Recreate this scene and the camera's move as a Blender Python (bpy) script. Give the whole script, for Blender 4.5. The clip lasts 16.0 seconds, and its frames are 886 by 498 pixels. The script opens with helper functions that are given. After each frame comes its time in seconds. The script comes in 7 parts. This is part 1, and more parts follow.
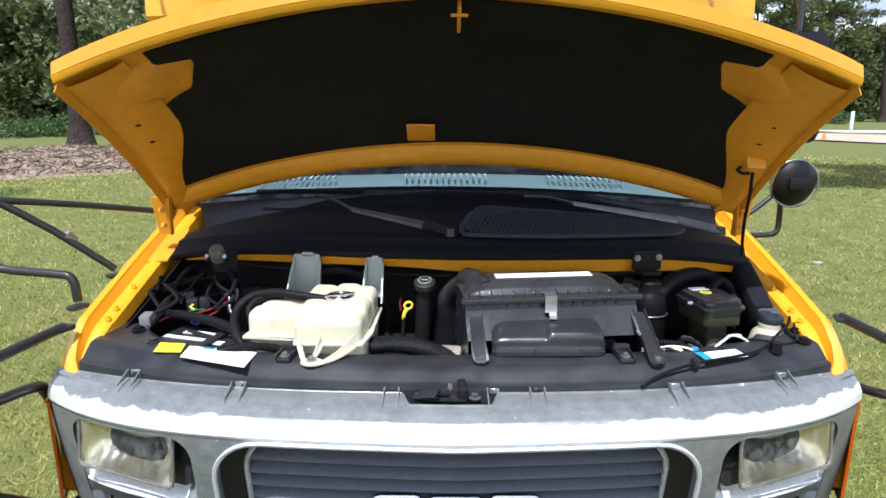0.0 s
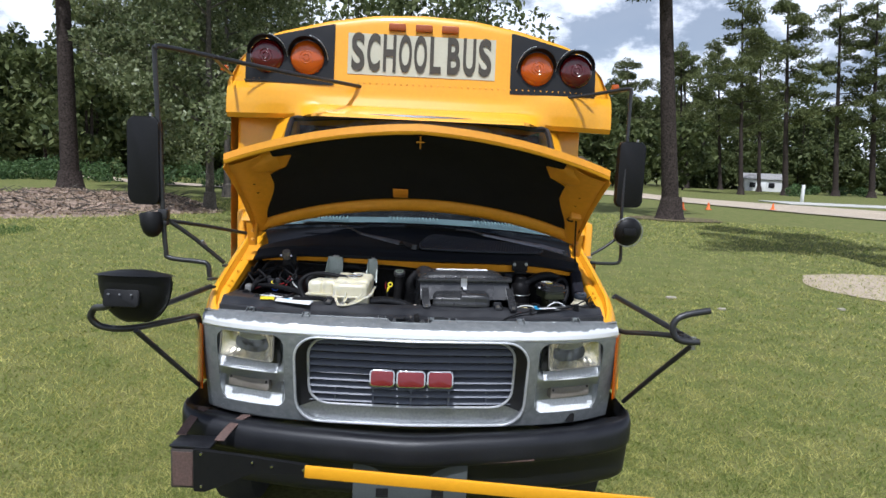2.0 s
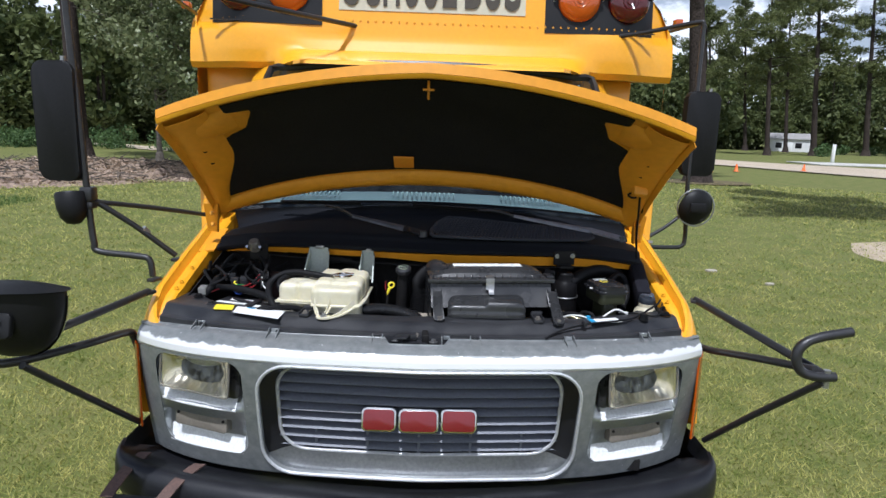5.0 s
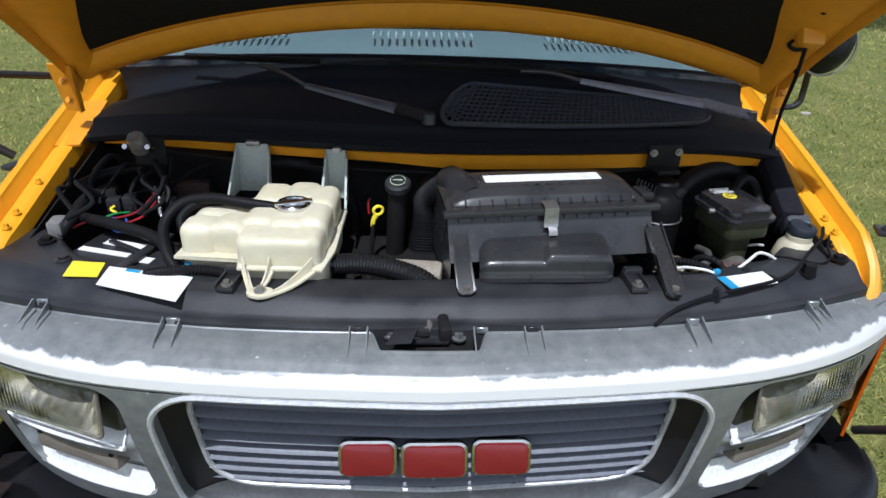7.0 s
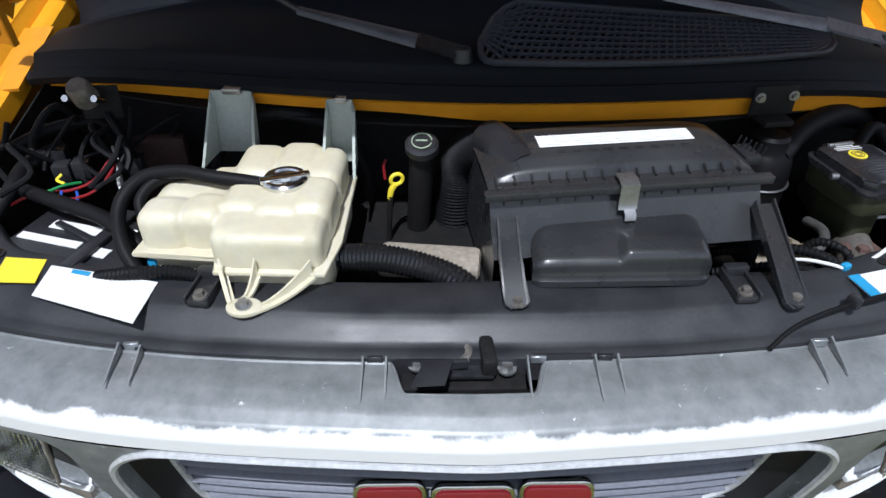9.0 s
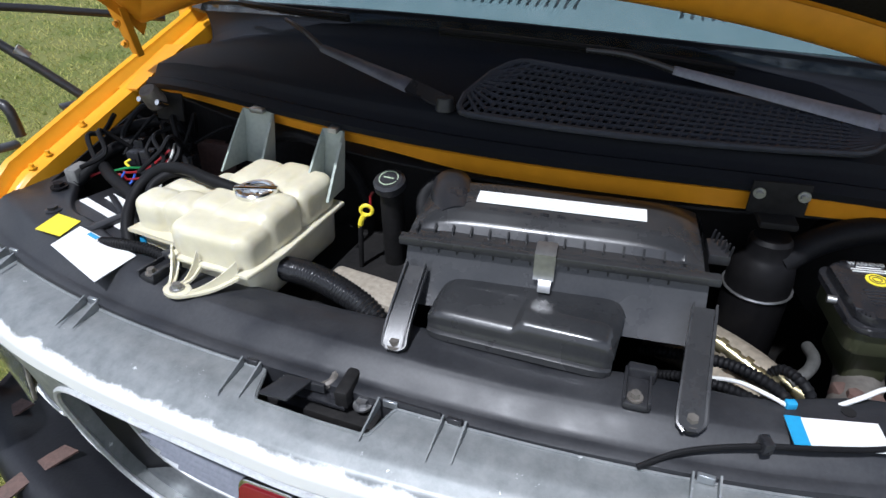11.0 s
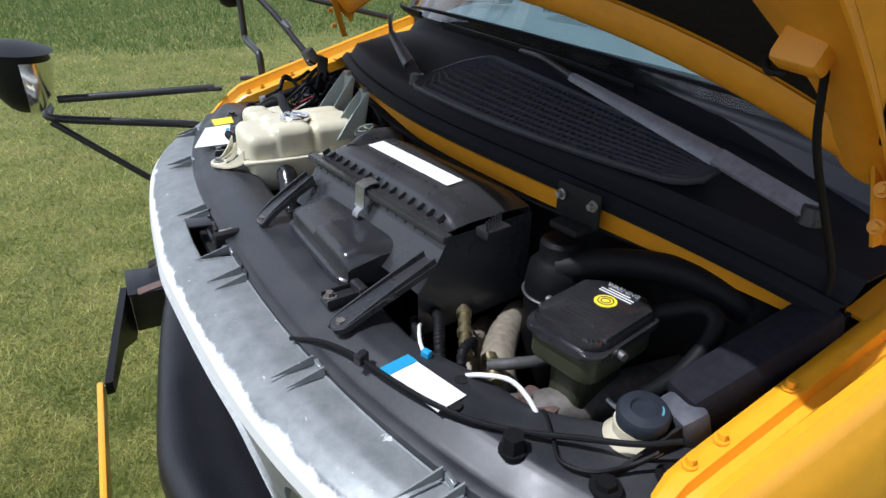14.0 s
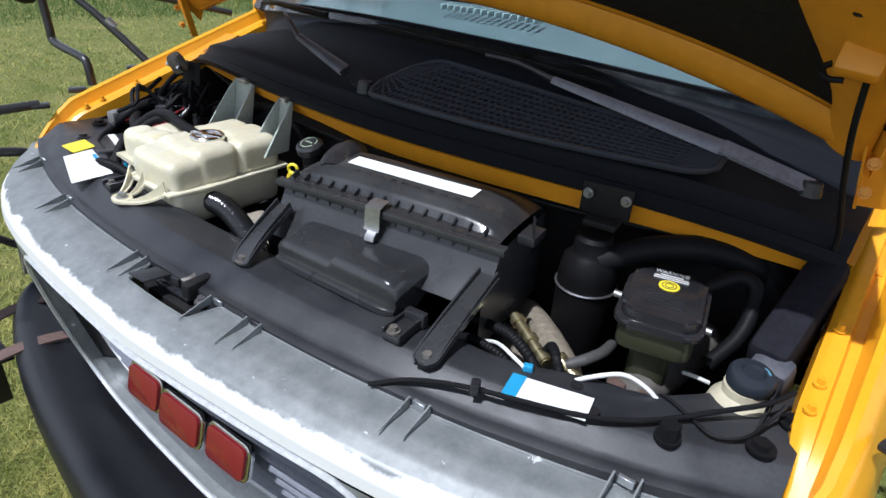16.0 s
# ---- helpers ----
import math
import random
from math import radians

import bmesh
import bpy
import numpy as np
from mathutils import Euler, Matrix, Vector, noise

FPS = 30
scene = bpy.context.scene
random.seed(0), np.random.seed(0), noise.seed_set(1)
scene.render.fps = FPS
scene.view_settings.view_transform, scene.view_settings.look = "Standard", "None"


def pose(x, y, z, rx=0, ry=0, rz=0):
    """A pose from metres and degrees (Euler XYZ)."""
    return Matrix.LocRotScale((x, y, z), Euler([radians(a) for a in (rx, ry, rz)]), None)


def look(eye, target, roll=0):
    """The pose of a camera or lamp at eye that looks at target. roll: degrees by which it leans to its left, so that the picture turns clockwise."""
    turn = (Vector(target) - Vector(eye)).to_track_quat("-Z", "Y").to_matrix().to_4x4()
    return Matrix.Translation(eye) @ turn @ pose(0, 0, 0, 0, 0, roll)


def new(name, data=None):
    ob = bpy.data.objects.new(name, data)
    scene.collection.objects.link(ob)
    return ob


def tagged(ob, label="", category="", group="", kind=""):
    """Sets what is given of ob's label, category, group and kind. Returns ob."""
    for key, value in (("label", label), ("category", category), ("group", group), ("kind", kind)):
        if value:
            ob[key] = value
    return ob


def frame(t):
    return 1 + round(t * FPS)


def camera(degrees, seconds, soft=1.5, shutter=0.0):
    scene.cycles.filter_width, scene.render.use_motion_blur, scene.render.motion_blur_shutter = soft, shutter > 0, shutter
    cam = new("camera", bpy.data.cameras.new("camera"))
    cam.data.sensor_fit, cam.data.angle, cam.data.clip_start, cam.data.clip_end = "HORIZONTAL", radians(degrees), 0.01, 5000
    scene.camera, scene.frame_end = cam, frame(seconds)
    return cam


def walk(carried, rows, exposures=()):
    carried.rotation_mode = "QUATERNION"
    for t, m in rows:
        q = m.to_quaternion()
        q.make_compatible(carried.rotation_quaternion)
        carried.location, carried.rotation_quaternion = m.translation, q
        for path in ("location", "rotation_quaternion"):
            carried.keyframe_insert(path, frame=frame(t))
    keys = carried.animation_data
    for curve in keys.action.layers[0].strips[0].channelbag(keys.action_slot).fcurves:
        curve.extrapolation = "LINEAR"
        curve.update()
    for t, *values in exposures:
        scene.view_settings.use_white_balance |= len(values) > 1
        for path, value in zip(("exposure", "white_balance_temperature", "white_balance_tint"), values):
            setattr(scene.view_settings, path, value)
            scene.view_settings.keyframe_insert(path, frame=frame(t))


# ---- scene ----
cam = camera(70.7, 16.0, soft=1.5)
PATH = [
    (0, (-0.033, -1.451, 1.723), (-0.028, 0.501, 1.288), 0.2),
    (0.5, (-0.033, -1.861, 1.746), (-0.015, 0.094, 1.324), 1.6),
    (1, (-0.003, -2.256, 1.751), (0.022, -0.308, 1.3), 3.0),
    (1.5, (-0.011, -2.623, 1.769), (0.056, -0.656, 1.415), 2.3),
    (2, (-0.004, -2.856, 1.795), (0.084, -0.875, 1.539), 2.5),
    (2.5, (0.023, -2.954, 1.803), (0.06, -0.972, 1.532), 2.6),
    (3, (0.017, -2.948, 1.796), (0.083, -0.967, 1.53), 3.5),
    (3.5, (-0.018, -2.798, 1.798), (0.034, -0.825, 1.472), 2.8),
    (4, (-0.035, -2.596, 1.787), (0.068, -0.635, 1.412), 1.3),
    (4.2, (-0.007, -2.491, 1.778), (0.089, -0.525, 1.424), 2.0),
    (6.3, (0.033, -1.498, 1.788), (-0.017, 0.395, 1.147), 0.4),
    (6.5, (0.029, -1.402, 1.783), (-0.004, 0.439, 1.004), 1.2),
    (7, (-0.043, -1.144, 1.777), (0.053, 0.628, 0.854), 1.7),
    (7.5, (-0.107, -0.914, 1.775), (0.039, 0.724, 0.637), 1.5),
    (8, (-0.086, -0.832, 1.754), (0.039, 0.755, 0.544), 1.7),
    (8.5, (-0.073, -0.822, 1.757), (0.021, 0.776, 0.557), 1.4),
    (8.7, (-0.073, -0.82, 1.756), (0.002, 0.778, 0.556), 1.2),
    (10.8, (0.298, -0.815, 1.761), (-0.208, 0.79, 0.681), -1.2),
    (11, (0.348, -0.766, 1.758), (-0.263, 0.808, 0.686), -0.1),
    (11.5, (0.502, -0.69, 1.748), (-0.323, 0.796, 0.695), -1.1),
    (12, (0.722, -0.708, 1.721), (-0.293, 0.652, 0.663), 0.0),
    (12.5, (0.842, -0.65, 1.709), (-0.355, 0.579, 0.681), -1.8),
    (13, (0.905, -0.535, 1.688), (-0.422, 0.613, 0.728), -1.2),
    (13.5, (1.006, -0.463, 1.688), (-0.475, 0.489, 0.741), -0.3),
    (14, (1.123, -0.426, 1.688), (-0.41, 0.466, 0.764), 1.1),
    (14.5, (1.139, -0.43, 1.687), (-0.359, 0.505, 0.749), 1.3),
    (15, (1.086, -0.491, 1.695), (-0.374, 0.551, 0.81), 3.5),
    (15.5, (0.973, -0.631, 1.718), (-0.303, 0.633, 0.839), 1.1),
    (16, (0.825, -0.715, 1.711), (-0.196, 0.721, 0.766), 3.8),
]
walk(cam, [(t, look(eye, target, roll)) for t, eye, target, roll in PATH], exposures=[(0, 0.48, 5720, 12), (0.5, 0.08, 5720, 12), (1.5, -0.08, 5720, 12), (6.5, -0.10, 5720, 12), (8.7, -0.13, 5720, 12), (11.0, 0.02, 5720, 12), (16, 0.02, 5720, 12)])

# ---- light ----
world = bpy.data.worlds.new("sky")
scene.world = world
world.use_nodes = True
SUN = Vector((-0.08, -0.455, 0.887)).normalized()
wn = world.node_tree.nodes
sky = wn.new("ShaderNodeTexSky")
sky.sky_type, sky.sun_disc = "NISHITA", False
sky.sun_elevation = math.asin(SUN.z)
sky.sun_rotation = math.atan2(SUN.x, SUN.y)
world.node_tree.links.new(sky.outputs[0], wn["Background"].inputs[0])
wn["Background"].inputs[1].default_value = 0.068
sun = new("sun", bpy.data.lights.new("sun", "SUN"))
sun.data.energy, sun.data.angle, sun.data.color = 5.0, radians(0.6), (1.0, 0.975, 0.935)
sun.matrix_world = look(SUN * 60, (0, 0, 0))


# ---- materials ----
def mat(name, color, rough=0.5, metal=0.0, other=None, scale=8.0, amount=0.5, fine=0.0, bump=0.0, bump_scale=120.0, coat=0.0, spec=0.5, rough_var=0.0, trans=0.0):
    """A surface with two scales of variation: patches between color and other, and fine grain."""
    m = bpy.data.materials.new(name)
    m.use_nodes = True
    n, l = m.node_tree.nodes, m.node_tree.links
    b = n["Principled BSDF"]
    b.inputs["Roughness"].default_value, b.inputs["Metallic"].default_value = rough, metal
    b.inputs["Coat Weight"].default_value = coat
    b.inputs["Specular IOR Level"].default_value = spec
    b.inputs["Transmission Weight"].default_value = trans
    other = other or tuple(c * 0.72 for c in color)
    tc = n.new("ShaderNodeTexCoord")
    big = n.new("ShaderNodeTexNoise")
    big.inputs["Scale"].default_value, big.inputs["Detail"].default_value, big.inputs["Roughness"].default_value = scale, 6.0, 0.62
    l.new(tc.outputs["Object"], big.inputs["Vector"])
    ramp = n.new("ShaderNodeMapRange")
    ramp.inputs["From Min"].default_value, ramp.inputs["From Max"].default_value = 0.5 - 0.28, 0.5 + 0.28
    ramp.inputs["To Max"].default_value = amount
    l.new(big.outputs["Fac"], ramp.inputs["Value"])
    mix = n.new("ShaderNodeMix")
    mix.data_type = "RGBA"
    mix.inputs["A"].default_value, mix.inputs["B"].default_value = (*color, 1), (*other, 1)
    l.new(ramp.outputs[0], mix.inputs["Factor"])
    out = mix.outputs["Result"]
    grain = n.new("ShaderNodeTexNoise")
    grain.inputs["Scale"].default_value, grain.inputs["Detail"].default_value = bump_scale, 4.0
    l.new(tc.outputs["Object"], grain.inputs["Vector"])
    if fine:
        mr = n.new("ShaderNodeMapRange")
        mr.inputs["From Min"].default_value, mr.inputs["From Max"].default_value = 0.3, 0.7
        mr.inputs["To Min"].default_value, mr.inputs["To Max"].default_value = 1 - fine, 1 + fine
        l.new(grain.outputs["Fac"], mr.inputs["Value"])
        mul = n.new("ShaderNodeMix")
        mul.data_type, mul.blend_type = "RGBA", "MULTIPLY"
        mul.inputs["Factor"].default_value = 1.0
        l.new(out, mul.inputs["A"])
        l.new(mr.outputs[0], mul.inputs["B"])
        out = mul.outputs["Result"]
    l.new(out, b.inputs["Base Color"])
    if rough_var:
        rv = n.new("ShaderNodeMapRange")
        rv.inputs["From Min"].default_value, rv.inputs["From Max"].default_value = 0.3, 0.7
        rv.inputs["To Min"].default_value, rv.inputs["To Max"].default_value = max(0.03, rough - rough_var), min(1, rough + rough_var)
        l.new(big.outputs["Fac"], rv.inputs["Value"])
        l.new(rv.outputs[0], b.inputs["Roughness"])
    if bump:
        bp = n.new("ShaderNodeBump")
        bp.inputs["Strength"].default_value, bp.inputs["Distance"].default_value = bump, 0.002
        l.new(grain.outputs["Fac"], bp.inputs["Height"])
        l.new(bp.outputs[0], b.inputs["Normal"])
    return m


YELLOW = mat("bus_yellow_paint", (0.80, 0.370, 0.009), 0.36, coat=0.35, other=(0.74, 0.325, 0.008), scale=3, fine=0.03, bump=0.05, bump_scale=60, rough_var=0.08)
YELLOW.node_tree.nodes["Principled BSDF"].inputs["Coat Roughness"].default_value = 0.08
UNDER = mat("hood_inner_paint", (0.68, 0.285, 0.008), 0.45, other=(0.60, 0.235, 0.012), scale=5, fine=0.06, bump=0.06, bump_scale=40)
INSUL = mat("insulation_felt", (0.012, 0.011, 0.010), 0.95, other=(0.022, 0.020, 0.018), scale=6, fine=0.3, bump=0.7, bump_scale=220, spec=0.1)
SILVER = mat("silver_paint_worn", (0.40, 0.42, 0.43), 0.36, metal=0.75, other=(0.30, 0.32, 0.33), scale=4, fine=0.08, bump=0.08, bump_scale=90, rough_var=0.12)
BLACK = mat("black_plastic", (0.014, 0.0145, 0.017), 0.33, other=(0.034, 0.034, 0.036), scale=9, amount=0.7, fine=0.15, bump=0.15, bump_scale=260, rough_var=0.14, spec=0.45)
DUSTY = mat("dusty_black_plastic", (0.010, 0.011, 0.014), 0.42, other=(0.062, 0.062, 0.064), scale=7, amount=0.55, fine=0.14, bump=0.06, bump_scale=190, rough_var=0.16, spec=0.42)
COWLM = mat("cowl_plastic", (0.006, 0.007, 0.010), 0.6, other=(0.010, 0.011, 0.014), scale=6, amount=0.6, fine=0.15, bump=0.12, bump_scale=240, spec=0.14)
VENTM = mat("cowl_vent_plastic", (0.026, 0.029, 0.038), 0.45, other=(0.040, 0.043, 0.054), scale=12, fine=0.15, spec=0.3)
AIRBOX = mat("dusty_moulded_plastic", (0.020, 0.021, 0.023), 0.30, other=(0.055, 0.054, 0.053), scale=6, amount=0.5, fine=0.10, bump=0.06, bump_scale=200, rough_var=0.12, spec=0.55)
SLOTSHADE = mat("vent_slot_shade", (0.002, 0.002, 0.002), 0.9, other=(0.004, 0.004, 0.004), spec=0.05)
BUMPM = mat("bumper_plastic", (0.008, 0.0085, 0.011), 0.42, other=(0.016, 0.016, 0.018), scale=7, amount=0.6, fine=0.2, bump=0.2, bump_scale=150, rough_var=0.1, spec=0.4)
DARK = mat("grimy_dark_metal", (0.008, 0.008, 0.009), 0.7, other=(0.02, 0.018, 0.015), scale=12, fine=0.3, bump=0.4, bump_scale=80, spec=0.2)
GREYMETAL = mat("cast_metal", (0.20, 0.185, 0.165), 0.6, metal=0.5, other=(0.10, 0.085, 0.07), scale=20, fine=0.25, bump=0.4, bump_scale=90)
CHROME = mat("bright_metal", (0.72, 0.72, 0.70), 0.18, metal=1.0, other=(0.5, 0.5, 0.48), scale=30, fine=0.05)
STEEL = mat("dull_steel", (0.42, 0.42, 0.42), 0.38, metal=0.9, other=(0.28, 0.27, 0.26), scale=40, fine=0.1)
TANK = mat("aged_white_plastic", (0.63, 0.60, 0.47), 0.34, other=(0.55, 0.49, 0.32), scale=7, amount=0.75, fine=0.05, bump=0.05, bump_scale=60)
TANK.node_tree.nodes["Principled BSDF"].inputs["Subsurface Weight"].default_value = 0.25
TANK.node_tree.nodes["Principled BSDF"].inputs["Subsurface Radius"].default_value = (0.02, 0.018, 0.010)
ARMSHADE = mat("shaded_arm_plastic", (0.30, 0.345, 0.315), 0.45, other=(0.40, 0.42, 0.36), scale=10, amount=0.8, fine=0.08, bump=0.05)
RUBBER = mat("hose_rubber", (0.006, 0.006, 0.007), 0.55, other=(0.012, 0.012, 0.012), scale=15, fine=0.2, bump=0.15, bump_scale=200, spec=0.13)
WHITE = mat("white_label_paper", (0.80, 0.80, 0.78), 0.6, other=(0.70, 0.70, 0.68), scale=14, fine=0.04)
YLABEL = mat("yellow_label", (0.85, 0.70, 0.03), 0.5, other=(0.75, 0.60, 0.03), scale=20, fine=0.05)
BLUE = mat("blue_label_band", (0.03, 0.30, 0.55), 0.5, fine=0.05)
RED = mat("red_badge_enamel", (0.17, 0.012, 0.015), 0.25, other=(0.12, 0.009, 0.011), scale=30, coat=0.4)
REDLENS = mat("red_lens", (0.085, 0.003, 0.005), 0.16, other=(0.035, 0.002, 0.003), scale=12, coat=0.5)
AMBERLENS = mat("amber_lens", (0.50, 0.090, 0.002), 0.18, other=(0.32, 0.050, 0.001), scale=14, coat=0.5)
MARKERLENS = mat("faded_marker_lens", (0.36, 0.085, 0.018), 0.3, other=(0.24, 0.05, 0.014), scale=14, fine=0.1)
GRILLEM = mat("grille_grey_plastic", (0.15, 0.16, 0.19), 0.5, other=(0.11, 0.115, 0.14), scale=10, fine=0.12, bump=0.1)
MIRRORM = mat("mirror_housing_black", (0.006, 0.006, 0.0065), 0.5, other=(0.010, 0.010, 0.011), scale=18, fine=0.2, bump=0.15, spec=0.25)
TUBEM = mat("black_powder_coated_tube", (0.016, 0.016, 0.018), 0.4, other=(0.035, 0.034, 0.033), scale=20, fine=0.2, bump=0.2)
RUST = mat("rusted_steel", (0.115, 0.066, 0.052), 0.75, other=(0.055, 0.043, 0.040), scale=30, fine=0.25, bump=0.4)
SIGN = mat("sign_cream_reflective", (0.52, 0.50, 0.38), 0.5, other=(0.40, 0.37, 0.27), scale=6, fine=0.05)
INK = mat("sign_black_letter", (0.035, 0.028, 0.018), 0.5, other=(0.07, 0.055, 0.03), scale=10, fine=0.2)
GREENISH = mat("olive_reservoir_plastic", (0.042, 0.045, 0.024), 0.35, other=(0.028, 0.030, 0.017), scale=15, fine=0.1)
SIGNBLACK = mat("flat_black_paint", (0.008, 0.008, 0.009), 0.45, other=(0.013, 0.013, 0.014), scale=6, fine=0.1, rough_var=0.08, spec=0.3)
GASKET = mat("black_gasket", (0.012, 0.010, 0.009), 0.4, other=(0.03, 0.02, 0.014), scale=8, fine=0.2)
DASH = mat("grey_dashboard_vinyl", (0.19, 0.22, 0.24), 0.6, other=(0.14, 0.165, 0.18), scale=5, fine=0.08, bump=0.2, bump_scale=300)
TYRE = mat("tyre_rubber", (0.02, 0.02, 0.02), 0.8, other=(0.04, 0.038, 0.034), scale=10, fine=0.2, bump=0.3)
CREAM = mat("cream_bottle_plastic", (0.55, 0.50, 0.36), 0.45, other=(0.42, 0.37, 0.25), scale=12, fine=0.06)
CAPBLUE = mat("dark_blue_cap", (0.009, 0.013, 0.020), 0.55, other=(0.016, 0.022, 0.031), scale=20, fine=0.2)
WIREWHITE = mat("white_wire", (0.75, 0.75, 0.72), 0.4)
WIRERED = mat("red_wire", (0.24, 0.01, 0.014), 0.4)
WIREGREEN = mat("green_wire", (0.02, 0.22, 0.06), 0.4)
WIREBLUE = mat("blue_wire", (0.03, 0.10, 0.50), 0.4)
BLADE = mat("wiper_arm_worn", (0.21, 0.215, 0.26), 0.45, other=(0.12, 0.12, 0.15), scale=25, amount=0.8, fine=0.15)
DULLARM = mat("dull_black_arm", (0.022, 0.023, 0.028), 0.45, other=(0.10, 0.10, 0.125), scale=16, amount=0.8, fine=0.15)
PLATEGREY = mat("grey_plate_holder", (0.075, 0.085, 0.088), 0.6, other=(0.055, 0.062, 0.064), scale=8, fine=0.1)


def glass(name, tint, weight, dust=0.0):
    m = bpy.data.materials.new(name)
    m.use_nodes = True
    n, l = m.node_tree.nodes, m.node_tree.links
    t, g, mx, lw = (n.new("ShaderNode" + k) for k in ("BsdfTransparent", "BsdfGlossy", "MixShader", "LayerWeight"))
    t.inputs[0].default_value = (*tint, 1)
    g.inputs["Roughness"].default_value = 0.02
    lw.inputs["Blend"].default_value = weight
    l.new(lw.outputs["Fresnel"], mx.inputs[0])
    l.new(t.outputs[0], mx.inputs[1])
    l.new(g.outputs[0], mx.inputs[2])
    d, dm, nz, mr, tc = (n.new("ShaderNode" + k) for k in ("BsdfDiffuse", "MixShader", "TexNoise", "MapRange", "TexCoord"))
    d.inputs[0].default_value = (0.55, 0.60, 0.62, 1)
    nz.inputs["Scale"].default_value, nz.inputs["Detail"].default_value, nz.inputs["Roughness"].default_value = 30, 8, 0.75
    mr.inputs["From Min"].default_value, mr.inputs["From Max"].default_value = 0.42, 0.72
    mr.inputs["To Max"].default_value = dust
    l.new(tc.outputs["Object"], nz.inputs["Vector"])
    l.new(nz.outputs["Fac"], mr.inputs["Value"])
    l.new(mr.outputs[0], dm.inputs[0])
    l.new(mx.outputs[0], dm.inputs[1])
    l.new(d.outputs[0], dm.inputs[2])
    l.new(dm.outputs[0], n["Material Output"].inputs[0])
    return m


WINDSHIELD = glass("tinted_windshield_glass", (0.50, 0.68, 0.68), 0.30, 0.05)
LENS = glass("clear_lamp_glass", (0.97, 0.96, 0.92), 0.10, 0.12)
REFLECT = mat("fluted_lamp_reflector", (0.90, 0.87, 0.78), 0.27, metal=1.0, other=(0.78, 0.68, 0.46), scale=18, amount=0.8)


# ---- mesh helpers ----
def datum(scale, yaw, x, y, z):
    """The pose of a group of things that are laid out about a datum of their own."""
    return pose(x, y, z, 0, 0, yaw) @ Matrix.Scale(scale, 4)


HERE = Matrix.Identity(4)
BAY = datum(0.939, -2.63, -0.0075, -0.0496, 0.0862)
MID = datum(0.939, 0.0, 0.0, -0.0496, 0.0862)
OUT = datum(0.991, -1.51, -0.0037, 0.005, 0.0158)
LATCH = datum(1.0, 0.0, -0.015, -0.013, 0.003)
PLACE = HERE


def part(name, bm, material, parent=None, label="", smooth=True, kind=""):
    me = bpy.data.meshes.new(name)
    bmesh.ops.transform(bm, matrix=PLACE, verts=bm.verts)
    bmesh.ops.recalc_face_normals(bm, faces=bm.faces)
    bm.to_mesh(me)
    bm.free()
    me.materials.append(material)
    if smooth:
        me.shade_smooth()
        me.set_sharp_from_angle(angle=radians(38))
    ob = new(name, me)
    if parent:
        ob.parent = parent
    if label or kind:
        tagged(ob, label, kind=kind)
    return ob


def B():
    return bmesh.new()


def box(bm, c, s, rz=0.0, rx=0.0, ry=0.0, bevel=0.0, seg=2, taper=None):
    """A bevelled box; taper scales its top in x and y."""
    r = bmesh.ops.create_cube(bm, size=1.0)["verts"]
    for v in r:
        v.co = Vector((v.co.x * s[0], v.co.y * s[1], v.co.z * s[2]))
        if taper and v.co.z > 0:
            v.co.x *= taper[0]
            v.co.y *= taper[1]
    m = pose(*c, rx, ry, rz)
    if bevel:
        edges = {e for v in r for e in v.link_edges}
        g = bmesh.ops.bevel(bm, geom=list(edges), offset=bevel, segments=seg, affect="EDGES", profile=0.5)
        r = list({v for f in g["faces"] for v in f.verts} | {v for v in r if v.is_valid})
    bmesh.ops.transform(bm, matrix=m, verts=r)
    return bm


def cyl(bm, c, r1, r2, h, rx=0.0, ry=0.0, rz=0.0, seg=24, bevel=0.0):
    r = bmesh.ops.create_cone(bm, cap_ends=True, segments=seg, radius1=r1, radius2=r2, depth=h)["verts"]
    if bevel:
        edges = [e for e in {e for v in r for e in v.link_edges} if len(e.link_faces) == 2 and any(len(f.verts) > 4 for f in e.link_faces)]
        g = bmesh.ops.bevel(bm, geom=edges, offset=bevel, segments=2, affect="EDGES", profile=0.5)
        r = list({v for f in g["faces"] for v in f.verts} | {v for v in r if v.is_valid})
    bmesh.ops.transform(bm, matrix=pose(*c, rx, ry, rz), verts=r)
    return bm


def rings(bm, loops, closed=True, cap=False):
    """Skins a row of loops that have the same number of points."""
    vs = [[bm.verts.new(p) for p in lp] for lp in loops]
    k = len(vs[0])
    for a, b in zip(vs, vs[1:]):
        for i in range(k if closed else k - 1):
            j = (i + 1) % k
            try:
                bm.faces.new((a[i], a[j], b[j], b[i]))
            except ValueError:
                pass
    if cap:
        bm.faces.new(vs[0])
        bm.faces.new(vs[-1])
    return vs


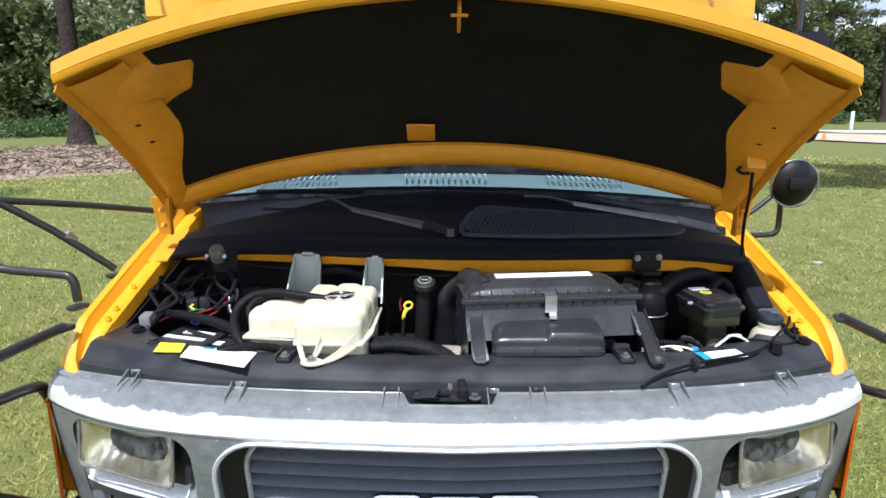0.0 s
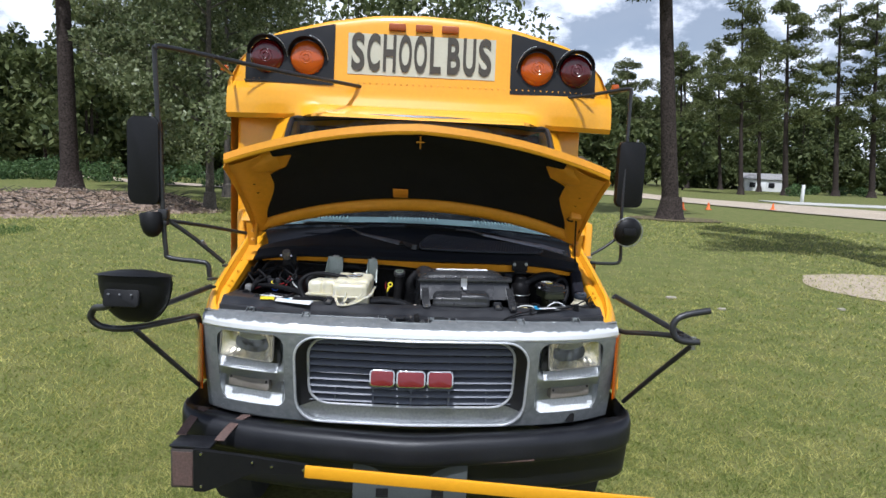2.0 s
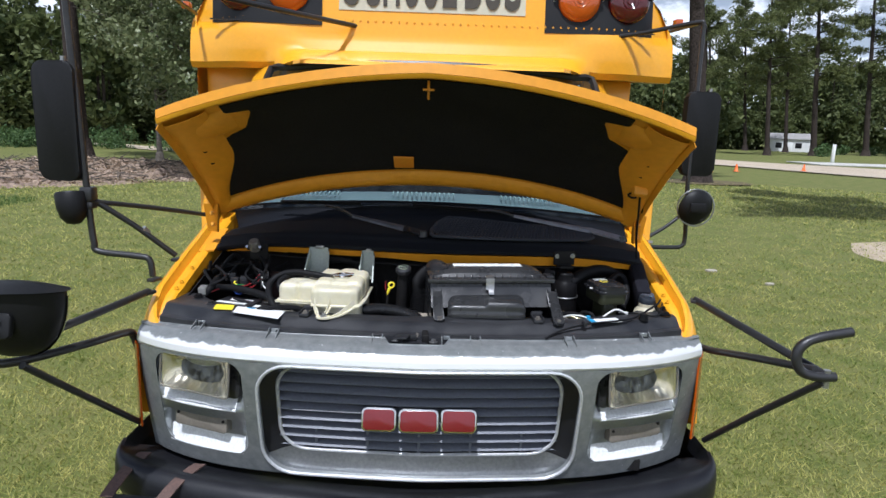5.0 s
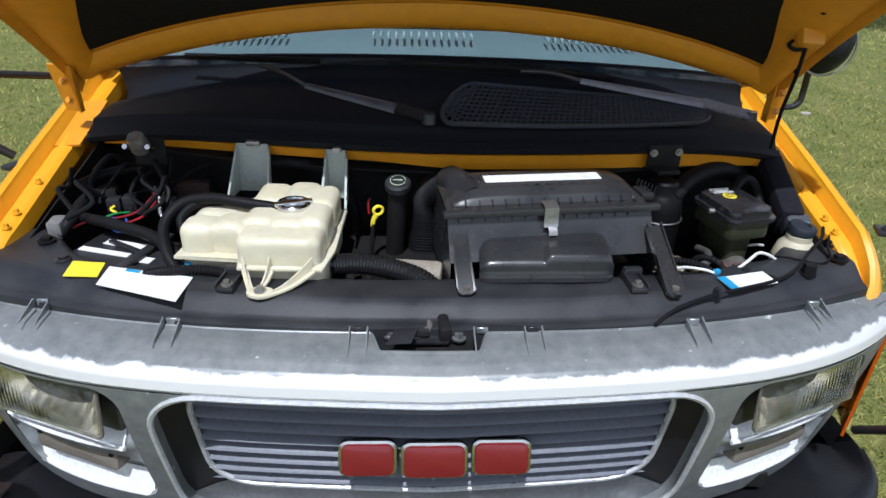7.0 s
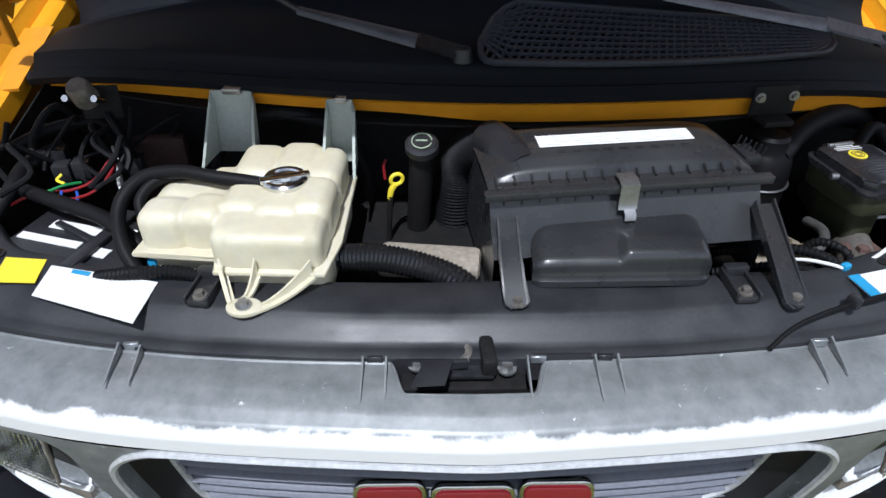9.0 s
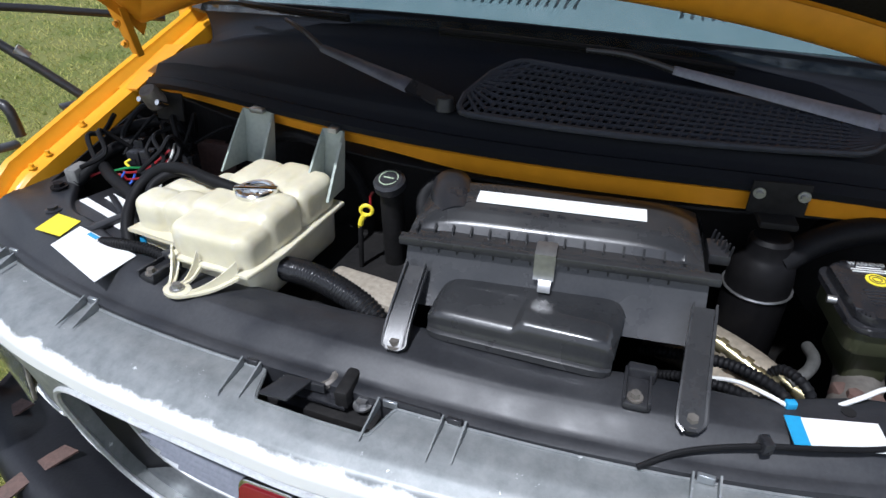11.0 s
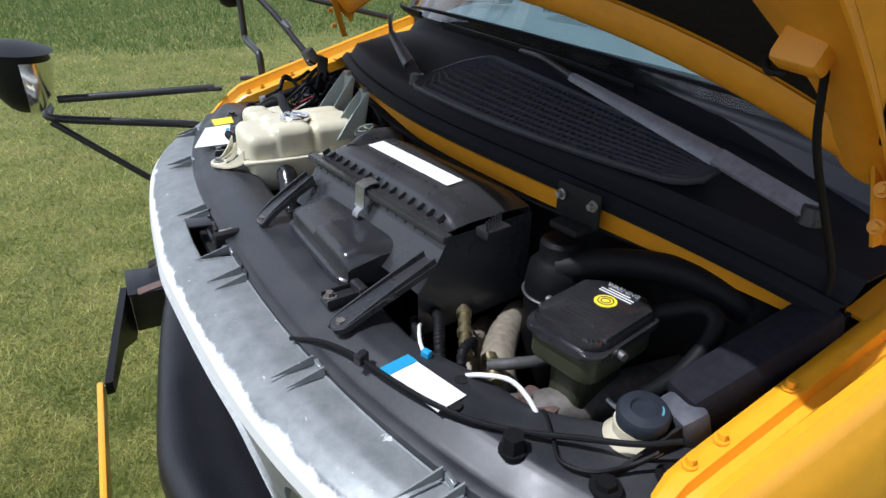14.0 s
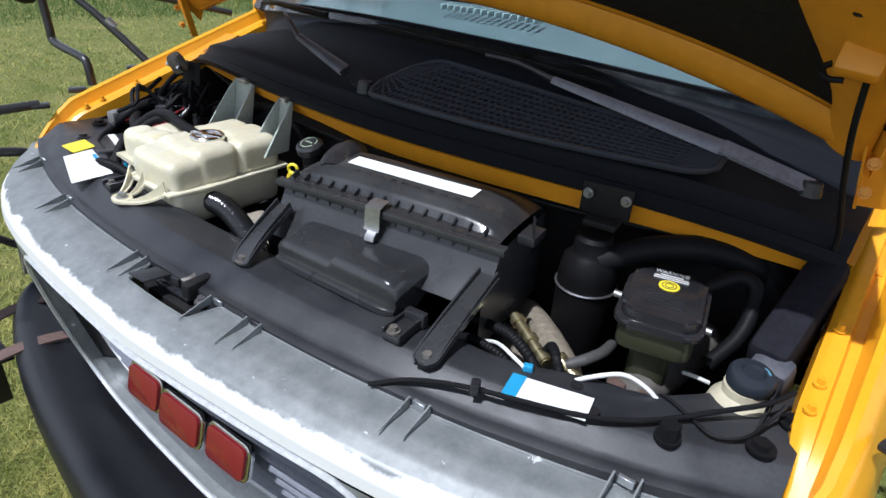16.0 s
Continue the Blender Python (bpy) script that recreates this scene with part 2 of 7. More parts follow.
def sheet(bm, f, us, vs, thick=0.0, uv=False):
    """A surface f(u, v) over the given steps; thick gives it a back along its normal."""
    us, vs = list(us), list(vs)
    g = [[Vector(f(u, v)) for v in vs] for u in us]
    front = [[bm.verts.new(p) for p in row] for row in g]
    n, m = len(us), len(vs)
    layer = bm.loops.layers.uv.verify() if uv else None

    def quad(a, b, c, d, k=None):
        fc = bm.faces.new((a, b, c, d))
        if layer is not None and k:
            for lp, (i, j) in zip(fc.loops, k):
                lp[layer].uv = (us[i], vs[j])
    for i in range(n - 1):
        for j in range(m - 1):
            quad(front[i][j], front[i + 1][j], front[i + 1][j + 1], front[i][j + 1], ((i, j), (i + 1, j), (i + 1, j + 1), (i, j + 1)))
    if thick:
        back = []
        for i in range(n):
            row = []
            for j in range(m):
                du = g[min(i + 1, n - 1)][j] - g[max(i - 1, 0)][j]
                dv = g[i][min(j + 1, m - 1)] - g[i][max(j - 1, 0)]
                nn = du.cross(dv)
                nn = nn.normalized() if nn.length > 1e-9 else Vector((0, 0, 1))
                row.append(bm.verts.new(g[i][j] - nn * thick))
            back.append(row)
        for i in range(n - 1):
            for j in range(m - 1):
                bm.faces.new((back[i][j], back[i][j + 1], back[i + 1][j + 1], back[i + 1][j]))
        for i in range(n - 1):
            for j in (0, m - 1):
                bm.faces.new((front[i][j], front[i + 1][j], back[i + 1][j], back[i][j]))
        for j in range(m - 1):
            for i in (0, n - 1):
                bm.faces.new((front[i][j], front[i][j + 1], back[i][j + 1], back[i][j]))
    return bm


def spline(pts, k=6):
    """Catmull-Rom points through pts."""
    p = [Vector(q) for q in pts]
    p = [2 * p[0] - p[1]] + p + [2 * p[-1] - p[-2]]
    out = []
    for i in range(1, len(p) - 2):
        for s in range(k):
            t = s / k
            a, b, c, d = p[i - 1], p[i], p[i + 1], p[i + 2]
            out.append(0.5 * ((2 * b) + (c - a) * t + (2 * a - 5 * b + 4 * c - d) * t * t + (3 * b - a - 3 * c + d) * t ** 3))
    out.append(p[-2])
    return out


def tube(bm, pts, r, seg=10, smooth=6, ridged=0.0):
    """A round tube along pts; ridged: depth of the rings of a corrugated conduit. r may be a pair, start and end."""
    p = spline(pts, smooth) if smooth > 1 else [Vector(q) for q in pts]
    if ridged:
        d = [0.0]
        for a, b in zip(p, p[1:]):
            d.append(d[-1] + (b - a).length)
        n = max(8, int(d[-1] / 0.0035))
        q, k = [], 0
        for i in range(n + 1):
            s = d[-1] * i / n
            while k < len(p) - 2 and d[k + 1] < s:
                k += 1
            t = (s - d[k]) / max(1e-9, d[k + 1] - d[k])
            q.append(p[k].lerp(p[k + 1], min(1, t)))
        p = q
    loops, ref = [], None
    for i, c in enumerate(p):
        t = (p[min(i + 1, len(p) - 1)] - p[max(i - 1, 0)]).normalized()
        if ref is None:
            ref = t.orthogonal().normalized()
        ref = (ref - t * ref.dot(t)).normalized()
        o = t.cross(ref)
        rr = r if not isinstance(r, tuple) else r[0] + (r[1] - r[0]) * i / (len(p) - 1)
        if ridged:
            rr -= ridged * (i % 2)
        loops.append([c + (ref * math.cos(a) + o * math.sin(a)) * rr for a in (2 * math.pi * j / seg for j in range(seg))])
    rings(bm, loops, True, True)
    return bm


def lathe(bm, prof, c, seg=28, rx=0.0, ry=0.0, rz=0.0):
    """Turns (radius, height) points round an axis at c."""
    m = pose(*c, rx, ry, rz)
    loops = [[m @ Vector((max(r, 1e-4) * math.cos(a), max(r, 1e-4) * math.sin(a), h)) for a in (2 * math.pi * j / seg for j in range(seg))] for r, h in prof]
    rings(bm, loops, True, True)
    return bm


def prism(bm, poly, z0, z1, bevel=0.0, m=None):
    """An upright block over a flat outline."""
    lo = [bm.verts.new((x, y, z0)) for x, y in poly]
    hi = [bm.verts.new((x, y, z1)) for x, y in poly]
    k = len(poly)
    fs = [bm.faces.new(lo[::-1]), bm.faces.new(hi)] + [bm.faces.new((lo[i], lo[(i + 1) % k], hi[(i + 1) % k], hi[i])) for i in range(k)]
    vs = lo + hi
    if bevel:
        edges = list({e for f in fs for e in f.edges})
        g = bmesh.ops.bevel(bm, geom=edges, offset=bevel, segments=2, affect="EDGES", profile=0.5)
        vs = list({v for f in g["faces"] for v in f.verts} | {v for v in vs if v.is_valid})
    if m:
        bmesh.ops.transform(bm, matrix=m, verts=vs)
    return bm


def rrect(w, h, r, k=5):
    """Points of a rounded rectangle round the origin, anticlockwise."""
    out = []
    for cx, cy, a0 in ((w / 2 - r, h / 2 - r, 0), (-w / 2 + r, h / 2 - r, 90), (-w / 2 + r, -h / 2 + r, 180), (w / 2 - r, -h / 2 + r, 270)):
        for i in range(k + 1):
            a = radians(a0 + 90 * i / k)
            out.append((cx + r * math.cos(a), cy + r * math.sin(a)))
    return out


def steps(a, b, n):
    return [a + (b - a) * i / n for i in range(n + 1)]


def ss(a, b, x):
    t = min(1, max(0, (x - a) / (b - a)))
    return t * t * (3 - 2 * t)


# ---- the bus: large forms ----
bus = tagged(new("school_bus"), "yellow short school bus with its hood raised, parked on mown grass", "bus")


def YF(x):
    """The front line of the grey front panel."""
    return -0.370 + 0.06 * (math.hypot(x, 0.03) - 0.03) + 0.25 * x ** 4


def YB(x):
    """The back edge of its upper lip."""
    return -0.258 + 0.21 * abs(x) ** 2.6


# body behind the cab
def roof_profile(s):
    """Half outline of the body, s from 0 (ridge) to 1 (floor)."""
    pts = [(0, 2.74), (0.3, 2.725), (0.6, 2.675), (0.9, 2.595), (1.08, 2.52), (1.17, 2.43), (1.215, 2.33), (1.225, 2.2), (1.225, 1.2), (1.22, 0.45)]
    k = s * (len(pts) - 1)
    i = min(int(k), len(pts) - 2)
    t = k - i
    return pts[i][0] + (pts[i + 1][0] - pts[i][0]) * t, pts[i][1] + (pts[i + 1][1] - pts[i][1]) * t


def outline(y, inset=0.0):
    half = [roof_profile(s) for s in steps(0, 1, 27)]
    ring = [(x - inset if x > 0.2 else x, z - (inset if z > 1 else 0)) for x, z in half]
    return [(-x, y, z) for x, z in ring[::-1]] + [(x, y, z) for x, z in ring[1:]]


bm = B()
rings(bm, [outline(1.26, 0.012), outline(1.30), outline(4.0), outline(6.9), outline(7.0, 0.05)], False)
back = [bm.verts.new(p) for p in outline(7.0, 0.05)]
bm.faces.new(back)
# the row of side windows beside the driver
bm.faces.ensure_lookup_table()
gone = [f for f in bm.faces if f.calc_center_median().x > 1.2 and 1.32 < f.calc_center_median().z < 2.12 and 1.3 < f.calc_center_median().y < 6.5]
bmesh.ops.delete(bm, geom=gone, context="FACES")
part("body_shell", bm, YELLOW, bus)

# front cap: upper face with the sign, leaning back slightly
CAPY = 1.148


def cap_top(x):
    x = abs(x)
    pts = [(0, 2.735), (0.3, 2.72), (0.6, 2.67), (0.9, 2.59), (1.07, 2.515), (1.16, 2.43), (1.21, 2.34), (1.235, 2.24)]
    for (a, za), (b, zb) in zip(pts, pts[1:]):
        if x <= b:
            return za + (zb - za) * (x - a) / (b - a)
    return 2.24


def cap_face(u, v):
    x = 1.232 * u
    zt = max(cap_top(x), 2.3)
    z = 2.29 + (zt - 2.29) * v
    edge = ss(0.9, 1.235, abs(x)) * 0.13
    return (x, CAPY + 0.05 * (z - 2.29) / 0.45 + edge + 0.10 * max(0, v - 0.9) ** 2 * 20, z)


bm = B()
sheet(bm, cap_face, steps(-1, 1, 48), [0, .15, .3, .45, .6, .75, .86, .93, .97, 1.0])
sheet(bm, lambda u, v: (1.232 * u, cap_face(u, 1)[1] + v * (1.31 - cap_face(u, 1)[1]), cap_face(u, 1)[2] + 0.012 * v), steps(-1, 1, 48), [0, .3, 1])


def brow(u, v):
    """Below the seam: it sweeps forward to the windshield in the middle and curls under at the cheeks."""
    x = 1.235 * u
    k = ss(0.60, 0.84, abs(x))
    mid = [(1.148, 2.29), (1.140, 2.22), (1.115, 2.155), (1.03, 2.112), (0.94, 2.088), (0.925, 2.07)]
    side = [(1.148, 2.29), (1.132, 2.24), (1.125, 2.16), (1.132, 2.09), (1.165, 2.062), (1.30, 2.068)]
    i = min(int(v * 5), 4)
    t = v * 5 - i
    a = [m[0] * (1 - k) + s[0] * k for m, s in zip(mid, side)]
    b = [m[1] * (1 - k) + s[1] * k for m, s in zip(mid, side)]
    edge = ss(0.9, 1.235, abs(x)) * 0.13 * (1 - v * 0.4)
    return (x, a[i] + (a[i + 1] - a[i]) * t + edge, b[i] + (b[i + 1] - b[i]) * t)


sheet(bm, brow, steps(-1, 1, 60), steps(0, 1, 15))
cap = part("front_cap", bm, YELLOW, bus)

# bulkhead either side of the windshield
for sgn, xo in ((-1, 1.19), (1, 1.06)):
    bm = B()
    box(bm, (sgn * (0.80 + xo) / 2, 1.37, 1.45), (xo - 0.80, 0.10, 1.30), bevel=0.02)
    part("bulkhead", bm, YELLOW, bus)

VISORLIT = mat("sunlit_visor_white", (0.78, 0.79, 0.80), 0.5, metal=0.2, other=(0.45, 0.46, 0.47), scale=20, fine=0.1)
# black lamp panels, lamps, sign, markers
for sgn in (-1, 1):
    bm = B()
    sheet(bm, lambda u, v: tuple(Vector(cap_face(sgn * u / 1.232, v)) - Vector((0, 0.004, 0))), steps(0.55, 1.115, 16), [-.04, 0, .15, .3, .45, .6, .75, .86, .93], thick=0.003)
    part("lamp_panel", bm, SIGNBLACK, cap, "flat black painted lamp panel")
    for x, lens in ((0.715, AMBERLENS), (0.962, REDLENS)):
        cy = cap_face(x * sgn / 1.232, 0.4)[1]
        bm = B()
        lathe(bm, [(0.104, 0.0), (0.104, 0.02), (0.098, 0.035), (0.08, 0.046), (0.05, 0.053), (0.0, 0.055)], (sgn * x, cy + 0.005, 2.435), seg=32, rx=90)
        lamp = part("warning_lamp", bm, lens, cap, "large round %s warning lamp" % ("amber" if lens == AMBERLENS else "dark red"))
        bm = B()
        c0 = Vector((sgn * x, cy, 2.435))
        def hoodring(u, v):
            a = radians(5 + 170 * u)
            r = 0.113 + 0.006 * v
            return c0 + Vector((r * math.cos(a), -v * 0.085 * max(0.0, math.sin(a)) ** 0.5 - 0.004, r * math.sin(a)))
        sheet(bm, hoodring, steps(0, 1, 20), steps(0, 1, 4), thick=0.004)
        part("lamp_visor", bm, SIGNBLACK, lamp)
        # thin white sheet paints the sunlight on the visor's centre-facing top
        bm = B()
        def edge(u, v):
            a = radians(-4 + 84 * u)
            r = 0.1215 + 0.006 * v
            return c0 + Vector((-sgn * r * math.cos(a), -0.004 - v * 0.075 * max(0.0, math.sin(a)) ** 0.5, r * math.sin(a)))
        sheet(bm, edge, steps(0, 1, 14), steps(0, 1, 3), thick=0.002)
        part("visor_sunlit_top", bm, VISORLIT, lamp, "sunlight painted white on the visor")
        for k in range(5):
            bm = B()
            tube(bm, [c0 + Vector(((0.018 + 0.019 * k) * math.cos(a), -0.050 + 0.0025 * k * k, (0.018 + 0.019 * k) * math.sin(a))) for a in steps(0, 6.2832, 28)], 0.0035, seg=5, smooth=1)
            part("lens_ring", bm, lens, lamp)

bm = B()
sheet(bm, lambda u, v: (u, CAPY - 0.004 + 0.05 * (v - 2.29) / 0.45, v), steps(-0.468, 0.452, 8), steps(2.352, 2.604, 4), thick=0.003)
sign = part("sign_board", bm, SIGN, cap, "cream lettered sign board reading SCHOOL BUS")


def lettering(name, text, size, m, material, parent, width=0.0, bold=0.0):
    cu = bpy.data.curves.new(name, "FONT")
    cu.body, cu.size, cu.align_x, cu.align_y, cu.extrude, cu.offset = text, size, "CENTER", "CENTER", 0.001, bold
    ob = bpy.data.objects.new(name, cu)
    me = bpy.data.meshes.new_from_object(ob)
    if width:
        xs = [v.co.x for v in me.vertices]
        me.transform(Matrix.Diagonal((width / (max(xs) - min(xs)), 1, 1, 1)) @ Matrix.Translation((-(max(xs) + min(xs)) / 2, 0, 0)))
    me.materials.append(material)
    bpy.data.objects.remove(ob)
    o = new(name, me)
    o.matrix_world = PLACE @ m
    o.parent = parent
    return o


for ch, x in zip("SCHOOLBUS", (-0.405, -0.309, -0.210, -0.112, -0.018, 0.076, 0.190, 0.288, 0.386)):
    lettering("letter", ch, 0.312, pose(x, CAPY - 0.010 + 0.0205, 2.478, 83.7, 0, 0), INK, sign, width=0.070 if ch == "L" else 0.080, bold=0.0085)

for x in (-0.167, -0.001, 0.162):
    bm = B()
    y = cap_face(x / 1.232, 0.85)[1]
    box(bm, (x, y - 0.010, 2.650), (0.106, 0.036, 0.044), bevel=0.008)
    part("marker_lamp", bm, MARKERLENS, cap, "small dull amber roof marker lamp")
bm = B()
for i in range(56):
    x = -1.05 + 2.1 * i / 55
    cyl(bm, (x, cap_face(x / 1.232, 0)[1] - 0.002, 2.302), 0.006, 0.004, 0.006, rx=90, seg=8)
part("rivet_row", bm, YELLOW, cap, kind="stuff")
bm = B()
box(bm, (0, CAPY + 0.006, 2.288), (2.2, 0.01, 0.006))
part("seam", bm, GASKET, cap)


# windshield, dash and cab
def ws(u, v):
    """u across (-1..1), v from the base to the top."""
    hb, ht = 0.84, 0.79
    x = u * (hb + (ht - hb) * v)
    yb, zb = 0.316 + 0.22 * u * u - 0.036 * u, 1.488 - 0.07 * u * u
    yt, zt = 0.955 + 0.14 * u * u, 2.085 - 0.03 * u * u
    bulge = 0.03 * math.sin(math.pi * v)
    return (x, yb + (yt - yb) * v - bulge * 0.7, zb + (zt - zb) * v + bulge * 0.7)


bm = B()
sheet(bm, ws, steps(-1, 1, 32), steps(0, 1, 14))
pane = part("windshield", bm, WINDSHIELD, bus, "tinted windshield glass reflecting the sky")
pane.visible_shadow = False
bm = B()
tube(bm, [ws(-1, v) for v in steps(0, 1, 6)] + [ws(u, 1) for u in steps(-0.9, 0.9, 12)] + [ws(1, v) for v in steps(1, 0, 6)], 0.018, seg=8, smooth=2)
part("windshield_gasket", bm, GASKET, bus)
# pillars
for sgn in (-1, 1):
    bm = B()
    sheet(bm, lambda u, v: (sgn * (0.80 + 0.07 * (1 - v) + (0.10 - 0.02 * v) * u), ws(1, v)[1] + 0.03 + 0.10 * u, ws(1, v)[2] - 0.01 * u), [0, .3, .7, 1], steps(0.06, 1.0, 8), thick=0.02)
    part("pillar", bm, YELLOW, bus)
    bm = B()
    box(bm, (sgn * 0.985, 0.98, 1.02), (0.05, 0.62, 1.0), bevel=0.02)
    part("cab_side", bm, YELLOW, bus)
bm = B()
sheet(bm, lambda u, v: (0.84 * u, 0.50 + 0.17 * u * u + 0.42 * v, 1.465 - 0.05 * u * u + 0.05 * math.sin(v * 2.6) - 0.02 * v), steps(-1, 1, 20), steps(0, 1, 8), thick=0.02)
dash = part("dashboard", bm, DASH, bus, "grey vinyl dashboard behind the windshield")
# pale colour stands for the louvres' reflection in the glass
LOUVRE = mat("louvre_reflection_grey", (0.55, 0.60, 0.61), 0.5, fine=0.1)
for x0 in (-0.52, -0.02, 0.45):
    bm = B()
    for i in range(14):
        x = x0 - 0.13 + 0.02 * i
        box(bm, (x, 0.60 + 0.17 * (x / 0.84) ** 2, 1.512 - 0.05 * (x / 0.84) ** 2), (0.006, 0.05, 0.014), bevel=0.002, seg=1)
    part("defroster_louvre", bm, LOUVRE, dash)
bm = B()
box(bm, (0, 1.6, 1.3), (1.9, 0.06, 1.5))
box(bm, (0, 1.1, 0.9), (1.86, 1.0, 0.06))
part("cab_interior", bm, DARK, bus)

# hood
def hood(u, v):
    """Underside of the raised hood: u across, v from the rear edge to the lip."""
    a = abs(u)
    f = Vector((0.842 * u, -0.236 + 0.125 * u * u, 1.944 - 0.030 * a - 0.124 * u * u))
    r = Vector((0.812 * u, 0.272 + 0.137 * u * u - 0.062 * u ** 4 - 0.012 * u, 1.577 - 0.144 * u * u))
    p = r.lerp(f, v)
    n = Vector((0, 0.56, 0.83))
    return p + n * ((0.050 - 0.025 * a ** 8) * math.sin(math.pi * min(1, max(0, v))) ** 0.8)


bm = B()
sheet(bm, hood, steps(-1, 1, 40), [0, .04, .1, .2, .35, .5, .65, .8, .9, .96, 1.0], thick=0.03)
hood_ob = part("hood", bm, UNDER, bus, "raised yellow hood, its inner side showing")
HN = Vector((0, -0.56, -0.83))


def inner(u, v, d):
    return Vector(hood(u, v)) + HN * d


bm = B()


def felt(u, v):
    w = 0.970 - 0.135 * ss(0.22, 0.50, v) - 0.07 * ss(0.62, 0.95, v)
    notch = 0.11 * ss(0.60, 0.68, v) * (1 - ss(0.86, 0.90, v))
    a = u * (w - notch * ss(0.7, 1.0, abs(u)))
    vv = 0.128 + 0.802 * v
    puff = 0.012 * (1 - abs(2 * v - 1) ** 6) * (1 - abs(u) ** 8) + 0.004
    return inner(a, vv, puff + 0.004 * math.sin(7 * u) * math.sin(9 * v) * (1 - u * u))


sheet(bm, felt, steps(-1, 1, 60), steps(0, 1, 30), thick=0.004)
part("hood_insulation", bm, INSUL, hood_ob, "black felt insulation pad")
# lip, side frames and flanges
for sgn in (-1, 1):
    bm = B()
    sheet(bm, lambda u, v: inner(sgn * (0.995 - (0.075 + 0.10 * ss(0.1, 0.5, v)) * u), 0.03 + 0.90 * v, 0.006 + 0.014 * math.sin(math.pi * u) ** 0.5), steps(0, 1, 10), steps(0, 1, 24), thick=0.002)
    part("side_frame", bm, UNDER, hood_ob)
    # the flange takes the darker inner yellow to stand for its shade
    bm = B()
    sheet(bm, lambda u, v: Vector(hood(sgn, v)) + Vector((sgn * (0.012 * u - 0.004), -0.004 * u, -0.026 * u)), [0, 0.35, 0.7, 1], steps(0.0, 0.97, 16), thick=0.003)
    part("side_flange", bm, UNDER, hood_ob)
bm = B()
sheet(bm, lambda u, v: inner(0.98 * u, 0.012 + 0.10 * v, 0.004 + 0.016 * math.sin(math.pi * v) ** 0.6), steps(-1, 1, 40), steps(0, 1, 8), thick=0.002)
part("rear_frame", bm, UNDER, hood_ob)
bm = B()
sheet(bm, lambda u, v: inner(u, 0.955 + 0.045 * v, 0.012 * math.sin(math.pi * v) + 0.002), steps(-1, 1, 40), steps(0, 1, 5), thick=0.001)
part("hood_lip", bm, YELLOW, hood_ob)
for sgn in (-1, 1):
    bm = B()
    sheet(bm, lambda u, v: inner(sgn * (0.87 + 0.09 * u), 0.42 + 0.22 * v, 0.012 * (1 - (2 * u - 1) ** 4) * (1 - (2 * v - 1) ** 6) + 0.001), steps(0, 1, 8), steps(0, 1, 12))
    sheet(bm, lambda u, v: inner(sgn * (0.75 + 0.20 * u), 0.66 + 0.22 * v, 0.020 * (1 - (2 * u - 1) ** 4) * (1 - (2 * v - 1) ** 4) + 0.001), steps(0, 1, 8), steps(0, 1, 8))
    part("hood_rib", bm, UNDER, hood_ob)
    for v in (0.48, 0.60):
        bm = B()
        p = inner(sgn * 0.915, v, 0.016)
        cyl(bm, p, 0.008, 0.008, 0.004, rx=34, seg=12)
        part("hood_bolt", bm, DARK, hood_ob)
bm = B()
p = inner(-0.105, 0.22, 0.022)
box(bm, p, (0.072, 0.075, 0.006), rx=-34, bevel=0.004)
part("hood_label", bm, mat("orange_tag", (0.72, 0.26, 0.01), 0.5, fine=0.05), hood_ob, "square orange paper tag")
bm = B()
p = inner(0.0, 0.87, 0.02)
box(bm, p, (0.007, 0.07, 0.02), rx=-34, bevel=0.002)
box(bm, p + Vector((0, -0.02, 0.0)), (0.034, 0.006, 0.006), rx=-34, bevel=0.002)
part("latch_striker", bm, UNDER, hood_ob)

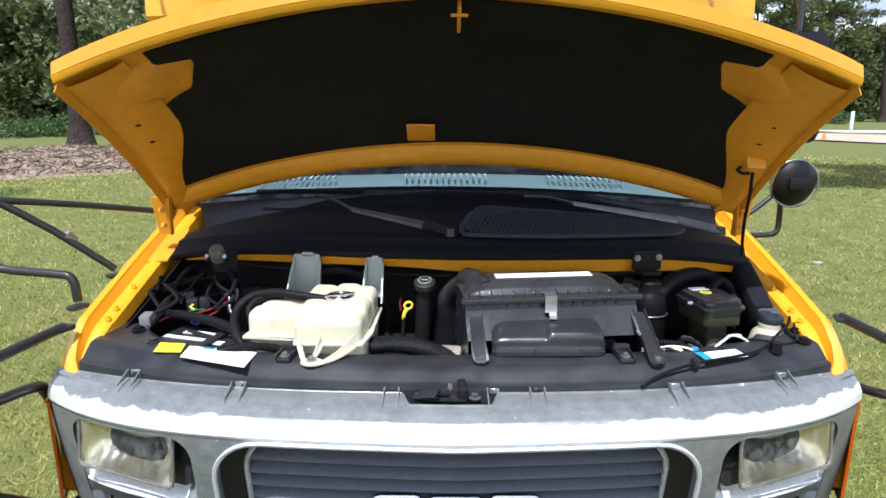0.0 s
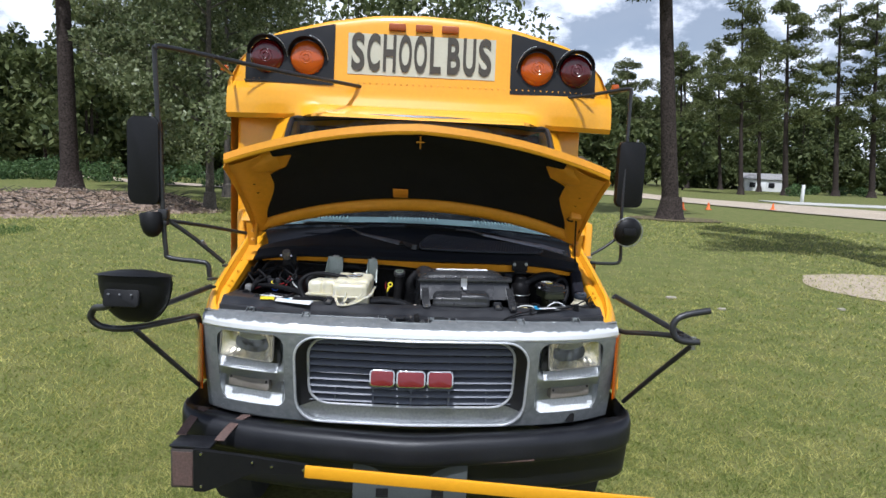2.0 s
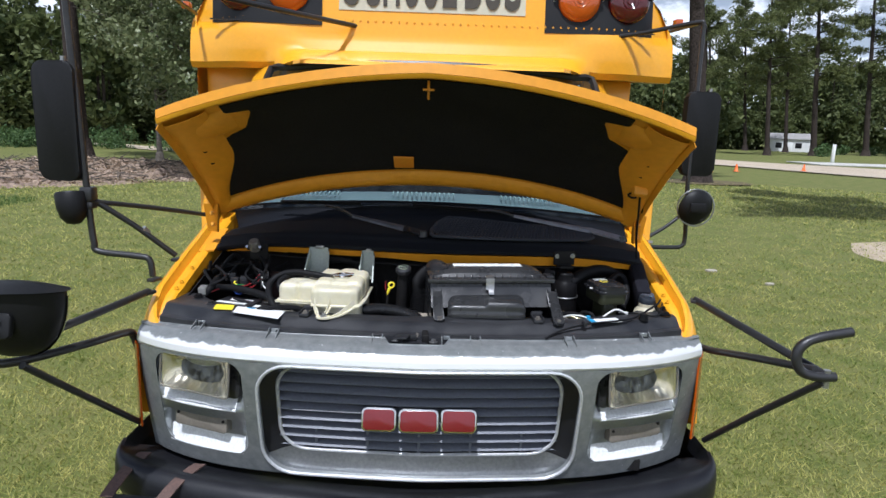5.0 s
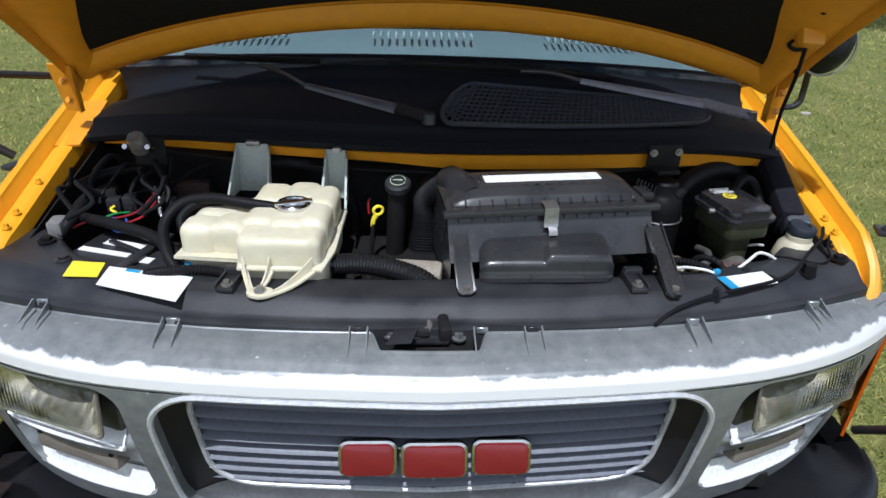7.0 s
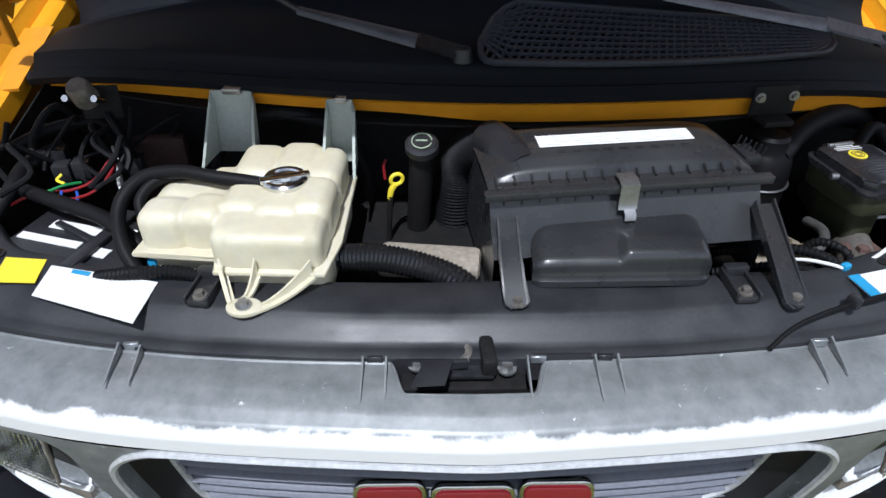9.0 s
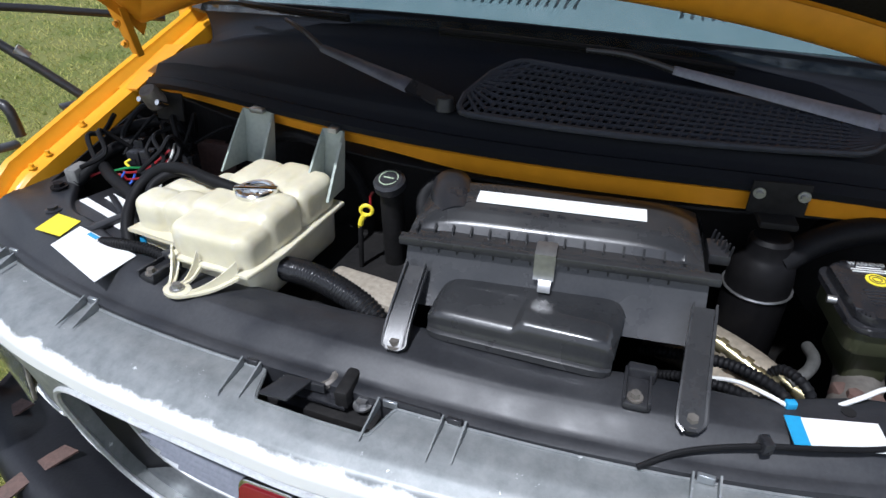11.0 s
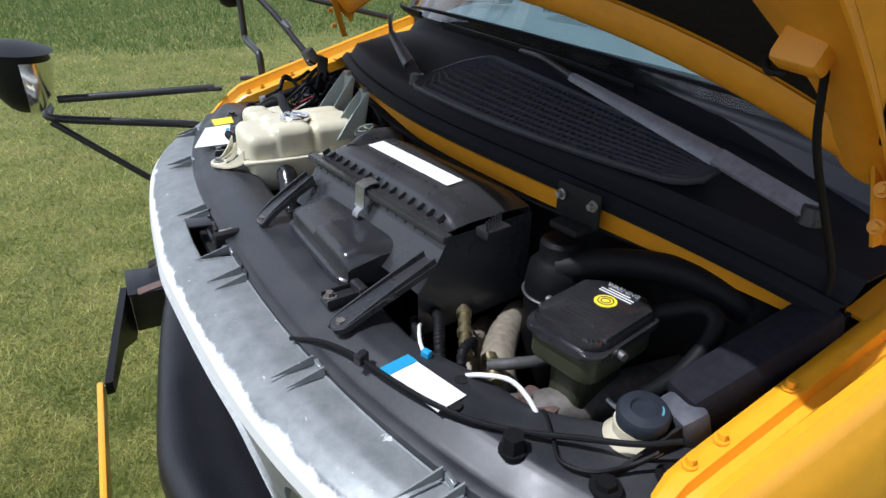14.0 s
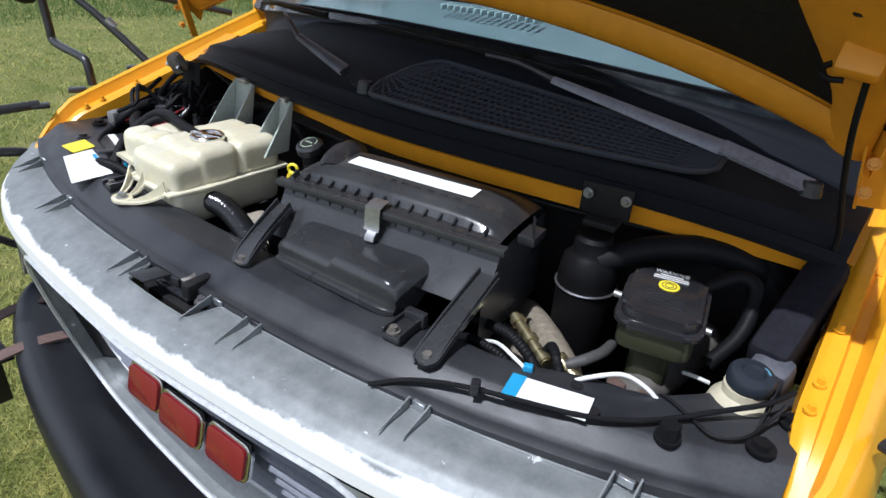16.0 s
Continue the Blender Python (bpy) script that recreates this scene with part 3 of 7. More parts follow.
# front panel with its lip, grille opening and lamp bezels
def fascia_mat():
    m = bpy.data.materials.new("worn_silver_front_panel")
    m.use_nodes = True
    n, l = m.node_tree.nodes, m.node_tree.links
    b = n["Principled BSDF"]
    uv = n.new("ShaderNodeUVMap")
    sep = n.new("ShaderNodeSeparateXYZ")
    l.new(uv.outputs[0], sep.inputs[0])
    tc = n.new("ShaderNodeTexCoord")
    nz = n.new("ShaderNodeTexNoise")
    nz.inputs["Scale"].default_value, nz.inputs["Detail"].default_value, nz.inputs["Roughness"].default_value = 14, 9, 0.66
    l.new(tc.outputs["Object"], nz.inputs["Vector"])
    a = n.new("ShaderNodeMath")
    a.operation = "MULTIPLY_ADD"
    a.inputs[1].default_value = 0.42
    l.new(nz.outputs["Fac"], a.inputs[0])
    l.new(sep.outputs["Y"], a.inputs[2])
    ramp = n.new("ShaderNodeMapRange")
    ramp.inputs["From Min"].default_value, ramp.inputs["From Max"].default_value = 0.715, 0.765
    l.new(a.outputs[0], ramp.inputs["Value"])
    big = n.new("ShaderNodeTexNoise")
    big.inputs["Scale"].default_value, big.inputs["Detail"].default_value, big.inputs["Roughness"].default_value = 26, 10, 0.72
    l.new(tc.outputs["Object"], big.inputs["Vector"])
    g = n.new("ShaderNodeMix")
    g.data_type = "RGBA"
    g.inputs["A"].default_value, g.inputs["B"].default_value = (0.165, 0.178, 0.180, 1), (0.29, 0.30, 0.297, 1)
    bigr = n.new("ShaderNodeMapRange")
    bigr.inputs["From Min"].default_value, bigr.inputs["From Max"].default_value = 0.30, 0.72
    l.new(big.outputs["Fac"], bigr.inputs["Value"])
    l.new(bigr.outputs[0], g.inputs["Factor"])
    mx = n.new("ShaderNodeMix")
    mx.data_type = "RGBA"
    mx.inputs["B"].default_value = (0.80, 0.80, 0.80, 1)
    l.new(ramp.outputs[0], mx.inputs["Factor"])
    l.new(g.outputs["Result"], mx.inputs["A"])
    chip = n.new("ShaderNodeTexNoise")
    chip.inputs["Scale"].default_value, chip.inputs["Detail"].default_value, chip.inputs["Roughness"].default_value = 38, 7, 0.7
    l.new(tc.outputs["Object"], chip.inputs["Vector"])
    chr_ = n.new("ShaderNodeMapRange")
    chr_.inputs["From Min"].default_value, chr_.inputs["From Max"].default_value = 0.660, 0.685
    chr_.inputs["To Max"].default_value = 0.85
    l.new(chip.outputs["Fac"], chr_.inputs["Value"])
    mc = n.new("ShaderNodeMix")
    mc.data_type = "RGBA"
    mc.inputs["B"].default_value = (0.72, 0.73, 0.73, 1)
    l.new(chr_.outputs[0], mc.inputs["Factor"])
    l.new(mx.outputs["Result"], mc.inputs["A"])
    l.new(mc.outputs["Result"], b.inputs["Base Color"])
    b.inputs["Roughness"].default_value = 0.45
    b.inputs["Metallic"].default_value = 0.35
    sc = n.new("ShaderNodeTexNoise")
    sc.inputs["Scale"].default_value, sc.inputs["Detail"].default_value = 160, 4
    l.new(tc.outputs["Object"], sc.inputs["Vector"])
    bp = n.new("ShaderNodeBump")
    bp.inputs["Strength"].default_value, bp.inputs["Distance"].default_value = 0.12, 0.001
    l.new(sc.outputs["Fac"], bp.inputs["Height"])
    l.new(bp.outputs[0], b.inputs["Normal"])
    return m


FASCIA = fascia_mat()
WORNLIT = mat("worn_sunlit_plastic", (0.74, 0.75, 0.76), 0.45, other=(0.50, 0.51, 0.52), scale=22, fine=0.12, bump=0.1)
EDGE = mat("bare_bright_edge", (0.62, 0.63, 0.64), 0.4, metal=0.3, other=(0.40, 0.41, 0.42), scale=30, fine=0.15)


def lip(u, v):
    x = 0.93 * u
    pr = [(YB(x), 1.152), (YB(x) * 0.6 + YF(x) * 0.4, 1.150), (YF(x) + 0.035, 1.143), (YF(x) + 0.014, 1.134), (YF(x), 1.118), (YF(x) - 0.004, 1.100), (YF(x) + 0.004, 1.088)]
    k = v * 6
    i = min(int(k), 5)
    t = k - i
    dz = -0.02 * (abs(u)) ** 3
    return (x, pr[i][0] + (pr[i + 1][0] - pr[i][0]) * t, pr[i][1] + (pr[i + 1][1] - pr[i][1]) * t + dz)


bm = B()
NOTCH = (-0.100, 0.072)


def notch(x):
    """How far the lip is cut back at x."""
    return 0.20 * ss(NOTCH[0] - 0.016, NOTCH[0] + 0.006, x) * (1 - ss(NOTCH[1] - 0.006, NOTCH[1] + 0.016, x))


sheet(bm, lambda u, v: lip(u, max(v, notch(0.93 * u))), steps(-1, -0.15, 30) + steps(-0.145, 0.12, 60) + steps(0.125, 1, 32), steps(0, 1, 30), thick=-0.004, uv=True)
fascia = part("front_panel", bm, FASCIA, bus, "worn silver front panel, its paint flaked off white along the edge")


def face(x, z, d=0.0):
    """A point of the front face, d behind it."""
    return Vector((x, YF(x) + d + 0.085 * max(0.0, (1.09 - z) / 0.39) ** 1.3, z - 0.02 * (abs(x) / 0.93) ** 3))


def frame_ring(bm, outer, hole, depth, n=3, lipw=0.012):
    """Skins from an outer outline to a hole's outline and round its edge inwards."""
    loops = [[face(*(Vector(a).lerp(Vector(b), i / n))) for a, b in zip(outer, hole)] for i in range(n + 1)]
    loops += [[face(*b, lipw * 0.5) for b in hole], [face(*b, depth) for b in hole]]
    rings(bm, loops)


def by_angle(poly, c, n):
    """Points of a closed outline where rays from c at even angles meet it."""
    out = []
    pts = [Vector(p) for p in poly]
    c = Vector(c)
    for i in range(n):
        a = 2 * math.pi * i / n
        d = Vector((math.cos(a), math.sin(a)))
        best = None
        for p, q in zip(pts, pts[1:] + pts[:1]):
            e = q - p
            den = d.x * e.y - d.y * e.x
            if abs(den) < 1e-12:
                continue
            w = p - c
            t = (w.x * e.y - w.y * e.x) / den
            s = (w.x * d.y - w.y * d.x) / den
            if t > 0 and -1e-9 <= s <= 1 + 1e-9 and (best is None or t < best):
                best = t
        out.append(tuple(c + d * best))
    return out


def cornered(ring, poly):
    """Moves the nearest point of a ring onto each corner of its outline."""
    ring = [tuple(p) for p in ring]
    for c in poly:
        k = min(range(len(ring)), key=lambda i: (Vector(ring[i]) - Vector(c)).length)
        ring[k] = tuple(c)
    return ring


N = 192
GC = (0.0, 0.895)
hole = [(x, z + GC[1] - 0.006) for x, z in rrect(0.985, 0.395, 0.10, 8)]
outer = [(0.51, 1.09), (-0.51, 1.09), (-0.51, 0.69), (0.51, 0.69)]
bm = B()
frame_ring(bm, cornered(by_angle(outer, GC, N), outer), by_angle(hole, GC, N), 0.03)
part("grille_frame", bm, FASCIA, fascia)
for sgn in (-1, 1):
    bm = B()
    c = (sgn * 0.694, 0.90)
    out2 = [(sgn * x, z) for x, z in ((0.93, 1.09), (0.51, 1.09), (0.51, 0.69), (0.93, 0.69))]
    hl = [(x + c[0], z + 0.916) for x, z in rrect(0.312, 0.335, 0.05, 6)]
    frame_ring(bm, cornered(by_angle(out2, c, N), out2), by_angle(hl, c, N), 0.035)
    part("lamp_frame", bm, FASCIA, fascia)
bm = B()
# lower edge rolled back
sheet(bm, lambda u, v: face(0.93 * u, 0.69 - 0.025 * v, 0.06 * v * v), steps(-1, 1, 40), [0, .4, .8, 1])
part("lower_edge", bm, FASCIA, fascia)

# grille: reveal with its shade painted dark, sill left silver, slats and badge
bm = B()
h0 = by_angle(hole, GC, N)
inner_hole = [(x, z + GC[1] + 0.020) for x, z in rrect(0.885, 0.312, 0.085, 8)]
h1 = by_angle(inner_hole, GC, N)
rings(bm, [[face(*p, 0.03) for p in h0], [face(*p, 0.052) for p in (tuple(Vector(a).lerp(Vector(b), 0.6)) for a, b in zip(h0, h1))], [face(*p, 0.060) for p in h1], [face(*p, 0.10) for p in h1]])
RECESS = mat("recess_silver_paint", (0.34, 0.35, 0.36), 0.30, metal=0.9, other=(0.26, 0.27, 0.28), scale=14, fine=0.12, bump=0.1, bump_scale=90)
grille = part("grille_surround", bm, mat("shaded_recess_paint", (0.014, 0.014, 0.016), 0.45, other=(0.009, 0.009, 0.010), scale=18, fine=0.15, bump=0.1), fascia, "silver grille recess, its dark reflection painted in")
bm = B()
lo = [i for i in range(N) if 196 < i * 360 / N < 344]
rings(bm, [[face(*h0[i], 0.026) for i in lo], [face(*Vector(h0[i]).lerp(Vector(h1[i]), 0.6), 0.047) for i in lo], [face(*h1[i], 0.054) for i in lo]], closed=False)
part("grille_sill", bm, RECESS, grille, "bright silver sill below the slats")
bm = B()
tube(bm, [face(*p, 0.056) for p in h1] + [face(*h1[0], 0.056)], 0.006, seg=6, smooth=1)
part("grille_bead", bm, EDGE, grille, "thin silver bead round the slats")
bm = B()
tube(bm, [face(*p, -0.001) for p in h0] + [face(*h0[0], -0.001)], 0.0055, seg=6, smooth=1)
part("opening_bead", bm, EDGE, grille, "bright worn edge of the opening")
for i in range(9):
    z = 0.785 + 0.272 * i / 8
    bm = B()
    sheet(bm, lambda u, v: face(0.445 * u, z - 0.004 + 0.011 * v - 0.006 * (1 - v) ** 4, 0.052 + 0.036 * v), steps(-1, 1, 16), [0, .06, .15, .4, .7, 1], thick=0.004)
    part("slat", bm, GRILLEM, grille)
bm = B()
sheet(bm, lambda u, v: face(0.455 * u, 0.745 + 0.33 * v, 0.13), steps(-1, 1, 12), [0, 1], thick=0.004)
part("grille_back", bm, DARK, grille)
for i in range(5):
    bm = B()
    x = -0.33 + 0.165 * i
    box(bm, face(x, 0.905, 0.105), (0.008, 0.03, 0.28))
    part("mullion", bm, GRILLEM, grille)
for x, w in ((-0.124, 0.108), (-0.002, 0.124), (0.122, 0.112)):
    bm = B()
    m = pose(x, YF(x) + 0.060, 0.905, 76, 0, 0)
    prism(bm, rrect(w, 0.074, 0.018, 4), -0.012, 0.0, 0.003, m)
    badge = part("badge_rim", bm, CHROME, grille, "bright metal badge outline")
    bm = B()
    prism(bm, rrect(w - 0.012, 0.062, 0.013, 4), -0.010, 0.0065, 0.002, m)
    part("badge_plate", bm, RED, badge, "plain red enamel plate")

# worn ledges of the lamp bezels, sunlight painted white, are laid on below
# head lamps
def bezel_depth(z):
    pts = [(0.70, 0.0), (0.727, 0.002), (0.786, 0.040), (0.846, 0.042), (0.856, 0.012), (0.900, 0.006), (0.912, 0.012), (0.935, 0.046), (1.06, 0.052), (1.076, 0.008), (1.10, 0.0)]
    for (za, da), (zb, db) in zip(pts, pts[1:]):
        if z <= zb:
            return da + (db - da) * (z - za) / (zb - za)
    return 0.0


for sgn in (-1, 1):
    c = (sgn * 0.694, 0.905)
    bm = B()
    zs = [0.733, 0.74, 0.75, 0.765, 0.78, 0.79, 0.81, 0.83, 0.846, 0.851, 0.857, 0.87, 0.89, 0.90, 0.907, 0.914, 0.924, 0.936, 0.96, 0.99, 1.02, 1.05, 1.062, 1.070, 1.078]
    sheet(bm, lambda u, v: face(c[0] + 0.156 * u, 0.7485 + (v - 0.733) * 0.971, 0.004 + bezel_depth(v) * (1 - abs(u) ** 14)), steps(-1, 1, 40), zs)
    bez = part("lamp_bezel", bm, SILVER, fascia, "worn silver lamp bezel")
    yaw = math.degrees(math.atan(0.06 * sgn + c[0] ** 3))
    m = pose(c[0] + sgn * 0.004, YF(c[0]) + 0.040, 1.018, 84, 0, yaw)
    bm = B()
    prism(bm, rrect(0.288, 0.146, 0.020, 4), -0.062, -0.020, 0.002, m)
    part("lamp_case", bm, BLACK, bez)
    bm = B()
    sheet(bm, lambda u, v: m @ Vector((0.130 * u, 0.060 * v, 0.014 - 0.058 * (1 - u * u) * (1 - v * v) + 0.0012 * math.sin(u * 34) * (1 - v * v))), steps(-1, 1, 90), steps(-1, 1, 16))
    part("reflector", bm, REFLECT, bez, "bright faceted lamp reflector")
    bm = B()
    lathe(bm, [(0.010, 0.0), (0.010, 0.022), (0.007, 0.028), (0.0, 0.029)], m @ Vector((sgn * 0.012, 0.0, -0.030)), seg=14, rx=84)
    part("bulb", bm, LENS, bez, "clear lamp bulb")
    bm = B()
    tube(bm, [m @ Vector((x, y, 0.018)) for x, y in rrect(0.266, 0.124, 0.016, 4)] + [m @ Vector((*rrect(0.266, 0.124, 0.016, 4)[0], 0.018))], 0.003, seg=6, smooth=1)
    part("lamp_rim", bm, GREYMETAL, bez)
    bm = B()
    sheet(bm, lambda u, v: m @ Vector((0.133 * u, 0.062 * v, 0.024 + 0.006 * (1 - u * u) * (1 - v * v) + 0.00010 * math.sin(u * 90))), steps(-1, 1, 90), steps(-1, 1, 8), thick=0.002)
    gl = part("lamp_glass", bm, LENS, bez, "clear fluted headlamp glass")
    gl.visible_shadow = False
    bm = B()
    m2 = pose(c[0] + sgn * 0.012, YF(c[0]) + 0.085, 0.834, 84, 0, yaw)
    prism(bm, rrect(0.205, 0.056, 0.012, 4), -0.02, 0.010, 0.003, m2)
    pk = part("parking_lamp", bm, mat("cloudy_lamp_plastic", (0.19, 0.17, 0.145), 0.45, other=(0.12, 0.10, 0.08), scale=20, fine=0.1), bez, "clouded clear parking lamp")
    for dx in (-0.09, 0.09):
        bm = B()
        cyl(bm, m2 @ Vector((dx, 0.012, 0.011)), 0.005, 0.005, 0.003, rx=90, seg=10)
        part("lamp_screw", bm, DARK, pk)
    for va, vb, ua, ub in ((0.735, 0.782, -0.88, 0.90), (0.902, 0.933, -0.80, 0.93)):
        bm = B()
        sheet(bm, lambda u, v: face(c[0] + 0.156 * u * sgn, 0.7485 + (v - 0.733) * 0.971 + 0.001, 0.0015 + bezel_depth(v) * (1 - abs(u) ** 14)), steps(ua, ub, 30), steps(va, vb + 0.003, 8))
        ledge = part("bezel_ledge", bm, WORNLIT, bez, "worn ledge with sunlight painted white")
        bm = B()
        tube(bm, [face(c[0] + 0.156 * u * sgn, 0.7485 + (va - 0.733) * 0.971, 0.005) for u in steps(ua, ub, 14)], 0.005, seg=8)
        part("ledge_lip", bm, WORNLIT, ledge)
    # amber side marker
    bm = B()
    sheet(bm, lambda u, v: (sgn * (0.928 + 0.058 * u ** 0.75 - 0.006 * v), -0.140 + 0.115 * u + 0.012 * (1 - v), 0.775 + 0.295 * v), steps(0, 1, 8), steps(0, 1, 6), thick=0.006)
    part("side_marker_lamp", bm, AMBERLENS, fascia, "tall amber side marker lamp")

# bumper
def YM(x):
    return -0.452 + 0.15 * (math.hypot(x, 0.05) - 0.05) + 0.09 * x ** 4


def bumper(u, v):
    x = 0.99 * math.sin(u * math.pi / 2)
    k = abs(u) ** 10
    pr = [(0.27, 0.625), (0.16, 0.650), (0.085, 0.676), (0.035, 0.690), (0.004, 0.672), (-0.004, 0.625), (0.0, 0.592), (0.03, 0.570), (0.045, 0.50), (0.06, 0.43), (0.12, 0.40)]
    sm = spline([(a, b, 0) for a, b in pr], 6)
    q = v * 60
    i = min(int(q), 59)
    p = sm[i].lerp(sm[i + 1], q - i)
    return (x * (1 + 0.012 * math.sin(math.pi * v)), YM(x) + p.x + 0.10 * k - p.x * 0.7 * abs(u) ** 6, p.y + 0.03 * abs(u) ** 4)


bm = B()
sheet(bm, bumper, steps(-1, 1, 60), steps(0, 1, 36), thick=0.006)
for sgn in (-1, 1):
    sheet(bm, lambda u, v: (bumper(sgn, v)[0], bumper(sgn, v)[1] + u * 0.35, bumper(sgn, v)[2]), steps(0, 1, 3), steps(0, 1, 30))
bumper_ob = part("bumper", bm, BUMPM, bus, "black plastic front bumper with scuffs")

# fenders
def fh(y):
    return 1.224 + 0.29 * y if y > -0.02 else 1.218 + 0.29 * y + 0.9 * min(0, y + 0.02) * 0.6


for sgn in (-1, 1):
    bm = B()
    def fender(u, v):
        y = -0.125 + 0.94 * u
        h = fh(y)
        w = 0.010 * ss(-0.2, 0.3, y)
        pr = [(0.838, h - 0.055), (0.842, h - 0.022), (0.852, h - 0.016), (0.868, h - 0.014), (0.872, h - 0.026), (0.884, h - 0.026), (0.890, h + 0.004), (0.900, h + 0.008), (0.914, h - 0.002), (0.932, h - 0.040), (0.948, h - 0.11), (0.962, 0.95), (0.970, 0.78), (0.965, 0.60)]
        q = v * (len(pr) - 1)
        i = min(int(q), len(pr) - 2)
        t = q - i
        x = pr[i][0] + (pr[i + 1][0] - pr[i][0]) * t + (w if v > 0.42 else w * v / 0.42 * 0.3)
        if v < 0.30:
            x += 0.030 * (1 - ss(-0.10, 0.02, y)) * (1 - v / 0.30)
        if y < -0.05 and v > 0.3:
            x -= 0.035 * (1 - (y + 0.125) / 0.075) ** 2
        z = pr[i][1] + (pr[i + 1][1] - pr[i][1]) * t
        if y < 0.12:
            z = max(z, 0.80)
        return (sgn * x, y if z > 1.09 else max(y, -0.062), z)
    sheet(bm, fender, steps(0, 1, 30), steps(0, 1, 39), thick=0.006 * -sgn)
    part("fender", bm, YELLOW, bus, "yellow front fender")

# black cowl panel
PLACE = BAY


def cf(x):
    return 0.182 + 0.150 * (abs(x) / 0.8) ** 2


def cowl(u, v):
    x = 0.88 * u
    y0, y1 = cf(x), 0.395 + 0.22 * u * u
    z1 = 1.494 - 0.075 * u * u
    pr = [(y0 + 0.012, 1.336), (y0 - 0.004, 1.344), (y0 - 0.006, 1.356), (y0 + 0.008, 1.368), (y0 + 0.022, 1.364), (y0 + 0.034, 1.376), (y0 + 0.045, 1.392), ((y0 + y1) / 2 + 0.03, 1.392 + (z1 - 1.392) * 0.45), (y1 - 0.02, z1 - 0.03), (y1, z1 - 0.008)]
    q = v * 9
    i = min(int(q), 8)
    t = q - i
    dz = -0.058 * u ** 4
    return (x, pr[i][0] + (pr[i + 1][0] - pr[i][0]) * t, pr[i][1] + (pr[i + 1][1] - pr[i][1]) * t + dz)


bm = B()
sheet(bm, cowl, steps(-1, 1, 48), steps(0, 1, 36), thick=0.004)
cowl_ob = part("cowl_panel", bm, COWLM, bus, "black plastic cowl panel below the windshield")
# rubber seal that closes the step from the cowl to the glass
PLACE = HERE
bm = B()
sheet(bm, lambda u, v: (BAY @ Vector(cowl(u, 0.985))).lerp(Vector(ws(u * 0.99, 0.025)) + Vector((0, -0.006, 0.004)), v) + Vector((0, 0.012, -0.010)) * math.sin(math.pi * v), steps(-1, 1, 48), steps(0, 1, 6), thick=0.004)
part("cowl_seal", bm, COWLM, cowl_ob, "black rubber seal along the glass")
PLACE = BAY

# firewall strip, and added dark sheets that carry the bay's deep shade
bm = B()
sheet(bm, lambda u, v: (0.84 * u, cf(0.84 * u) + 0.012 + 0.012 * v, 1.337 - 0.03 * u ** 4 - (0.022 + 0.014 * ss(-0.2, 0.1, u)) * v), steps(-1, 1, 40), [0, .5, 1], thick=0.006)
part("firewall_flange", bm, UNDER, bus, "yellow painted flange of the firewall")
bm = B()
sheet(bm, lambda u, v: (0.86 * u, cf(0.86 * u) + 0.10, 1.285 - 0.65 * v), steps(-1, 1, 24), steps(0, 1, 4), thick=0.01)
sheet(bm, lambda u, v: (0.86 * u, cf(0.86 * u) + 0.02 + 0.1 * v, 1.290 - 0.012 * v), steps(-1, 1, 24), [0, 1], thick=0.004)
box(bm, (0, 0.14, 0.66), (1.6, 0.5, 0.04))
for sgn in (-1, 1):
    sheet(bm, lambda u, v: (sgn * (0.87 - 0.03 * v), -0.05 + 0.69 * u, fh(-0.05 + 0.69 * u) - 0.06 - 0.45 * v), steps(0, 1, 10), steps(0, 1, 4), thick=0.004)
part("bay_shade_sheet", bm, DARK, bus)

# radiator support cover
PLACE = MID


def panel_back(x):
    a = abs(x)
    return -0.085 + 0.02 * ss(0.2, 0.5, a) + 0.06 * ss(0.5, 0.72, a) + 0.15 * ss(0.70, 0.90, a)


def cover(u, v):
    x = 0.915 * u
    yb, yf = panel_back(x), (YB(x * 0.939) + 0.0496) / 0.939
    f0 = yf + 0.055
    pr = [(yb + 0.004, 1.12), (yb + 0.002, 1.160), (yb - 0.006, 1.168), (yb - 0.02, 1.170), ((yb + f0) / 2, 1.171), (f0 + 0.01, 1.168), (f0, 1.163), (yf + 0.022, 1.142), (yf + 0.006, 1.140), (yf + 0.004, 1.10)]
    q = v * 9
    i = min(int(q), 8)
    t = q - i
    z = pr[i][1] + (pr[i + 1][1] - pr[i][1]) * t
    return (x, pr[i][0] + (pr[i + 1][0] - pr[i][0]) * t, z + 0.004 * noise.noise(Vector((x * 5, 0, v))))


bm = B()
sheet(bm, cover, steps(-1, 1, 70), steps(0, 1, 36), thick=0.004)
cover_ob = part("radiator_cover", bm, DUSTY, bus, "dusty black plastic radiator support cover")


# ---- surroundings ----
PLACE = HERE
before_far = set(scene.objects)


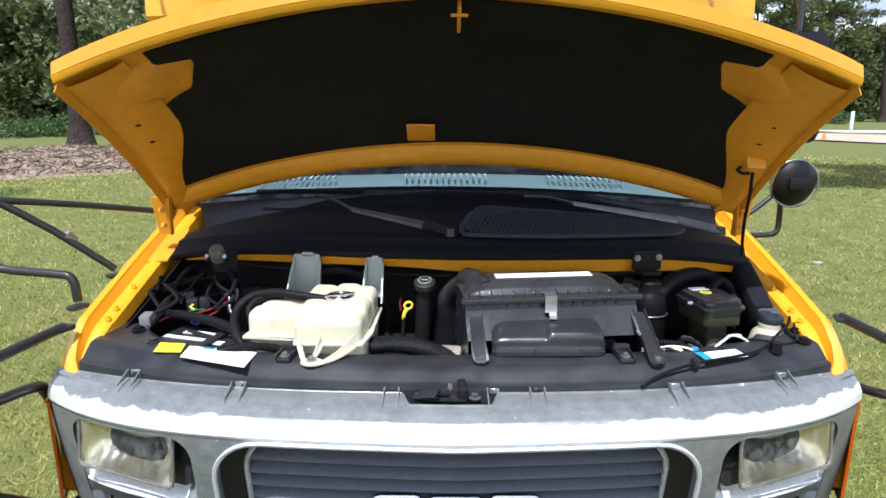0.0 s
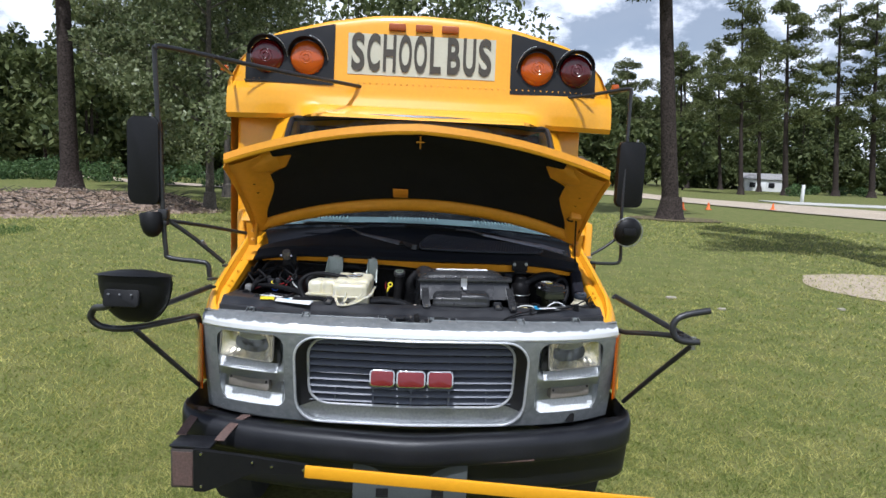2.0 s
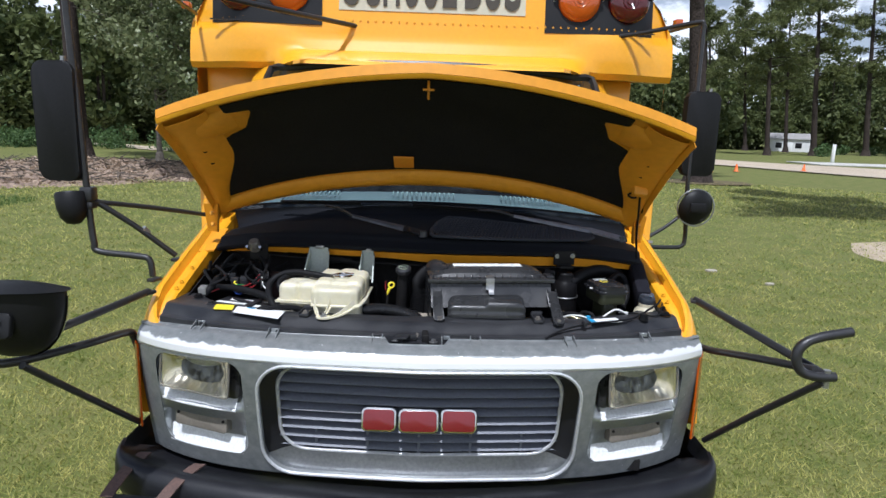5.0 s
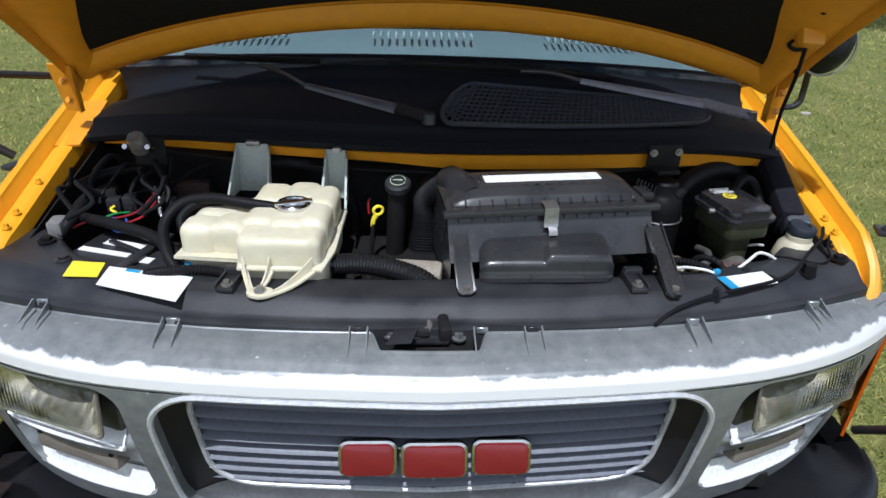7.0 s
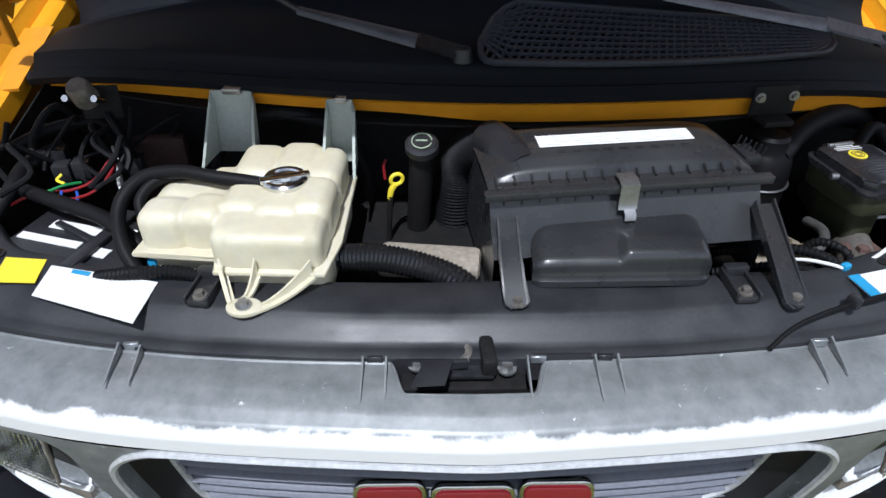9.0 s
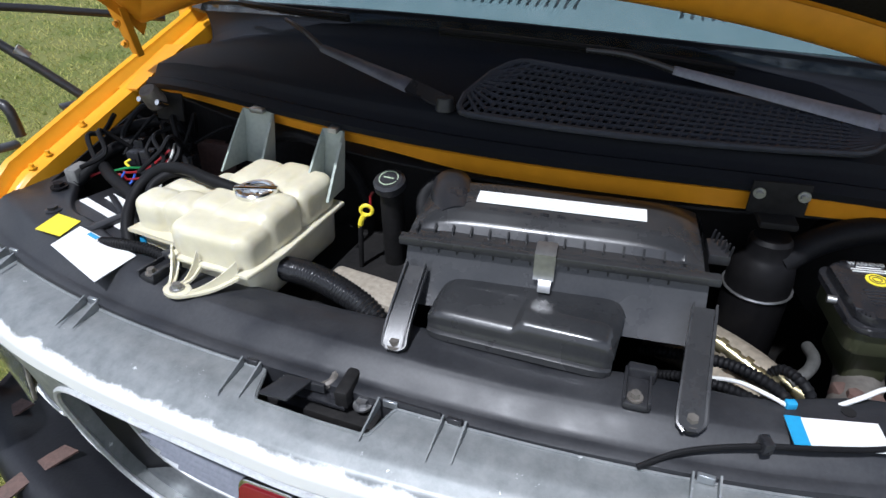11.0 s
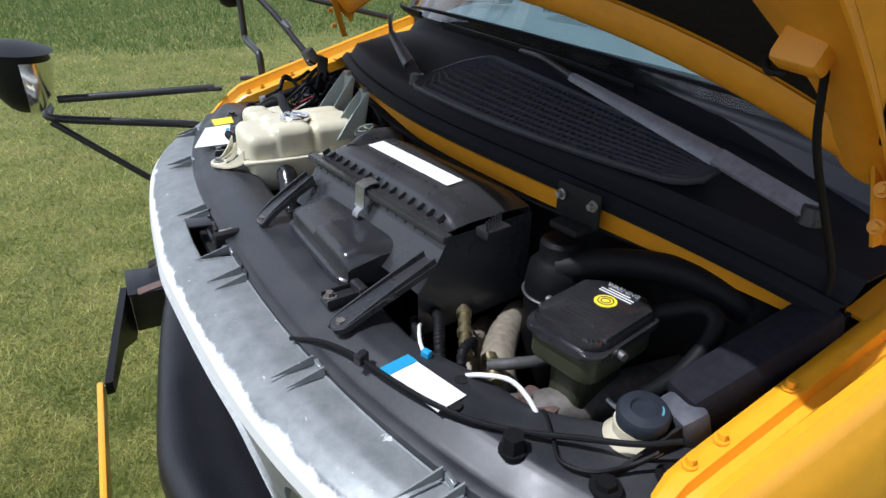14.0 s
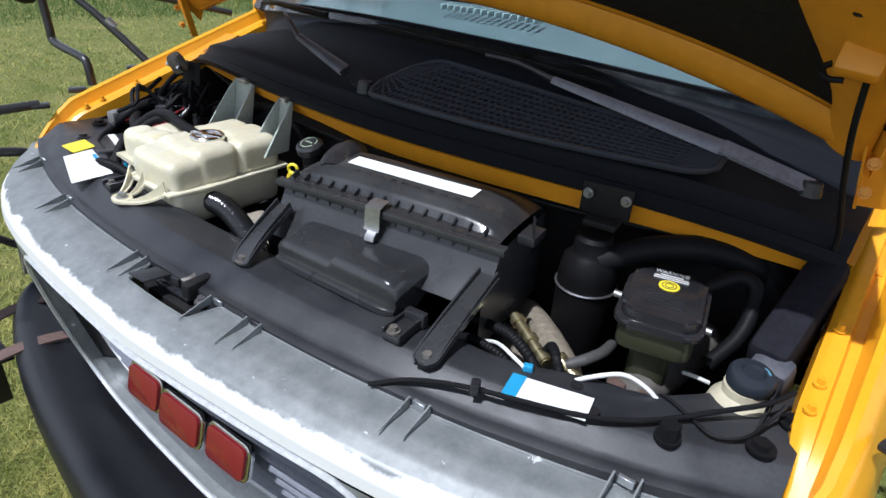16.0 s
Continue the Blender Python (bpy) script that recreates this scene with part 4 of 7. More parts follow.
def leaf_mat(name, a, b, scale=0.4, rough=0.6, trans=0.25, patch=1.0):
    """Leaves that differ one from another; a little light passes through."""
    m = bpy.data.materials.new(name)
    m.use_nodes = True
    n, l = m.node_tree.nodes, m.node_tree.links
    g = n.new("ShaderNodeNewGeometry")
    tc = n.new("ShaderNodeTexCoord")
    nz = n.new("ShaderNodeTexNoise")
    nz.inputs["Scale"].default_value = scale
    l.new(tc.outputs["Object"], nz.inputs["Vector"])
    ad = n.new("ShaderNodeMath")
    ad.operation = "ADD"
    ad.use_clamp = True
    l.new(g.outputs["Random Per Island"], ad.inputs[0])
    sb = n.new("ShaderNodeMath")
    sb.operation = "MULTIPLY_ADD"
    sb.inputs[1].default_value, sb.inputs[2].default_value = patch, -0.5 * patch
    nz.inputs["Detail"].default_value, nz.inputs["Roughness"].default_value = 7, 0.74
    l.new(nz.outputs["Fac"], sb.inputs[0])
    l.new(sb.outputs[0], ad.inputs[1])
    mx = n.new("ShaderNodeMix")
    mx.data_type = "RGBA"
    mx.inputs["A"].default_value, mx.inputs["B"].default_value = (*a, 1), (*b, 1)
    l.new(ad.outputs[0], mx.inputs["Factor"])
    b_ = n["Principled BSDF"]
    b_.inputs["Roughness"].default_value = rough
    b_.inputs["Specular IOR Level"].default_value = 0.3
    l.new(mx.outputs["Result"], b_.inputs["Base Color"])
    tr = n.new("ShaderNodeBsdfTranslucent")
    l.new(mx.outputs["Result"], tr.inputs[0])
    ms = n.new("ShaderNodeMixShader")
    ms.inputs[0].default_value = trans
    l.new(b_.outputs[0], ms.inputs[1])
    l.new(tr.outputs[0], ms.inputs[2])
    l.new(ms.outputs[0], n["Material Output"].inputs[0])
    return m


OAKLEAF = leaf_mat("oak_leaves", (0.060, 0.085, 0.030), (0.250, 0.275, 0.135), trans=0.35, rough=0.42)
PINELEAF = leaf_mat("pine_needles", (0.052, 0.072, 0.022), (0.190, 0.205, 0.075), trans=0.35)
DARKLEAF = leaf_mat("wood_foliage", (0.040, 0.060, 0.018), (0.165, 0.190, 0.068), scale=0.15, trans=0.35)
BUSHLEAF = leaf_mat("bush_leaves", (0.035, 0.075, 0.022), (0.105, 0.165, 0.055))
GRASSLEAF = leaf_mat("grass_blades", (0.140, 0.192, 0.033), (0.570, 0.530, 0.178), scale=2.4, trans=0.4, patch=3.4)
ROUGHGRASS = leaf_mat("rough_grass_blades", (0.065, 0.135, 0.030), (0.170, 0.240, 0.075), scale=0.6, trans=0.4)
BARK = mat("pine_bark", (0.060, 0.047, 0.040), 0.95, other=(0.030, 0.024, 0.021), scale=5, amount=1.0, fine=0.55, bump=1.0, bump_scale=14, spec=0.1)
GREYBARK = mat("oak_bark", (0.13, 0.115, 0.095), 0.95, other=(0.06, 0.052, 0.045), scale=7, amount=1.0, fine=0.4, bump=1.0, bump_scale=18, spec=0.1)
DIRT = mat("tan_dirt", (0.48, 0.40, 0.30), 0.95, other=(0.34, 0.27, 0.19), scale=0.8, amount=0.9, fine=0.25, bump=0.6, bump_scale=20, spec=0.1)
GRAVEL = mat("pale_dirt_road", (0.50, 0.42, 0.32), 0.95, other=(0.38, 0.31, 0.23), scale=0.35, amount=0.9, fine=0.25, bump=0.5, bump_scale=14, spec=0.1)

rng = np.random.default_rng(7)


def raw(name, verts, faces, material, parent=None, label="", kind=""):
    me = bpy.data.meshes.new(name)
    me.from_pydata(verts, [], faces)
    me.materials.append(material)
    ob = new(name, me)
    if parent:
        ob.parent = parent
    return tagged(ob, label, kind=kind)


def leaf_cards(c, size, flat=0.0, long=1.0, wide=0.55):
    """One small quad for each centre, turned at random."""
    n = len(c)
    a = rng.normal(size=(n, 3))
    a[:, 2] *= 1 - flat
    a /= np.linalg.norm(a, axis=1)[:, None]
    b = np.cross(a, rng.normal(size=(n, 3)))
    b /= np.linalg.norm(b, axis=1)[:, None]
    s = (size * rng.uniform(0.6, 1.3, n))[:, None]
    a, b = a * s * long, b * s * wide
    v = np.stack([c - a, c + b * 0.9, c + a, c - b * 0.9], 1).reshape(-1, 3)
    return v, np.arange(n * 4).reshape(n, 4).tolist()


def blobs(centres, radii, per, squash=0.75):
    """Points spread through a number of clumps, thicker near their outer shell."""
    out = []
    for c, r in zip(centres, radii):
        d = rng.normal(size=(per, 3))
        d /= np.linalg.norm(d, axis=1)[:, None]
        k = rng.uniform(0.25, 1.0, per) ** 0.5
        out.append(np.array(c) + d * (k * r)[:, None] * np.array([1, 1, squash]))
    return np.concatenate(out)


def ground_mat():
    m = mat("lawn", (0.085, 0.118, 0.027), 0.95, other=(0.21, 0.192, 0.074), scale=2.0, amount=0.9, fine=0.3, bump=0.6, bump_scale=38, spec=0.1)
    return m


LAWN = ground_mat()
bm = B()
gx = [-2500, -600, -200, -80, -40, -25, -16, -10, -6, -3, 0, 3, 6, 10, 16, 25, 40, 80, 200, 600, 2500]
gs = [[bm.verts.new((x, y, 0.0 if abs(x) < 8 and abs(y) < 8 else 0.04 * noise.noise(Vector((x * 0.11, y * 0.11, 0))))) for y in gx] for x in gx]
for i in range(len(gx) - 1):
    for j in range(len(gx) - 1):
        bm.faces.new((gs[i][j], gs[i + 1][j], gs[i + 1][j + 1], gs[i][j + 1]))
tagged(part("ground", bm, LAWN), "mown lawn with dry patches", "ground", kind="structure")


def patch(name, pts, z, material, label, cat):
    """A flat strip or patch with a ragged edge, just above the lawn."""
    bm = B()
    p = spline(pts + [pts[0]], 8)[:-1]
    c = sum(p, Vector()) / len(p)
    vs = [bm.verts.new((c.x + (q.x - c.x) * (1 + 0.05 * noise.noise(q * 0.9)), c.y + (q.y - c.y) * (1 + 0.05 * noise.noise(q * 0.7 + Vector((9, 0, 0)))), z)) for q in p]
    f = bm.faces.new(vs)
    bmesh.ops.triangulate(bm, faces=[f])
    return tagged(part(name, bm, material, smooth=False), label, cat, kind="structure")


def strip(name, near, far, z, material, label, cat):
    bm = B()
    a, b = spline(near, 6), spline(far, 6)
    va = [bm.verts.new((p.x, p.y + 0.5 * noise.noise(p), z)) for p in a]
    vb = [bm.verts.new((p.x, p.y + 0.5 * noise.noise(p), z)) for p in b]
    for i in range(len(va) - 1):
        bm.faces.new((va[i], va[i + 1], vb[i + 1], vb[i]))
    return tagged(part(name, bm, material, smooth=False), label, cat, kind="structure")


strip("road", [(-70, 50, 0), (-34, 45, 0), (-24, 42, 0), (-17, 36.5, 0), (-8, 38, 0), (4, 46, 0), (15.7, 53.6, 0), (19.1, 43.6, 0), (24.2, 30.7, 0), (29, 22, 0), (36, 10, 0)],
      [(-70, 54, 0), (-36, 48.5, 0), (-25, 45.5, 0), (-16.5, 40, 0), (-8, 44, 0), (5, 58, 0), (20.6, 71.7, 0), (24.5, 54.4, 0), (33, 43.4, 0), (41, 33, 0), (54, 18, 0)], 0.06, GRAVEL, "pale dirt road beyond the lawn", "road")
patch("dirt_patch", [(7.5, 9.2, 0), (8.9, 9.6, 0), (9.8, 9.2, 0), (9.6, 6.6, 0), (7.9, 6.2, 0), (7.0, 7.2, 0), (6.9, 8.1, 0)], 0.012, DIRT, "bare pale dirt patch in the lawn", "dirt")
patch("dirt_patch", [(8.9, 23.4, 0), (10.3, 22.7, 0), (12.4, 23.2, 0), (12.6, 25, 0), (10.5, 25.6, 0), (9.0, 24.8, 0)], 0.045, mat("needle_litter", (0.16, 0.11, 0.075), 0.95, other=(0.10, 0.10, 0.045), scale=3, amount=1.0, fine=0.4, bump=0.8, bump_scale=25, spec=0.1), "needle-strewn bare ground round the pine", "dirt")
bm = B()
box(bm, (44, 52, 0.05), (26, 6, 0.10), rz=-4, bevel=0.03)
tagged(part("concrete_slab", bm, mat("pale_concrete", (0.50, 0.48, 0.44), 0.9, fine=0.1, scale=1.5)), "pale concrete slab beside the road", "slab")

# short grass near the bus, and rough grass past the mown edge
def blades(n, xr, yr, h, w, keep=None):
    p = np.stack([rng.uniform(*xr, n), rng.uniform(*yr, n)], 1)
    if keep is not None:
        p = p[keep(p)]
    n = len(p)
    ang = rng.uniform(0, 2 * np.pi, n)
    hh = h * rng.uniform(0.5, 1.2, n)
    lean = rng.normal(size=(n, 2)) * (hh * 0.55)[:, None]
    ww = w * rng.uniform(0.6, 1.3, n)
    d = np.stack([np.cos(ang), np.sin(ang)], 1) * ww[:, None]
    z0 = np.full(n, -0.004)
    v = np.stack([np.column_stack([p - d, z0]), np.column_stack([p + d, z0]), np.column_stack([p + lean, hh])], 1).reshape(-1, 3)
    return v, np.arange(n * 3).reshape(n, 3).tolist()


def off_bus(p):
    return ~((np.abs(p[:, 0]) < 0.8) & (p[:, 1] > 0.2) & (p[:, 1] < 7))


def spread_blades(n, c, r0, r1):
    """Grass thinning out with the distance from c, its blades drawn larger there."""
    r = np.exp(rng.uniform(math.log(r0), math.log(r1), n))
    a = rng.uniform(0, 2 * math.pi, n)
    p = np.stack([c[0] + r * np.cos(a), c[1] + r * np.sin(a)], 1)
    k = off_bus(p)
    p, r = p[k], r[k]
    n = len(p)
    ang = rng.uniform(0, 2 * np.pi, n)
    hh = (0.022 + 0.0018 * r) * rng.uniform(0.5, 1.25, n)
    lean = rng.normal(size=(n, 2)) * (hh * 1.1)[:, None]
    d = np.stack([np.cos(ang), np.sin(ang)], 1) * ((0.0016 + 0.0007 * r) * rng.uniform(0.6, 1.3, n))[:, None]
    z0 = np.full(n, -0.004)
    v = np.stack([np.column_stack([p - d, z0]), np.column_stack([p + d, z0]), np.column_stack([p + lean, hh])], 1).reshape(-1, 3)
    return v, np.arange(n * 3).reshape(n, 3).tolist()


v, f = spread_blades(1350000, (0.0, -1.0), 0.12, 28.0)
tagged(raw("grass", v.tolist(), f, GRASSLEAF), "short mown grass blades", "grass", kind="stuff")
v, f = blades(60000, (-17, -8.6), (-6, 12), 0.11, 0.007, lambda p: p[:, 0] < -9.0 + 0.5 * np.sin(p[:, 1] * 1.3) + rng.normal(size=len(p)) * 0.25)
tagged(raw("rough_grass", v.tolist(), f, ROUGHGRASS), "taller rough grass past the mown edge", "grass", kind="stuff")

# trees
def limb_tree(name, x, y, r, h, bark, leaf, label, crown, per, size, limbs=10, first=0.35, spread=0.45, squash=0.7, lean=0.0, flat=0.0, clump=0.12):
    """A tapered trunk with limbs that end in clumps of leaves. crown: its half width."""
    root = tagged(new(name), label, "tree")
    root.location = (x, y, 0)
    bm = B()
    top = Vector((lean, lean * 0.4, h))
    tube(bm, [(0, 0, -0.15), (0.0, 0.0, 0.25), (lean * 0.12, 0.03 * r, h * 0.25), (lean * 0.5, -0.05, h * 0.6), top], (r, r * 0.25), seg=14)
    lathe(bm, [(r * 1.5, -0.1), (r * 1.22, 0.15), (r * 1.02, 0.6), (r * 0.5, 0.7)], (0, 0, 0), seg=14)
    cs, rs = [], []
    for i in range(limbs):
        s = first + (1 - first) * (i + rng.uniform(0, 0.8)) / limbs
        a = rng.uniform(0, 2 * math.pi)
        b = Vector((lean * s, 0, h * s))
        ln = crown * (1.05 - 0.55 * (s - first) / (1 - first)) * rng.uniform(0.6, 1.1)
        e = b + Vector((math.cos(a) * ln, math.sin(a) * ln, ln * spread * rng.uniform(0.3, 1.0)))
        tube(bm, [b, b.lerp(e, 0.5) + Vector((0, 0, 0.08 * ln)), e], (r * 0.28 * (1.1 - s * 0.6), r * 0.04), seg=6, smooth=4)
        for q in (0.55, 0.8, 1.0):
            p = b.lerp(e, q) + Vector(rng.normal(size=3) * ln * 0.16)
            cs.append(tuple(p))
            rs.append(crown * clump * 2.2 * rng.uniform(0.7, 1.25))
    cs.append(tuple(top))
    rs.append(crown * clump * 2.4)
    part("trunk", bm, bark, root)
    v, f = leaf_cards(blobs(cs, rs, per, squash), size, flat)
    raw("crown", v.tolist(), f, leaf, root)
    return root


def pine(x, y, r, h, label, crown, limbs=26, first=0.4, tufts=4, per=60, size=0.24, tuft=0.9, low=(), lean=0.0):
    """A straight tapered trunk, level limbs and separate tufts of long needles."""
    root = tagged(new("pine_tree"), label, "tree")
    root.location = (x, y, 0)
    bm = B()
    lx = rng.normal() * 0.15 + lean
    tube(bm, [(0, 0, -0.15), (0, 0, 0.4), (lx * 0.3, 0.02, h * 0.3), (lx * 0.65, -0.03, h * 0.65), (lx, 0, h)], (r, r * 0.18), seg=16)
    lathe(bm, [(r * 1.55, -0.1), (r * 1.28, 0.15), (r * 1.06, 0.55), (r * 0.9, 1.0)], (0, 0, 0), seg=16)
    cs, rs = [], []
    spec = [(first + (0.97 - first) * (i + rng.uniform(0, 0.9)) / limbs, rng.uniform(0, 2 * math.pi), None) for i in range(limbs)] + list(low)
    for s, a, ln in spec:
        b = Vector((lx * s, 0, h * s))
        k = max(0.0, (s - first) / (1 - first))
        ln = ln or crown * (0.35 + 0.75 * math.sin(math.pi * min(1, 0.22 + 0.78 * k))) * rng.uniform(0.55, 1.1)
        e = b + Vector((math.cos(a) * ln, math.sin(a) * ln, ln * rng.uniform(-0.12, 0.32)))
        tube(bm, [b, b.lerp(e, 0.5) + Vector((0, 0, 0.06 * ln)), e], (r * 0.22 * (1.15 - s * 0.7), r * 0.03), seg=6, smooth=4)
        for q in np.linspace(0.45, 1.02, tufts):
            p = b.lerp(e, float(q)) + Vector(rng.normal(size=3) * ln * 0.10)
            cs.append(tuple(p))
            rs.append(tuft * rng.uniform(0.6, 1.15))
    cs.append((lx, 0, h))
    rs.append(tuft)
    part("trunk", bm, BARK, root)
    v, f = leaf_cards(blobs(cs, rs, per, 0.62), size, 0.0, 1.25, 0.32)
    raw("crown", v.tolist(), f, PINELEAF, root)
    return root


pine(10.6, 24.2, 0.47, 26, "tall pine with a thick bare dark trunk", 4.5, 20, 0.45, 4, 170, 0.15, 0.8, low=((0.365, 3.6, 2.6), (0.37, 0.2, 3.4)), lean=-2.5)
pine(-15.4, 24.5, 0.48, 25, "old pine with a flaking brown trunk", 4.2, 18, 0.5, 4, 150, 0.16, 0.8)
# pine out of view, added to throw its shade on the lawn
pine(10.2, 8.4, 0.34, 22, "unseen pine added to shade the lawn", 3.4, 26, 0.36, 4, 110, 0.16, 0.75)
limb_tree("oak_tree", -7.5, 18.9, 0.19, 9.5, GREYBARK, OAKLEAF, "slender oak with small glossy leaves", 4.0, 430, 0.085, limbs=22, first=0.26, spread=0.5, clump=0.10)
limb_tree("oak_tree", -10.9, 22.0, 0.14, 7.6, GREYBARK, OAKLEAF, "young oak with small leaves at the lawn edge", 2.7, 330, 0.085, limbs=18, first=0.34, spread=0.5, clump=0.10)
limb_tree("oak_tree", -9.5, 27.0, 0.2, 11.5, GREYBARK, OAKLEAF, "leafy oak behind the debris", 4.6, 360, 0.11, limbs=22, first=0.25, spread=0.5, clump=0.10)
for x, y, h, r in ((42.6, 82, 24.5, 0.42), (52.6, 88.7, 28, 0.55), (68.2, 101, 31, 0.6), (73, 99, 31, 0.62), (57, 119, 28, 0.45), (52.5, 124, 28, 0.45), (47, 113, 25, 0.4), (82, 104, 30, 0.55), (61, 112, 26, 0.45), (88, 96, 29, 0.55), (38, 116, 23, 0.4)):
    pine(x, y, r, h, "slim roadside pine with tufted branches", 4.6, 28, 0.36, 4, 85, 0.27, 1.15, lean=-0.10 * h)

# far woods: many clumps of foliage and thin trunks
def wood(name, spans, per, size, label):
    cs, rs, bm = [], [], B()
    for x0, x1, y0, y1, h0, h1, n in spans:
        for i in range(n):
            x, y, h = rng.uniform(x0, x1), rng.uniform(y0, y1), rng.uniform(h0, h1)
            tube(bm, [(x, y, 0), (x + rng.normal() * 0.3, y, h * 0.9)], (0.16, 0.06), seg=6, smooth=1)
            for s in np.linspace(0.16, 1.0, 8):
                w = 0.20 * h * (0.55 + 0.6 * math.sin(math.pi * min(1, s * 0.95)))
                for q in range(2):
                    cs.append((x + rng.normal() * w * 0.7, y + rng.normal() * w * 0.6, h * s + rng.normal() * 0.5))
                    rs.append(w * rng.uniform(0.5, 0.95))
    root = tagged(new(name), label, "woods", kind="stuff")
    part("trunks", bm, BARK, root, kind="stuff")
    v, f = leaf_cards(blobs(cs, rs, per, 0.9), size)
    raw("foliage", v.tolist(), f, DARKLEAF, root, kind="stuff")


wood("far_woods", [(-75, -24, 46, 60, 8, 12.5, 34), (-26, 6, 52, 66, 11, 17, 22), (-24, 7, 58, 70, 18, 23, 18), (-60, -30, 46, 52, 5, 9, 14), (-60, -26, 60, 66, 8, 14, 16)], 70, 0.34, "dense dark green woods beyond the road")
wood("far_woods", [(36, 125, 138, 165, 15, 24, 48), (38, 120, 128, 140, 5, 9, 40), (12, 40, 92, 116, 8, 12, 18), (-30, 14, 96, 120, 8, 12, 14)], 80, 0.55, "mixed woods behind the roadside pines")

wood("far_woods", [(-110, 10, 66, 80, 4, 9, 90)], 110, 0.55, "dark understory at the back of the woods")
# undergrowth along the left side of the road, bushes by the house
cs, rs = [], []
for i in range(90):
    x = rng.uniform(-60, -8)
    cs.append((x, 38 + 0.1 * x + rng.uniform(0, 5), rng.uniform(0.2, 0.9)))
    rs.append(rng.uniform(0.6, 1.3))
v, f = leaf_cards(blobs(cs, rs, 300, 0.8), 0.10)
tagged(raw("undergrowth", v.tolist(), f, BUSHLEAF), "bright green undergrowth along the road", "bushes", kind="stuff")
for x, y, r in ((52.5, 85.8, 1.5), (66.5, 104, 1.2), (71.2, 104.1, 1.6), (76, 106, 1.3)):
    v, f = leaf_cards(blobs([(x + rng.normal() * 0.4, y + rng.normal() * 0.4, 0.7 + rng.normal() * 0.2) for i in range(6)], [r * 0.6] * 6, 160, 0.8), 0.15)
    tagged(raw("bush", v.tolist(), f, BUSHLEAF), "rounded clipped bush near the road", "bush")

# brush pile
bm = B()


def heap(u, v):
    x, y = -15.5 + 9.6 * u - 6.5 * v, 9.6 + 8.2 * u + 10.5 * v
    e = min(1, 5 * u) * min(1, 6 * (1 - u)) * min(1, 5 * v) * min(1, 5 * (1 - v))
    n1, n2 = noise.noise(Vector((x * 0.55, y * 0.45, 0))), noise.noise(Vector((x * 1.9, y * 1.9, 3)))
    return (x, y, -0.04 + max(0, e) ** 0.7 * max(0.03, 0.08 + 0.26 * n1 + 0.12 * n2 + 0.14 * math.sin(math.pi * v)))


sheet(bm, heap, steps(0, 1, 60), steps(0, 1, 40))
pile = tagged(part("debris_mound", bm, mat("dry_debris", (0.42, 0.32, 0.24), 0.95, other=(0.14, 0.10, 0.08), scale=2.2, amount=1.0, fine=0.5, bump=1.0, bump_scale=12, spec=0.1)), "low mound of tan dirt, sticks and dead leaves", "mound")
bm = B()
for i in range(420):
    u, v = rng.uniform(0.08, 0.95), rng.uniform(0.08, 0.92)
    p = Vector(heap(u, v))
    a, ln = rng.uniform(0, 6.28), rng.uniform(0.2, 1.1)
    tube(bm, [p + Vector((0, 0, 0.03)), p + Vector((math.cos(a) * ln, math.sin(a) * ln, rng.uniform(-0.05, 0.3)))], (0.022, 0.008), seg=5, smooth=1)
part("stick", bm, GREYBARK, pile, kind="stuff")
c = np.array([heap(rng.uniform(0.05, 0.95), rng.uniform(0.05, 0.95)) for i in range(11000)])
v, f = leaf_cards(c + [0, 0, 0.03], 0.06, 0.5)
raw("dead_leaves", v.tolist(), f, leaf_mat("dead_leaves", (0.14, 0.10, 0.065), (0.46, 0.35, 0.25), trans=0.1), pile, kind="stuff")

# house, post, marker cones
def house(x, y, w, d, h, rz, wall, roof, label):
    root = tagged(new("house"), label, "house")
    root.matrix_world = pose(x, y, 0, 0, 0, rz)
    bm = B()
    box(bm, (0, 0, h / 2), (w, d, h))
    part("wall", bm, wall, root)
    bm = B()
    vs = [bm.verts.new(p) for p in ((-w / 2 - 0.3, -d / 2 - 0.3, h), (w / 2 + 0.3, -d / 2 - 0.3, h), (w / 2 + 0.3, d / 2 + 0.3, h), (-w / 2 - 0.3, d / 2 + 0.3, h), (-w / 2 - 0.3, 0, h + d * 0.32), (w / 2 + 0.3, 0, h + d * 0.32))]
    for q in ((0, 1, 5, 4), (2, 3, 4, 5), (0, 4, 3), (1, 2, 5), (0, 3, 2, 1)):
        bm.faces.new([vs[i] for i in q])
    part("roof", bm, roof, root, smooth=False)
    for dx in (-w * 0.28, w * 0.22):
        bm = B()
        box(bm, (dx, -d / 2 - 0.02, h * 0.5), (w * 0.16, 0.06, h * 0.42), bevel=0.01)
        part("window", bm, SIGNBLACK, root)
    bm = B()
    box(bm, (0.0, -d / 2 - 0.02, h * 0.38), (0.9, 0.06, h * 0.72), bevel=0.01)
    part("door", bm, SIGNBLACK if roof == BARK else WHITE, root)


